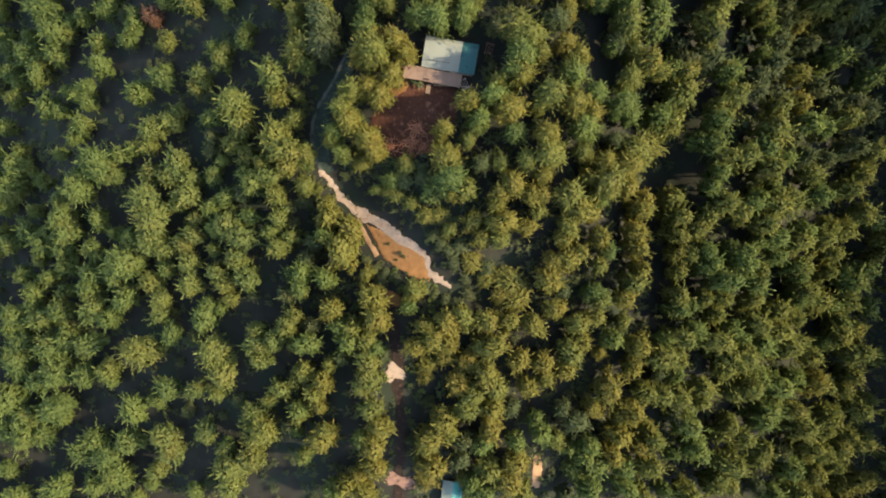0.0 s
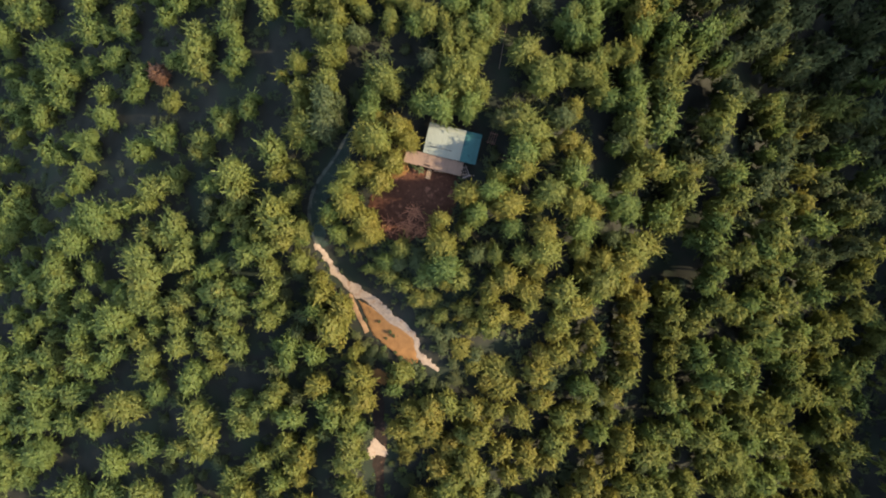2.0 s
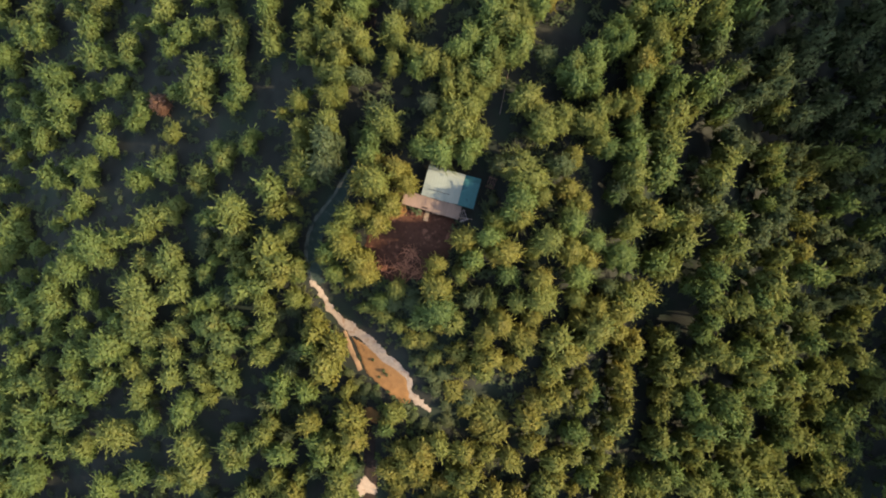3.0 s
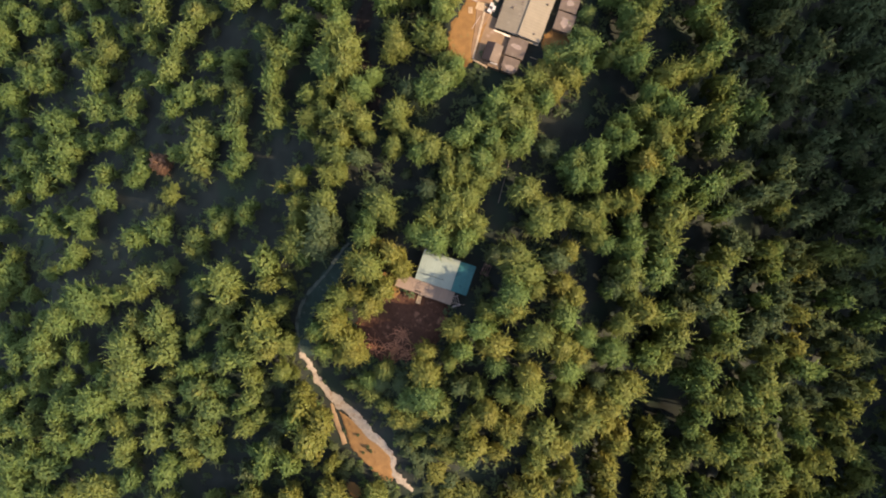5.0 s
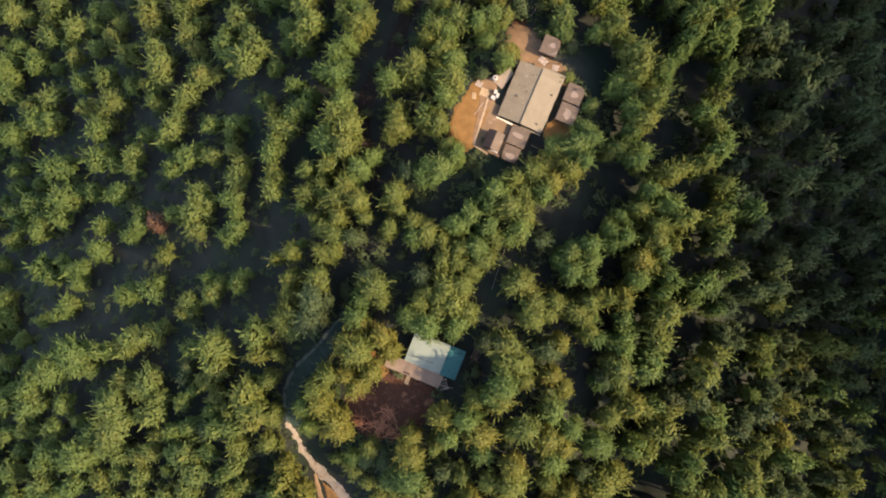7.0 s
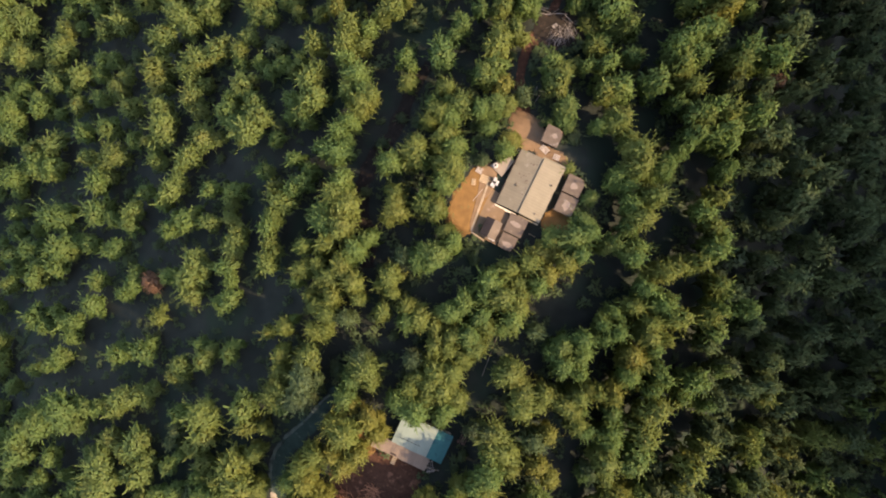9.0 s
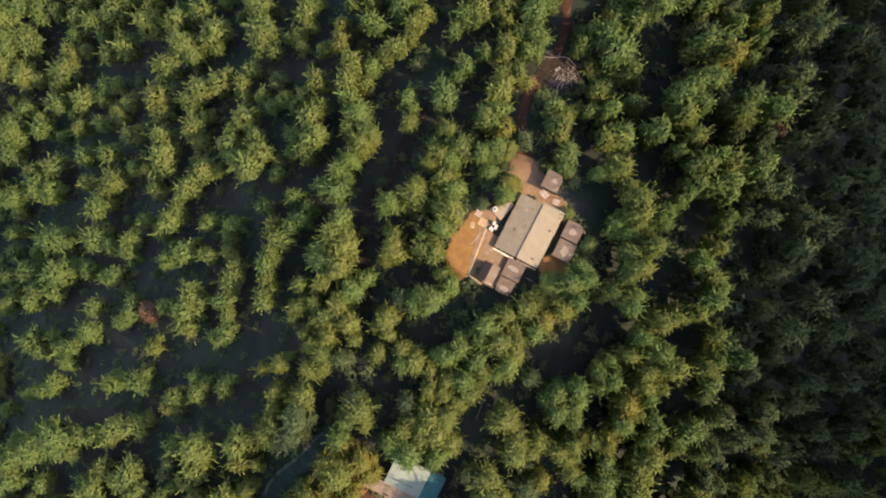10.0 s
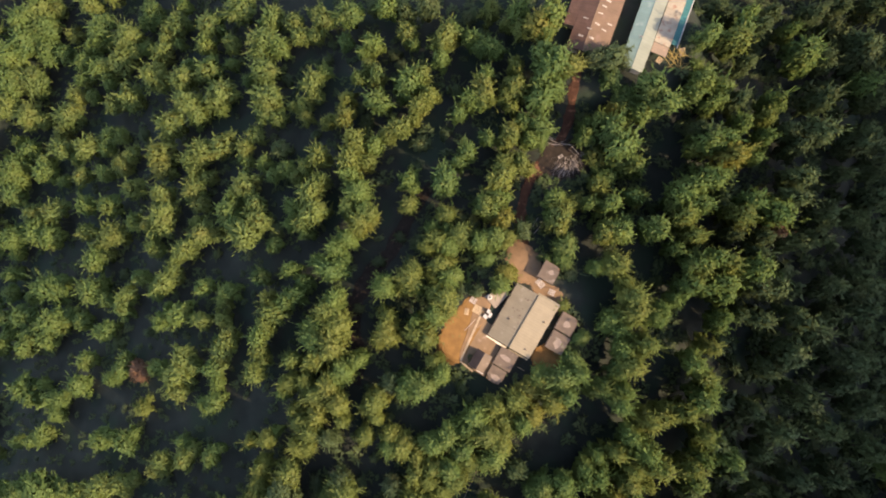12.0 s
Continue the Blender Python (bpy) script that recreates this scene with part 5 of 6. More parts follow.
stand("green", [(26.9, 118.1, 1.9), (32.9, 105.4, 2.1), (33.5, 102.7, 1.9), (36.5, 110.1, 2.9), (36.9, 107.2, 1.9), (39.9, 108.9, 2.4), (45.1, 111.2, 2.2), (48.1, 116.8, 3.0), (53.3, 118.0, 2.0), (-135.9, 124.4, 5.4), (-131.0, 128.9, 4.4), (-128.5, 123.5, 4.4), (-112.1, 122.8, 2.8), (-109.9, 127.7, 4.5), (-98.2, 132.3, 2.1), (-98.0, 124.6, 2.7), (-96.6, 134.8, 3.4), (-95.3, 126.1, 2.0), (-87.5, 138.0, 2.3), (-85.5, 128.7, 1.7), (-80.4, 124.3, 2.3), (-77.4, 129.5, 2.9), (-73.8, 124.3, 3.5), (-69.1, 126.6, 1.9)])
stand("green", [(-63.4, 124.4, 1.9), (-62.8, 138.6, 3.4), (-58.1, 132.4, 2.7), (-46.1, 130.1, 2.1), (-43.5, 137.3, 2.1), (-38.0, 135.4, 2.0), (-36.9, 137.8, 2.6), (-32.0, 126.4, 3.1), (-26.9, 128.9, 2.0), (-15.3, 128.2, 1.7), (-14.2, 131.2, 2.5), (-13.6, 136.4, 2.2), (-11.9, 131.6, 1.9), (-11.2, 121.0, 2.2), (-8.5, 124.9, 1.9), (-3.6, 130.5, 2.2), (-2.4, 139.0, 3.2), (9.1, 132.1, 2.2), (12.5, 134.1, 3.2), (15.2, 132.1, 3.5), (25.8, 134.6, 1.9), (28.2, 134.6, 2.4), (35.8, 133.3, 2.5), (41.7, 138.7, 2.0)])
stand("green", [(43.0, 127.2, 2.2), (43.2, 128.9, 3.0), (47.7, 130.0, 3.3), (-44.3, 143.0, 3.2), (-36.9, 146.1, 2.9), (-29.1, 140.3, 1.7), (-22.1, 144.2, 2.5), (-18.3, 143.6, 2.2), (-15.8, 143.1, 2.2), (-13.0, 143.2, 2.5), (-10.6, 150.7, 2.7), (-4.5, 150.9, 2.6), (-4.1, 143.6, 2.9), (-1.5, 141.9, 3.4), (17.1, 143.0, 3.1), (25.1, 145.8, 2.1), (25.5, 147.8, 2.4), (29.9, 144.8, 2.2), (30.7, 146.3, 2.2), (36.6, 144.3, 2.5), (42.5, 143.1, 2.2), (43.0, 150.8, 2.3), (32.2, 165.0, 2.5), (42.2, 167.2, 2.0)])
stand("green", [(62.5, 162.6, 3.2)])
stand("green", [(4.6, 16.0, 3.0), (18.0, 140.3, 2.9)], 0.8)
stand("green", [(-7.4, 21.2, 2.2), (14.2, 139.2, 2.7), (18.1, 129.9, 3.0), (27.3, 150.5, 2.4)], 0.6)
stand("green", [(30.4, -45.7, 3.5), (-1.9, 16.1, 2.8), (0.2, 17.0, 3.3), (21.5, 94.5, 1.8), (21.7, 91.4, 2.3), (9.8, 107.0, 1.1), (24.5, 151.9, 1.4)], 0.42)
stand("green", [(6.8, 118.9, 1.6), (13.5, 141.5, 3.1)], 0.3)
stand("fresh", [(-66.7, -46.5, 3.0), (-62.4, -41.2, 3.2), (-48.1, -48.8, 3.8), (-47.2, -44.1, 3.8), (-63.5, -37.8, 3.6), (-55.1, -26.3, 2.7), (-53.6, -36.6, 3.2), (-50.4, -27.4, 2.2), (-47.6, -22.5, 3.7), (-41.6, -31.3, 3.4), (-37.4, -27.9, 2.1), (-34.5, -25.7, 2.7), (-63.3, -9.9, 2.8), (-63.1, -6.1, 2.8), (-54.9, -2.9, 3.1), (-49.3, -18.2, 4.0), (-48.6, -0.5, 2.7), (-41.4, -1.6, 3.0), (-39.0, -12.4, 2.4), (-38.9, -15.9, 3.0), (-38.7, -19.1, 2.4), (-35.2, -14.6, 2.7), (-67.4, 16.3, 2.2), (-64.4, 14.2, 4.0)])
stand("fresh", [(-63.9, 6.9, 3.7), (-62.6, 11.1, 4.0), (-61.0, 4.5, 2.8), (-57.7, 14.2, 2.1), (-56.7, 5.7, 2.5), (-55.3, 1.4, 3.1), (-55.0, 16.4, 3.6), (-53.7, 7.4, 2.7), (-53.1, 11.1, 2.1), (-45.3, 9.6, 3.5), (-43.7, 2.5, 3.3), (-42.2, 6.6, 3.5), (-35.8, 19.1, 2.6), (-33.9, 11.2, 2.3), (-31.2, 6.6, 2.1), (-64.6, 26.9, 2.3), (-63.5, 21.6, 2.5), (-62.9, 30.4, 3.3), (-59.5, 32.3, 2.7), (-59.2, 20.2, 2.7), (-57.5, 31.5, 1.8), (-57.4, 22.9, 3.7), (-56.9, 34.6, 2.1), (-54.0, 20.1, 2.4)])
stand("fresh", [(-52.3, 38.7, 2.1), (-42.3, 34.0, 4.0), (-41.9, 30.1, 3.4), (-34.3, 38.6, 3.3), (-59.6, 51.0, 1.2), (-53.8, 59.3, 3.5), (-52.9, 56.4, 2.9), (-51.5, 41.2, 2.7), (-46.4, 43.6, 2.6), (-45.5, 46.2, 2.0), (-113.7, 77.4, 3.2), (-92.8, 79.3, 2.7), (-88.2, 77.3, 2.0), (-84.6, 76.4, 2.3), (-64.5, 76.6, 3.3), (-63.8, 79.3, 2.4), (-54.0, 62.9, 3.2), (-52.7, 72.0, 2.6), (-51.8, 62.3, 2.4), (-49.4, 77.5, 2.1), (-48.6, 74.1, 2.3), (-46.0, 68.5, 2.9), (-45.1, 71.2, 2.6), (-37.9, 71.7, 2.2)])
stand("fresh", [(-37.7, 76.6, 2.5), (-36.9, 67.5, 2.5), (-36.7, 79.4, 2.8), (-36.2, 69.9, 1.7), (-30.4, 72.3, 2.2), (-113.1, 99.8, 2.9), (-110.5, 95.8, 3.5), (-105.8, 80.5, 3.8), (-101.8, 97.9, 3.4), (-100.8, 90.9, 2.8), (-90.7, 96.5, 2.4), (-88.7, 96.3, 2.3), (-83.4, 92.7, 2.9), (-76.5, 99.4, 2.9), (-75.1, 86.3, 2.2), (-73.1, 93.4, 3.4), (-70.8, 89.4, 4.3), (-65.8, 96.9, 3.1), (-64.6, 82.3, 2.1), (-63.5, 95.0, 2.7), (-63.2, 91.3, 1.8), (-62.8, 84.9, 3.0), (-59.8, 89.0, 3.3), (-57.0, 90.0, 1.8)])
stand("fresh", [(-50.4, 98.3, 2.6), (-48.8, 91.9, 3.7), (-48.4, 95.7, 3.2), (-37.9, 98.4, 2.2), (-132.1, 101.6, 4.4), (-127.0, 110.0, 4.7), (-125.0, 101.4, 4.0), (-121.8, 100.9, 2.6), (-112.4, 109.8, 2.9), (-111.0, 104.5, 3.9), (-98.1, 110.6, 3.1), (-93.9, 113.4, 3.7), (-87.8, 118.8, 3.9), (-87.5, 100.2, 2.3), (-78.8, 100.2, 2.6), (-77.8, 103.0, 3.5), (-77.4, 109.9, 3.8), (-74.1, 114.6, 4.1), (-72.3, 113.2, 3.1), (-69.5, 103.2, 3.1), (-67.7, 101.8, 2.2), (-67.7, 119.5, 3.7), (-66.4, 105.9, 3.4), (-63.9, 100.9, 2.1)])
stand("fresh", [(-62.8, 108.7, 3.3), (-57.2, 109.1, 2.4), (-55.9, 112.7, 2.3), (-55.6, 117.8, 3.0), (-53.9, 102.2, 3.5), (-43.8, 107.2, 2.0), (-42.5, 109.4, 2.3), (-38.7, 104.6, 3.1), (-37.5, 107.5, 2.2), (-36.8, 101.6, 3.3), (-30.0, 104.4, 2.5), (-28.2, 102.7, 1.7), (-127.7, 130.0, 2.6), (-117.1, 133.0, 3.2), (-101.0, 127.1, 4.1), (-100.3, 120.8, 3.8), (-89.5, 123.6, 2.0), (-89.3, 130.4, 2.7), (-89.1, 126.1, 3.0), (-87.4, 133.2, 3.3), (-78.6, 120.5, 3.8), (-71.0, 139.4, 3.5), (-70.7, 130.9, 2.5), (-61.9, 133.2, 3.6)])
stand("fresh", [(-58.5, 126.7, 3.6), (-56.4, 138.8, 2.7), (-56.1, 121.3, 3.9), (-54.0, 136.1, 2.4), (-51.1, 137.5, 2.1), (-50.0, 120.8, 1.5), (-47.5, 121.9, 2.1), (-47.3, 126.8, 2.9), (-46.0, 124.9, 2.1), (-37.2, 129.9, 2.0), (-36.3, 132.6, 2.0), (-33.6, 130.5, 2.5), (-50.9, 141.0, 3.3)])
stand("olive", [(-17.9, 28.8, 2.7), (0.3, 26.8, 2.4), (-15.5, 41.9, 2.7), (-12.7, 40.3, 3.3)], 1.3)
stand("olive", [(-41.6, -41.7, 3.8), (-20.5, -47.1, 3.1), (10.1, -43.3, 3.1), (13.7, -45.8, 3.7), (16.1, -42.0, 3.4), (17.8, -49.2, 3.1), (38.3, -41.0, 3.2), (46.9, -52.3, 3.0), (47.1, -44.6, 3.3), (58.9, -52.9, 3.4), (65.6, -51.8, 3.1), (68.3, -49.7, 3.5), (70.4, -46.6, 4.2), (73.2, -53.3, 2.9), (73.6, -41.3, 3.5), (79.1, -44.5, 3.2), (81.0, -49.1, 2.6), (95.9, -46.1, 3.8), (96.5, -58.5, 3.8), (101.4, -54.5, 3.5), (102.2, -49.6, 3.5), (102.6, -43.2, 3.1), (108.2, -53.6, 3.1), (109.9, -48.4, 3.5)])
stand("olive", [(110.7, -43.5, 3.5), (115.3, -46.5, 3.9), (-39.7, -34.9, 3.9), (-31.1, -31.4, 2.1), (-26.9, -26.5, 2.7), (-26.5, -29.1, 2.1), (-24.9, -22.7, 2.9), (-24.7, -33.9, 2.4), (-17.2, -23.8, 2.6), (-15.5, -29.0, 2.9), (-3.3, -37.7, 2.7), (1.6, -35.4, 2.4), (4.4, -29.3, 3.0), (6.1, -26.2, 3.2), (10.8, -25.1, 3.2), (17.4, -24.1, 3.0), (25.1, -36.9, 2.5), (32.3, -29.9, 2.5), (35.8, -24.6, 3.6), (42.2, -20.2, 2.8), (45.6, -26.9, 2.8), (48.0, -37.8, 2.9), (49.7, -28.3, 3.2), (53.8, -27.2, 3.2)])
stand("olive", [(59.2, -26.3, 2.9), (60.8, -30.0, 2.6), (66.0, -22.8, 3.0), (67.1, -38.6, 2.7), (69.0, -28.7, 2.7), (69.5, -20.1, 3.9), (69.8, -36.6, 3.1), (73.3, -27.5, 3.4), (89.3, -35.2, 3.3), (92.1, -39.1, 4.0), (94.4, -20.8, 3.6), (101.1, -30.6, 3.0), (102.8, -38.2, 3.8), (108.4, -32.5, 3.1), (110.3, -27.7, 3.4), (110.5, -21.4, 4.1), (112.4, -36.9, 3.8), (115.6, -34.1, 2.7), (-32.5, -11.6, 2.9), (-22.9, -8.0, 2.9), (-16.5, -14.4, 2.6), (-15.9, -18.9, 3.2), (-14.1, -6.1, 3.4), (-13.5, -10.2, 3.2)])
stand("olive", [(3.7, -9.5, 2.9), (7.3, -15.5, 2.6), (13.0, -10.8, 2.6), (15.5, -19.1, 2.9), (18.2, -11.4, 2.9), (22.9, -8.0, 2.6), (26.1, -16.9, 3.2), (28.8, -15.8, 2.7), (31.8, -9.9, 2.4), (33.9, -6.3, 2.7), (37.9, -5.8, 2.7), (39.4, -10.8, 2.1), (39.7, -2.8, 3.0), (48.6, -17.8, 3.4), (51.2, -14.3, 2.5), (52.2, -4.8, 2.8), (53.0, -0.5, 2.5), (53.7, -19.5, 2.5), (54.3, -15.5, 3.1), (60.2, -15.6, 3.8), (61.3, -10.0, 2.9), (62.3, -6.2, 2.8), (64.7, -18.5, 3.6), (70.5, -7.0, 2.9)])
stand("olive", [(70.7, -15.1, 2.3), (72.1, -11.6, 3.6), (80.2, -8.6, 3.0), (80.4, -14.1, 3.4), (81.7, -18.3, 3.8), (90.1, -4.7, 3.5), (90.3, -11.9, 2.9), (90.8, -16.3, 2.9), (95.9, -7.8, 3.3), (99.0, -0.6, 2.9), (102.4, -15.3, 3.7), (103.9, -18.5, 3.0), (106.2, -8.0, 3.4), (109.4, -14.7, 3.4), (-34.2, 15.7, 2.6), (-33.5, 4.8, 2.6), (-24.5, 13.4, 2.3), (-22.8, 10.5, 3.2), (1.5, 14.6, 1.9), (10.5, 9.1, 2.0), (10.8, 15.0, 2.5), (19.4, 11.9, 2.2), (24.4, 15.0, 3.3), (25.6, 8.6, 2.8)])
stand("olive", [(25.9, 1.9, 2.9), (26.5, 12.4, 3.1), (29.4, 14.3, 2.0), (32.6, 17.5, 3.6), (33.0, 0.7, 2.3), (42.3, 0.8, 2.7), (45.2, 10.7, 2.2), (50.6, 4.5, 2.5), (51.2, 15.0, 3.1), (51.7, 10.7, 3.4), (53.1, 7.0, 3.1), (54.5, 3.3, 2.8), (56.1, 8.2, 2.8), (58.9, 11.2, 2.8), (60.3, 14.2, 3.1), (63.5, 15.6, 2.5), (63.7, 19.1, 3.3), (66.4, 12.0, 2.8), (70.1, 9.6, 3.5), (74.3, 13.4, 3.8), (79.3, 15.7, 3.6), (83.5, 6.2, 3.4), (87.1, 1.5, 3.1), (95.1, 6.5, 3.5)])
stand("olive", [(97.4, 10.9, 2.8), (100.9, 3.8, 3.3), (102.6, 9.6, 3.3), (108.9, 12.5, 3.6), (111.3, 6.7, 3.3), (-43.5, 26.4, 2.9), (-40.5, 23.5, 2.6), (-37.1, 22.1, 2.2), (-33.4, 27.0, 3.6), (-32.4, 23.7, 3.6), (-31.6, 21.2, 2.6), (-29.0, 35.2, 1.7), (-27.5, 23.5, 2.3), (-15.0, 35.5, 2.7), (4.8, 25.9, 1.9), (11.3, 20.9, 2.2), (16.6, 21.3, 2.4), (19.5, 25.8, 2.9), (20.9, 33.5, 3.2), (21.1, 22.1, 3.2), (26.9, 23.3, 1.9), (32.3, 21.4, 2.5), (37.3, 37.1, 2.8), (40.7, 23.9, 4.0)])
stand("olive", [(46.8, 24.0, 3.0), (48.6, 30.3, 3.3), (50.6, 36.3, 3.5), (61.7, 24.4, 2.7), (62.0, 35.5, 3.0), (66.3, 23.4, 3.4), (69.3, 20.5, 3.7), (72.1, 30.5, 3.7), (74.6, 35.4, 3.1), (87.2, 22.2, 3.3), (98.1, 35.9, 3.4), (102.4, 20.7, 3.5), (107.6, 23.8, 3.2), (108.0, 29.2, 3.5), (-60.4, 49.2, 2.4), (-28.8, 50.9, 2.5), (-28.2, 47.6, 2.5), (-24.1, 52.1, 3.0), (-23.4, 56.8, 2.4), (-21.7, 58.4, 1.9), (-13.8, 45.4, 1.9), (-12.8, 52.7, 3.2), (-10.9, 51.4, 2.1), (-7.3, 42.1, 2.5)])
stand("olive", [(-2.3, 51.4, 2.7), (-2.3, 54.6, 2.1), (-1.1, 57.3, 1.9), (-0.0, 54.0, 2.6), (0.5, 50.8, 2.7), (1.9, 59.9, 2.4), (3.3, 53.0, 2.9), (5.4, 59.8, 1.9), (5.7, 52.3, 2.4), (6.2, 58.9, 1.9), (14.4, 57.7, 2.1), (14.8, 59.8, 2.9), (17.4, 57.2, 2.9), (18.1, 54.1, 2.9), (19.9, 58.7, 2.6), (20.8, 55.1, 2.4), (22.8, 57.1, 1.9), (23.5, 43.3, 2.4), (27.7, 55.9, 2.4), (35.4, 48.0, 3.0), (37.6, 40.8, 3.0), (41.1, 56.1, 2.7), (41.7, 58.5, 3.2), (42.9, 53.1, 3.3)])
stand("olive", [(43.7, 41.2, 2.6), (45.0, 59.0, 2.5), (50.1, 40.6, 3.2), (54.7, 51.7, 3.7), (54.9, 55.1, 3.1), (107.1, 59.4, 2.8), (-39.1, 73.8, 2.8), (-28.9, 68.2, 2.2), (-28.8, 80.0, 2.7), (-27.4, 78.3, 3.2), (-26.6, 63.2, 1.9), (-26.2, 69.3, 2.2), (-26.0, 74.1, 2.7), (-24.7, 62.0, 2.4), (-23.8, 68.2, 2.7), (-23.7, 78.0, 3.2), (-22.6, 64.6, 2.4), (-22.1, 70.1, 2.9), (-21.8, 61.0, 2.7), (-18.9, 67.8, 2.7), (-17.2, 66.0, 2.1), (-13.6, 68.8, 1.6), (-12.6, 64.4, 2.1), (-7.4, 64.1, 2.1)])
stand("olive", [(-7.2, 76.7, 2.4), (-7.1, 66.5, 2.1), (-5.0, 65.3, 2.6), (-5.0, 76.6, 2.9), (-1.7, 64.0, 2.1), (-0.8, 67.7, 2.1), (-0.4, 60.2, 2.4), (1.4, 67.7, 2.6), (1.9, 63.3, 2.4), (2.7, 70.4, 2.6), (4.8, 64.5, 2.6), (5.7, 68.1, 2.6), (6.5, 62.8, 2.4), (6.5, 75.1, 2.9), (7.4, 66.4, 2.4), (8.5, 72.5, 2.9), (9.0, 78.0, 2.4), (10.7, 76.3, 2.4), (11.5, 74.3, 2.1), (12.0, 72.4, 2.4), (20.3, 60.9, 2.1), (33.6, 66.1, 2.1), (34.8, 64.7, 2.4), (35.5, 63.3, 1.9)])
stand("olive", [(36.9, 71.7, 2.7), (38.8, 67.8, 1.9), (40.8, 70.3, 2.4), (41.6, 66.7, 2.4), (43.0, 77.0, 2.9), (44.3, 71.8, 1.9), (46.0, 79.8, 2.7), (47.4, 60.6, 1.7), (51.5, 76.4, 2.8), (95.8, 60.8, 3.0), (-43.1, 85.3, 2.3), (-39.6, 81.2, 2.2), (-35.7, 83.2, 2.5), (-33.9, 85.0, 2.5), (-33.7, 87.4, 1.9), (-26.8, 83.1, 3.2), (-26.3, 86.6, 2.7), (-24.0, 81.8, 3.0), (-17.3, 92.6, 2.7), (-15.9, 86.8, 2.1), (-15.8, 81.7, 1.9), (-14.7, 85.1, 2.4), (-14.5, 94.2, 2.9), (-14.0, 83.1, 2.4)])
stand("olive", [(-13.6, 96.7, 2.4), (-12.0, 93.8, 1.9), (-9.7, 96.9, 1.9), (-9.3, 85.9, 2.4), (-8.7, 93.9, 2.4), (-8.6, 87.1, 1.9), (-7.0, 85.6, 2.4), (-6.7, 98.0, 2.4), (-6.3, 90.3, 2.4), (-6.1, 92.7, 2.6), (-4.5, 82.0, 2.1), (-3.0, 80.5, 2.6), (24.5, 86.5, 1.9), (26.1, 99.3, 2.1), (27.3, 87.6, 2.1), (29.8, 94.1, 2.6), (30.9, 97.7, 2.6), (35.2, 84.2, 1.9), (36.9, 85.0, 2.4), (40.0, 86.5, 2.4), (41.0, 80.6, 2.4), (42.0, 97.8, 2.4), (42.6, 89.0, 2.7), (45.1, 96.4, 2.4)])
stand("olive", [(45.3, 92.0, 2.7), (48.1, 93.8, 2.5), (-45.9, 119.2, 1.8), (-40.8, 119.9, 2.0), (-39.0, 111.8, 2.8), (-33.2, 116.4, 3.0), (-32.5, 113.0, 3.0), (-29.8, 117.0, 2.5), (-29.7, 113.5, 2.2), (-28.7, 107.7, 2.7), (-27.1, 104.8, 2.5), (-26.4, 101.5, 2.7), (-24.4, 102.2, 2.2), (-19.4, 107.9, 2.0), (-12.5, 101.6, 1.9), (-11.6, 108.7, 2.1), (-11.0, 103.8, 2.4), (-8.5, 103.0, 2.4), (-7.2, 105.6, 2.6), (-3.8, 105.7, 2.4), (-3.6, 118.2, 2.7), (-3.0, 115.0, 2.4), (1.4, 100.2, 1.8), (8.7, 114.4, 2.9)])
stand("olive", [(9.4, 116.4, 2.4), (21.6, 116.1, 2.9), (23.4, 113.9, 2.6), (23.5, 110.6, 2.9), (24.2, 107.5, 1.9), (26.4, 105.0, 2.9), (27.1, 101.9, 2.6), (30.7, 103.0, 2.1), (35.1, 115.2, 2.7), (35.3, 112.4, 2.2), (37.7, 118.4, 2.7), (38.1, 115.1, 2.7), (42.3, 113.7, 2.7), (42.7, 117.3, 3.0), (43.1, 107.0, 1.9), (44.6, 101.9, 2.2), (45.0, 106.0, 2.2), (45.5, 117.1, 2.5), (-120.4, 125.3, 2.5), (-38.6, 125.2, 2.0), (-38.0, 122.0, 2.5), (-27.3, 120.1, 2.2), (-26.4, 130.8, 3.3), (-26.2, 122.1, 2.7)])
stand("olive", [(-25.7, 133.9, 2.5), (-23.6, 124.9, 1.9), (-23.3, 127.1, 2.7), (-22.4, 138.1, 2.2), (-21.9, 130.1, 2.5), (-12.2, 133.4, 3.0), (-7.6, 134.0, 2.2), (-7.0, 136.9, 2.7), (-6.0, 132.8, 1.9), (-5.2, 125.4, 1.9), (-4.9, 127.0, 2.7), (-3.7, 122.3, 2.1), (-3.3, 120.6, 2.4), (-1.8, 136.0, 3.2), (-1.0, 128.0, 1.9), (-0.0, 137.8, 2.7), (0.2, 130.4, 2.7), (10.3, 135.5, 2.2), (14.7, 123.6, 2.4), (21.6, 124.4, 2.5), (27.7, 129.3, 2.7), (29.8, 136.7, 3.0), (30.0, 127.0, 3.2), (31.3, 121.9, 2.2)])
stand("olive", [(31.6, 124.2, 2.9), (33.0, 131.0, 3.0), (33.2, 120.3, 1.9), (33.7, 126.7, 2.4), (33.8, 139.4, 3.0), (36.0, 120.7, 1.9), (-30.9, 141.9, 2.5), (-23.1, 141.6, 3.3), (-16.5, 150.3, 2.5), (-12.0, 149.1, 2.2), (-8.9, 147.7, 2.2), (-7.5, 140.6, 2.2), (-4.5, 147.0, 1.8), (1.8, 142.6, 2.4), (20.5, 142.1, 2.9), (28.6, 157.7, 3.2), (31.6, 149.3, 2.7), (42.4, 146.6, 2.5), (31.4, 161.8, 2.8), (45.0, 163.8, 2.8), (46.9, 160.6, 3.1)])
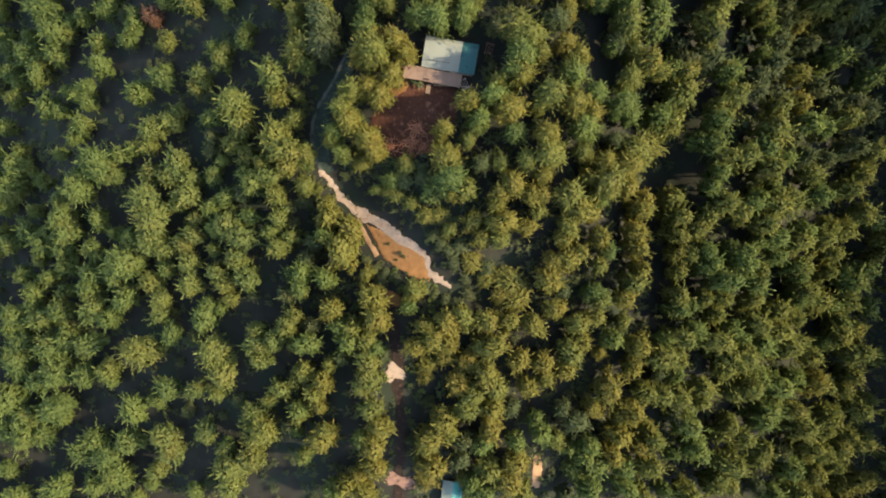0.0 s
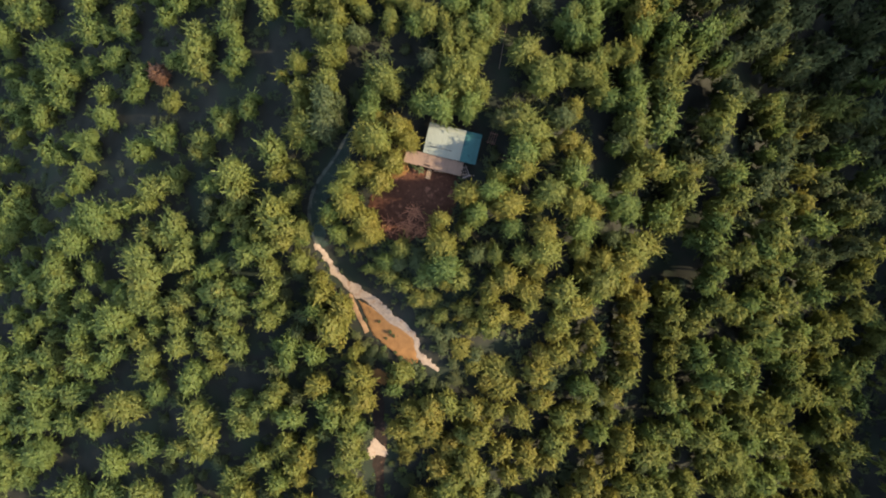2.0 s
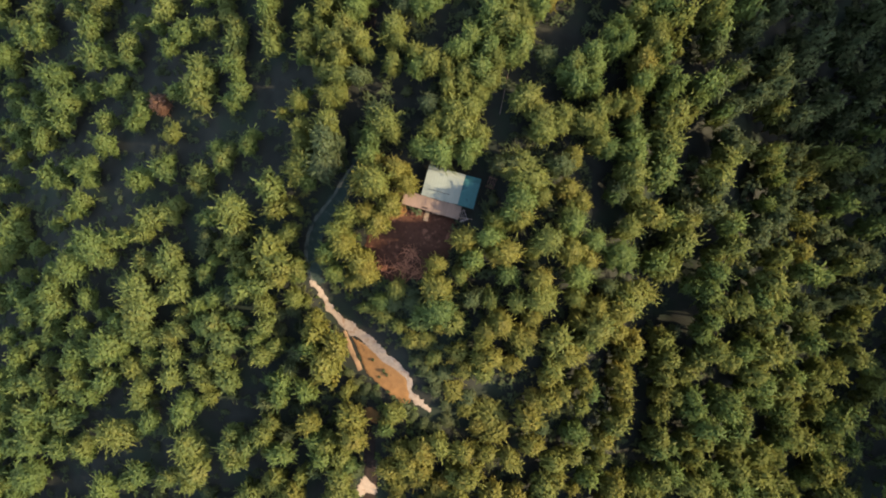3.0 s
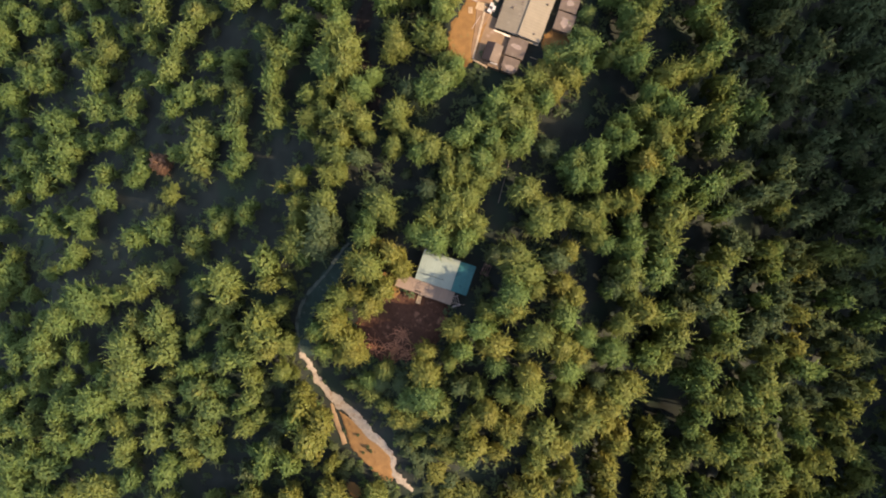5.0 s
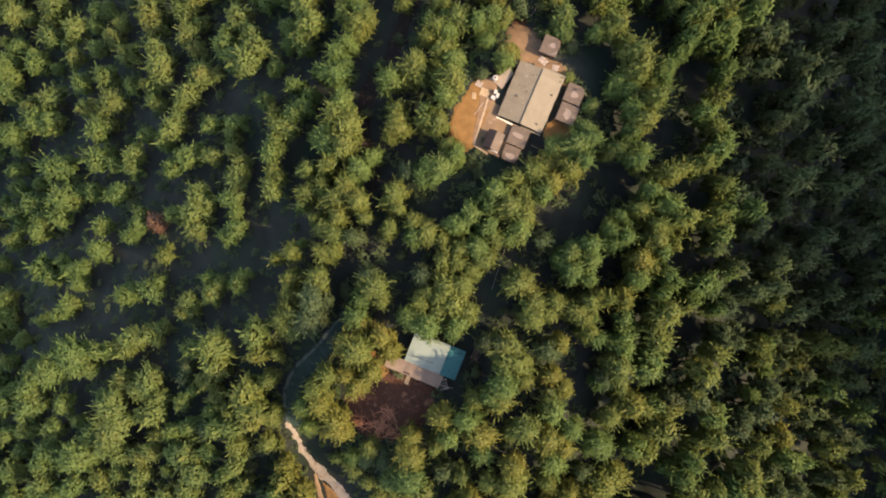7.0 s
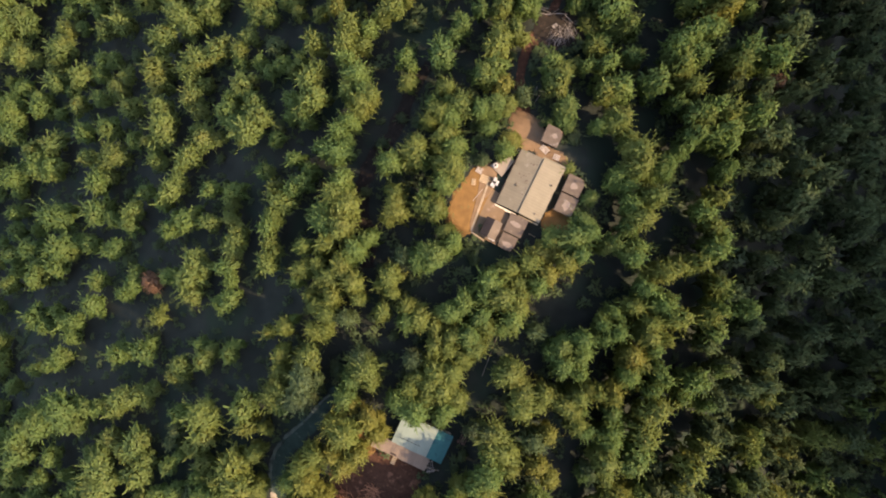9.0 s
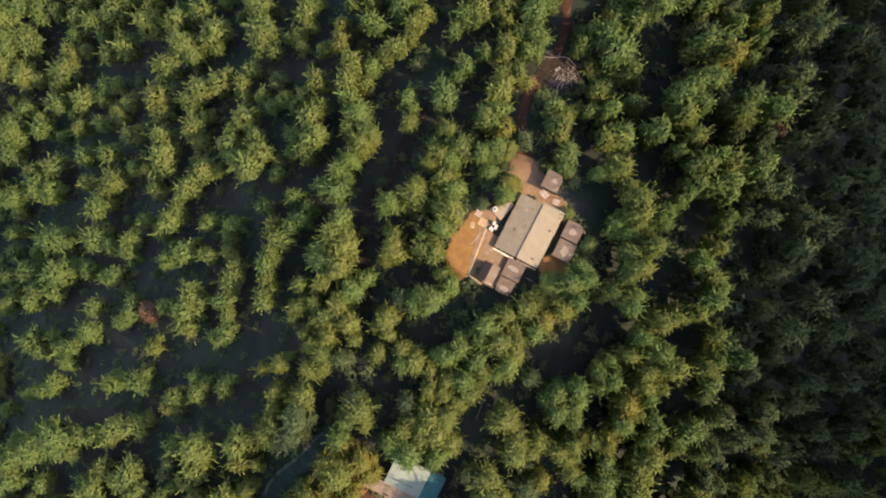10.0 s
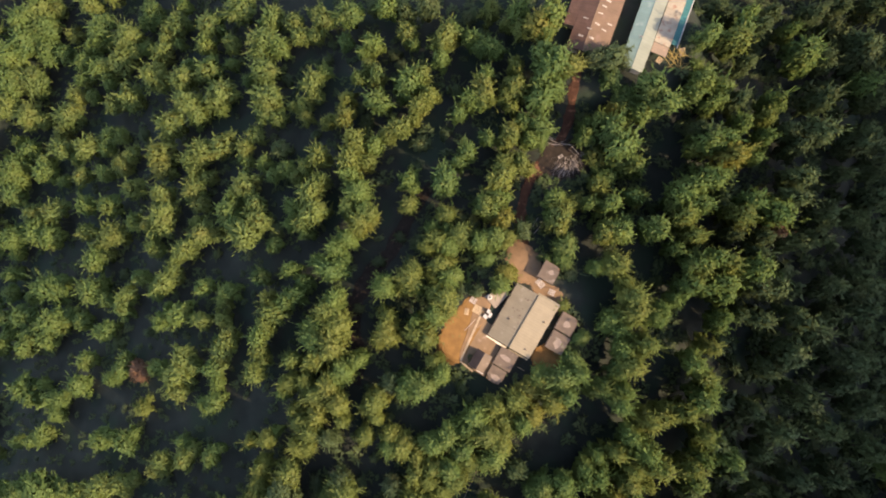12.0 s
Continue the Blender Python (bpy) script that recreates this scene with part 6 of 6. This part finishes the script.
stand("olive", [(11.5, 6.3, 2.5), (16.1, 44.6, 3.2), (21.6, 89.1, 2.1), (26.8, 91.9, 2.4), (28.1, 95.7, 2.6)], 0.8)
stand("olive", [(15.0, -6.1, 3.1), (0.7, 22.2, 3.8), (14.3, 46.9, 3.7), (15.0, 85.7, 2.1), (24.5, 95.7, 2.9), (10.9, 119.3, 2.1), (12.5, 107.9, 2.0)], 0.6)
stand("olive", [(-3.7, -22.8, 2.1), (15.3, 126.1, 3.0)], 0.42)
stand("olive", [(-3.3, -46.4, 2.8), (-3.2, -20.2, 2.6), (-12.1, 16.6, 1.5), (-0.8, 11.3, 2.2), (0.9, 7.4, 1.5), (-16.5, 22.6, 2.5), (12.5, 129.7, 2.7)], 0.3)
stand("yellow", [(105.0, -61.9, 3.6), (-18.0, -44.6, 2.5), (-16.9, -48.4, 3.1), (-14.8, -42.1, 3.0), (-2.8, -42.6, 3.3), (112.0, -58.7, 3.2), (115.5, -58.1, 3.9), (-26.0, -36.2, 3.3), (-15.1, -37.1, 3.3), (-13.8, -32.7, 3.0), (-2.2, -34.7, 3.6), (0.2, -31.6, 3.5), (8.4, -21.3, 3.2), (9.8, -28.9, 3.0), (9.8, -33.2, 3.3), (21.1, -22.4, 2.7), (25.3, -21.3, 2.7), (39.1, -32.3, 2.8), (39.3, -36.9, 3.2), (41.3, -30.3, 3.4), (45.5, -39.1, 2.6), (46.8, -35.3, 2.3), (95.3, -28.3, 3.7), (-68.4, -18.0, 5.7)])
stand("yellow", [(-64.9, -2.4, 3.1), (-46.7, -2.9, 2.7), (-45.8, -5.9, 2.1), (-5.4, -15.4, 2.6), (-3.1, -11.4, 2.3), (-2.0, -14.1, 3.1), (0.3, -10.7, 2.9), (1.5, -14.3, 2.6), (10.5, -14.8, 3.4), (20.2, -19.2, 2.9), (20.8, -1.6, 2.9), (33.9, -18.1, 1.8), (42.4, -15.7, 3.1), (-19.9, 3.6, 3.7), (-19.3, 7.6, 3.4), (10.4, 12.9, 2.2), (12.4, 10.1, 3.0), (13.4, 17.1, 2.7), (16.6, 8.6, 2.2), (16.9, 15.0, 2.5), (19.6, 18.3, 2.2), (19.6, 15.0, 2.5), (22.0, 1.8, 2.6), (23.7, 6.4, 2.3)])
stand("yellow", [(28.4, 18.6, 2.0), (30.2, 11.0, 2.0), (31.3, 6.4, 2.6), (38.9, 17.1, 2.9), (40.2, 8.5, 3.0), (40.9, 12.1, 3.0), (41.5, 4.4, 2.7), (43.6, 15.4, 2.7), (-15.2, 26.5, 3.0), (-13.6, 23.5, 2.5), (-11.7, 33.9, 2.7), (-10.5, 37.3, 2.9), (12.3, 30.3, 3.3), (25.4, 31.2, 2.9), (36.7, 20.1, 3.4), (38.1, 21.4, 3.4), (83.2, 38.6, 3.2), (1.1, 56.3, 2.6), (3.8, 56.8, 2.4), (27.2, 58.4, 2.4), (28.7, 59.8, 2.1), (30.4, 59.6, 2.1), (81.7, 55.9, 2.9), (82.5, 45.5, 2.9)])
stand("yellow", [(87.8, 59.1, 3.6), (-12.0, 71.1, 2.6), (-11.6, 68.2, 2.1), (12.7, 79.5, 2.6), (14.3, 76.7, 2.6), (16.3, 79.0, 2.4), (34.3, 61.4, 2.4), (35.5, 68.6, 2.7), (37.8, 78.7, 2.7), (37.9, 75.4, 2.7), (-84.7, 81.2, 3.9), (-80.2, 85.4, 2.3), (-9.0, 99.4, 2.6), (2.8, 99.1, 1.8), (20.9, 84.5, 2.3), (-2.2, 107.3, 2.6), (-0.8, 111.8, 2.4), (-77.6, 134.7, 3.8), (-1.5, 122.4, 2.1), (35.4, 136.5, 3.0), (-6.8, 148.1, 2.9)])
stand("yellow", [(13.2, 2.9, 2.8), (18.9, 81.8, 2.8), (12.0, 138.8, 1.9)], 0.8)
stand("yellow", [(3.7, -23.6, 3.5), (4.9, -18.9, 3.2), (11.8, -5.0, 2.3), (5.8, 9.6, 2.8), (7.6, 6.3, 2.5), (19.2, 86.5, 3.1)], 0.6)
stand("yellow", [(0.3, -17.8, 2.6), (8.4, -1.6, 2.0), (13.7, -2.7, 3.4), (14.3, 82.5, 2.8), (16.8, 84.5, 2.8)], 0.42)
stand("yellow", [(5.9, 1.8, 2.5)], 0.3)
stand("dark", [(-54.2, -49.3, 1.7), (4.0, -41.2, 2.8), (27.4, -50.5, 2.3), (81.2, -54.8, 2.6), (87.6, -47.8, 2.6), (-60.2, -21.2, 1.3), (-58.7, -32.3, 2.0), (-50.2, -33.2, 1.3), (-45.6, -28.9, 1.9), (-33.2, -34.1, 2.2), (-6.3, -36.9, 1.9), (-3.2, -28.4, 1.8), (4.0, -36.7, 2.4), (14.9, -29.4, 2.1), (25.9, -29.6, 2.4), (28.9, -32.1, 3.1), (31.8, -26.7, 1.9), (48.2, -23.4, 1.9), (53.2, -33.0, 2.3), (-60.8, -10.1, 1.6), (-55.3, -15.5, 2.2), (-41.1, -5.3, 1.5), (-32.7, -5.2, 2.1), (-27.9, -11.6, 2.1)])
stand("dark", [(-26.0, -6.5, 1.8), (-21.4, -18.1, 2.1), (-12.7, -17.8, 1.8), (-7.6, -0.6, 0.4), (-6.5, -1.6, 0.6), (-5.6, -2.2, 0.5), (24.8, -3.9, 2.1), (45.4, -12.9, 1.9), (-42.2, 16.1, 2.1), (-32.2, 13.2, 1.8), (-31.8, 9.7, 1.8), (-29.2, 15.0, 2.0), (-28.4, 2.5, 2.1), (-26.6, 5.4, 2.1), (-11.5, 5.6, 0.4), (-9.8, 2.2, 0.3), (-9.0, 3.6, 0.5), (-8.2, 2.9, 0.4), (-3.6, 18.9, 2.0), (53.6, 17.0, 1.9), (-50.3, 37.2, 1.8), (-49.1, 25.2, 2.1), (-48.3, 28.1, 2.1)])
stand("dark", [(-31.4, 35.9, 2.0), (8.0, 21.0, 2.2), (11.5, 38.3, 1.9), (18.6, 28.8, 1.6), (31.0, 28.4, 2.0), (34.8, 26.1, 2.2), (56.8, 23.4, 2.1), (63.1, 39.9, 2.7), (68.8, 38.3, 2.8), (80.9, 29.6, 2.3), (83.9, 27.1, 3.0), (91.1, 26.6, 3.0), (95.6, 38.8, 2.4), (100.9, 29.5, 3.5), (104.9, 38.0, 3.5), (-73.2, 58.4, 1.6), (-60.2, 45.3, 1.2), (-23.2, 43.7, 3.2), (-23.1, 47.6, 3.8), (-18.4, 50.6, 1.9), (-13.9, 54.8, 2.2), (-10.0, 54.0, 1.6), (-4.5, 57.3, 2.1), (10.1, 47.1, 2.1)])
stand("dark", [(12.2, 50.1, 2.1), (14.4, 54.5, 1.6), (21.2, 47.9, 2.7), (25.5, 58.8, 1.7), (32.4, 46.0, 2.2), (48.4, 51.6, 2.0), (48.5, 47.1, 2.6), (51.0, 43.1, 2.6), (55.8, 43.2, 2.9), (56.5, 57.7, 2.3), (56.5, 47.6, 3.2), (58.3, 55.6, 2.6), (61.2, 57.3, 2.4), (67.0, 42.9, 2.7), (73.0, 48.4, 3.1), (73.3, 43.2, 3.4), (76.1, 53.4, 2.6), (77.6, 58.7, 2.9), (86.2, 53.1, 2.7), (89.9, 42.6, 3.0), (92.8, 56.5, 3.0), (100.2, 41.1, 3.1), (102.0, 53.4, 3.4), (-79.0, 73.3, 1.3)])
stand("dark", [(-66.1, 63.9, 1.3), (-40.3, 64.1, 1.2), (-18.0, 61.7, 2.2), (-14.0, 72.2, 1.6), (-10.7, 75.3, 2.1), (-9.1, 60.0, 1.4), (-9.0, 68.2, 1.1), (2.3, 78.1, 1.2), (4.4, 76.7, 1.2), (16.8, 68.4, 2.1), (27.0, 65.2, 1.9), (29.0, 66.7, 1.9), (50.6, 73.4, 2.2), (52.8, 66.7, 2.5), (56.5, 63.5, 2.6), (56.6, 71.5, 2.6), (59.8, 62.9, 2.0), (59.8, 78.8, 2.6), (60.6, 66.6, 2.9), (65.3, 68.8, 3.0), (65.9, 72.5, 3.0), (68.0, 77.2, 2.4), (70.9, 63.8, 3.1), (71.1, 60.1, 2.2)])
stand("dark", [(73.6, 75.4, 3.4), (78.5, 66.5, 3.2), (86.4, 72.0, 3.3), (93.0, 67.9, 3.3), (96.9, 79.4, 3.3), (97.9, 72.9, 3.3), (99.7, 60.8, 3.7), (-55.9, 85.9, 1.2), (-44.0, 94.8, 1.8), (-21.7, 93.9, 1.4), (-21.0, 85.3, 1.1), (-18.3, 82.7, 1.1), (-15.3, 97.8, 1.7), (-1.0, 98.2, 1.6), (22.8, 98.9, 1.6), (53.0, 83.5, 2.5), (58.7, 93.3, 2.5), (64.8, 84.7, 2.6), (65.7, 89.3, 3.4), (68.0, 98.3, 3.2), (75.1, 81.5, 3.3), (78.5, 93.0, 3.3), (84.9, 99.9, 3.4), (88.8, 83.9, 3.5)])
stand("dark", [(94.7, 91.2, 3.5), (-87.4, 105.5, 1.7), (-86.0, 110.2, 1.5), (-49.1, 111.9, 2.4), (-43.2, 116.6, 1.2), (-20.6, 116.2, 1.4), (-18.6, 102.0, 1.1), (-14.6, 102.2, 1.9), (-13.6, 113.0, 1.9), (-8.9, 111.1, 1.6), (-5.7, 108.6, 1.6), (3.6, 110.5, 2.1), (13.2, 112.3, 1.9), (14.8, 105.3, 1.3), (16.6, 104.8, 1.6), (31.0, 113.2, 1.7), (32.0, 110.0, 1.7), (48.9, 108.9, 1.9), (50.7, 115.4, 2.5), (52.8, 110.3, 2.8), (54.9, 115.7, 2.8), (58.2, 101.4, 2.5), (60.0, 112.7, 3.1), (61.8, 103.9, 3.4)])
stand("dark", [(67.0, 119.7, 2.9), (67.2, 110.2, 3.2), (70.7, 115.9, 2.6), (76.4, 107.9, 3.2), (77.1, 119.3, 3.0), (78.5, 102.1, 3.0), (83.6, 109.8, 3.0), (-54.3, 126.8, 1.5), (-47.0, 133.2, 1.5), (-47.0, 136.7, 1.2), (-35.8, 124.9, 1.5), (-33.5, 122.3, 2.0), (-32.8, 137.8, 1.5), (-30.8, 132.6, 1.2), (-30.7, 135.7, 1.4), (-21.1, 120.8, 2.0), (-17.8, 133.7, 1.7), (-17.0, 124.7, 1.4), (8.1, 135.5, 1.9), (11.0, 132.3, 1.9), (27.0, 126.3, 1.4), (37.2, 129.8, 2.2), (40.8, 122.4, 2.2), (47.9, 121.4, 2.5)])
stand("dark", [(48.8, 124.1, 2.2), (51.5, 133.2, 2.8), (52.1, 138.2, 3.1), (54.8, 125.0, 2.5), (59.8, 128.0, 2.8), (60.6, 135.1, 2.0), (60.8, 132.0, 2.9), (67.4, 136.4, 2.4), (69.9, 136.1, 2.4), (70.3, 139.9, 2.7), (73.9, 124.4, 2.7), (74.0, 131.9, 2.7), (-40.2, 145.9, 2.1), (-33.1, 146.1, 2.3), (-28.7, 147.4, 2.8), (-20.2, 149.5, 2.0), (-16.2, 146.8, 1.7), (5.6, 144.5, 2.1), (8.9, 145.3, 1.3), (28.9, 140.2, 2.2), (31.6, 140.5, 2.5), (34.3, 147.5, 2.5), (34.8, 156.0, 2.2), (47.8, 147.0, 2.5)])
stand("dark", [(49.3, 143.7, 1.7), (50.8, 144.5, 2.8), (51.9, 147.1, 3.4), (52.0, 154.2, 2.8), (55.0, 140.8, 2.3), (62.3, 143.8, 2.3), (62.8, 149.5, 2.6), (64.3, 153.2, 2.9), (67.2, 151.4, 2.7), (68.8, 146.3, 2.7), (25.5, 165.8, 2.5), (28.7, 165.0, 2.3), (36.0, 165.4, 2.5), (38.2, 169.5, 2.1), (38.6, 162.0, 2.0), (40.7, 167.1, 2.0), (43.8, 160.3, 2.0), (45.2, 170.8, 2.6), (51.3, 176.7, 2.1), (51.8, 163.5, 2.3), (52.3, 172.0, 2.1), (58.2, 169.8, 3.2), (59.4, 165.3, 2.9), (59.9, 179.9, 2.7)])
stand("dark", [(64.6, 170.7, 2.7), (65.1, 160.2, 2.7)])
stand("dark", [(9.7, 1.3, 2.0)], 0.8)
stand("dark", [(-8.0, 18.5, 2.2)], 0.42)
stand("brown", [(-64.6, 56.3, 2.5), (-63.6, 55.3, 1.8), (50.8, 127.2, 2.0)])


close_rims()
plant("green", 14.6, 40.2, 2.8, 1.25)
plant("dark", 9.8, 40.6, 1.3)
plant("dark", 9.2, 37.4, 1.2)
# the dark shrubs here are added to darken gaps beside the bank
for kind, x, y, r, low in (("olive", -28.4, 17.6, 2.5, 0.8), ("green", -28.6, 22.6, 2.3, 0.7), ("olive", -9.6, 15.6, 2.1, 0.45), ("green", -10.2, 18.2, 2.0, 0.6), ("olive", -3.6, 10.9, 2.0, 0.4), ("olive", 1.6, 8.4, 1.8, 0.7),
                          ("green", 0.9, 17.6, 3.2, 0.9), ("olive", -5.6, -3.8, 2.2, 1.1), ("green", -13.8, 16.6, 1.7, 0.5), ("olive", -6.4, 13.6, 1.8, 0.5), ("dark", -2.0, 7.0, 1.4, 0.5), ("dark", 2.4, 1.4, 1.5, 0.5), ("dark", 4.6, -1.8, 1.3, 0.6),
                          ("dark", -0.6, 5.2, 1.5, 1), ("dark", 1.4, 4.0, 1.6, 1), ("dark", 3.4, 5.4, 1.6, 1), ("dark", 0.4, -6.2, 1.5, 1), ("dark", 2.8, -6.8, 1.6, 1), ("dark", 5.2, -5.2, 1.5, 1), ("dark", -1.8, -5.0, 1.3, 1),
                          ("dark", -14.6, 0.2, 1.3, 1), ("dark", -12.4, -0.8, 1.4, 1), ("dark", -10.0, -1.8, 1.3, 1), ("dark", -16.4, 2.2, 1.2, 1), ("dark", -13.0, -2.8, 1.6, 1)):
    plant(kind, x, y, r, low)
for kind, x, y, r, low in (("olive", 0.2, 108.0, 2.4, 0.8), ("yellow", 3.2, 101.8, 2.0, 0.5), ("green", -1.4, 103.4, 2.0, 0.5), ("olive", 15.4, 99.6, 1.3, 0.4), ("green", 7.6, 118.4, 2.4, 0.9), ("green", 8.9, 134.6, 2.3, 0.7),
                          ("green", 13.6, 37.4, 2.6, 1.25), ("olive", 0.4, 122.4, 1.8, 0.6), ("green", 1.0, 128.6, 2.0, 0.7)):
    plant(kind, x, y, r, low)
plant("green", 6.4, -49.2, 2.3, 0.8)
plant("olive", 4.6, -46.6, 1.8, 0.6)
plant("dark", 9.2, 147.0, 3.3, 0.85)
plant("green", 9.8, 143.6, 2.4, 0.7)
plant("green", 24.0, 156.0, 2.5, 0.95)
for kind, x, y, r, low in (("olive", 22.9, 124.5, 1.9, 1.1), ("green", 20.3, 129.7, 2.5, 1.0), ("green", 30.9, 128.9, 2.6, 1.25), ("olive", 31.4, 122.6, 2.6, 1.25), ("green", 27.4, 118.7, 2.5, 1.2), ("green", 33.6, 125.8, 2.3, 1.2), ("olive", 34.4, 120.2, 2.4, 1.2)):
    plant(kind, x, y, r, low)
plant("olive", 11.0, 36.2, 2.3, 1.1)


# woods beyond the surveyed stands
QUADS = (((-118, 72), (113, 68), (127, -66), (-113, -59)), ((-147, 128), (66, 189), (113, 81), (-92, 11)))


def inside(x, y, quad, margin=2.0):
    for (ax, ay), (bx, by) in zip(quad, quad[1:] + quad[:1]):
        d = math.hypot(bx - ax, by - ay)
        if ((bx - ax) * (y - ay) - (by - ay) * (x - ax)) / d > -margin:
            return False
    return True


near_cells = {}
for x, y, r in placed:
    near_cells.setdefault((int(x // 8), int(y // 8)), []).append((x, y, r))
for _ in range(16000):
    x, y = picker.uniform(-150, 172), picker.uniform(-82, 196)
    if any(inside(x, y, q) for q in QUADS) or (-6 < x < 26 and 140 < y < 172):
        continue
    r = picker.uniform(2.1, 3.7)
    cx, cy = int(x // 8), int(y // 8)
    if any((x - a) ** 2 + (y - b) ** 2 < (0.92 * (r + c)) ** 2 for i in (-1, 0, 1) for j in (-1, 0, 1) for a, b, c in near_cells.get((cx + i, cy + j), ())):
        continue
    near_cells.setdefault((cx, cy), []).append((x, y, r))
    plant(picker.choice(("olive", "olive", "green", "green", "dark")), x, y, r, rough=True)


CLEAR = ((8.5, 94.5, 8.8, 9.6), (10.6, 104.7, 2.2, 2.2), (1.5, 40, 6.5, 4.6), (8, 155, 14, 10), (2, -50, 4, 5))
for _ in range(30000):
    x, y = picker.uniform(-135, 120), picker.uniform(-60, 200)
    if any(abs(x - a) < c and abs(y - b) < d for a, b, c, d in CLEAR) or (x < 55 and picker.random() < (0.72 if x < -30 else 0.4 if x < 10 else 0.1)):
        continue
    # valley fill uses the dark leaves, whose colour carries the hill's shade
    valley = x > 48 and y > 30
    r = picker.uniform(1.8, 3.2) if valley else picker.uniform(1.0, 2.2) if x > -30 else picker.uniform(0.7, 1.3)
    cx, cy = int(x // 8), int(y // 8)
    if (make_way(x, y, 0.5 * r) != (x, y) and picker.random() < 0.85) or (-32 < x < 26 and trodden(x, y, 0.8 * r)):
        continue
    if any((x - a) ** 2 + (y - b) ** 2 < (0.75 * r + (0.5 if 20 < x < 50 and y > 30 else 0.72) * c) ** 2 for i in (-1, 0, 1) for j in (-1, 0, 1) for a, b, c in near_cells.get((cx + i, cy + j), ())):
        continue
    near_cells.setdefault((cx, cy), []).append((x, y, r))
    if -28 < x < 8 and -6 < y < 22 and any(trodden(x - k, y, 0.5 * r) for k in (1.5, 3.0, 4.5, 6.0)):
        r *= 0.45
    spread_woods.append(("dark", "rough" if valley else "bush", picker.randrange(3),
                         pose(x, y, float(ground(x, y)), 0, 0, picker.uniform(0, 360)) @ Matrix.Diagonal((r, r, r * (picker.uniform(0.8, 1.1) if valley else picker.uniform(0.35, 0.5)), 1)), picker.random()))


# weeds and low scrub round the tracks and yards
for cx, cy, rx, ry, n in ((-11, 6, 19, 17, 420), (-22, 33, 8, 14, 160), (-5, 30, 12, 10, 120), (2, 104, 12, 10, 260), (7, 126, 11, 10, 240), (-10, -22, 8, 22, 220), (-4, 88, 6, 10, 120), (16, 90, 5, 8, 70)):
    for _ in range(n):
        x, y, r = cx + picker.uniform(-rx, rx), cy + picker.uniform(-ry, ry), picker.uniform(0.35, 0.95)
        if trodden(x, y, 0.5 * r) or (-28 < x < 8 and -6 < y < 22 and r > 0.5 and any(trodden(x - k, y, 0.3) for k in (0.9, 1.8))) or any(abs(x - a) < c and abs(y - b) < d for a, b, c, d in CLEAR):
            continue
        spread_woods.append((picker.choice(("dark", "dark", "green")), "bush", picker.randrange(3),
                             pose(x, y, float(ground(x, y)), 0, 0, picker.uniform(0, 360)) @ Matrix.Diagonal((r, r, r * picker.uniform(0.4, 0.7), 1)), picker.random()))


# distant woods all round, out of the flight's sight
for _ in range(16000):
    x, y = picker.uniform(-320, 400), picker.uniform(-270, 380)
    if -152 < x < 174 and -84 < y < 198:
        continue
    r = picker.uniform(6.5, 9.0)
    cx, cy = int(x // 13), int(y // 13)
    cells = near_cells.setdefault(("far", cx, cy), [])
    if cells:
        continue
    cells.append((x, y, r))
    spread_woods.append((picker.choice(("green", "olive", "dark")), "far", picker.randrange(3),
                         pose(x, y, float(ground(x, y)) - 2, 0, 0, picker.uniform(0, 360)) @ Matrix.Diagonal((r, r, r * 0.7, 1)), picker.random()))


def woodland(trees):
    """All the trees and bushes off the near stretch, joined."""
    kinds = list(LEAVES)
    NONE = [(np.zeros((0, 3)), np.zeros((0, 3), int))] * 3
    vs, fs, mats, tints, at = [], [], [], [], 0
    for kind, sort, n, m, tint in trees:
        m = np.array(m)
        for (v, f), k in ((({"full": CROWNS, "small": SMALL, "middle": MIDDLE, "rough": ROUGH, "bush": BUSHES, "far": FAR}[sort])[n], kinds.index(kind)), (({"full": BOLES, "bush": NONE, "far": NONE}.get(sort, STEMS))[n % 3], len(kinds))):
            vs.append(v @ m[:3, :3].T + m[:3, 3])
            fs.append(f + at)
            mats.append(np.full(len(f), k))
            tints.append(np.full(len(v), tint))
            at += len(v)
    v, f = np.concatenate(vs), np.concatenate(fs)
    data = bpy.data.meshes.new("woodland")
    data.vertices.add(len(v)), data.loops.add(f.size), data.polygons.add(len(f))
    data.vertices.foreach_set("co", v.astype(np.float32).ravel())
    data.loops.foreach_set("vertex_index", f.astype(np.int32).ravel())
    data.polygons.foreach_set("loop_start", np.arange(0, f.size, 3, dtype=np.int32))
    data.polygons.foreach_set("material_index", np.concatenate(mats).astype(np.int32))
    data.attributes.new("tint", "FLOAT", "POINT").data.foreach_set("value", np.concatenate(tints).astype(np.float32))
    for kind in kinds:
        data.materials.append(LEAVES[kind])
    data.materials.append(bark)
    data.update(calc_edges=True)
    return tagged(new("woodland", data), "dense mixed green and olive broadleaf woodland on slopes", "forest", kind="stuff")


woodland(spread_woods)
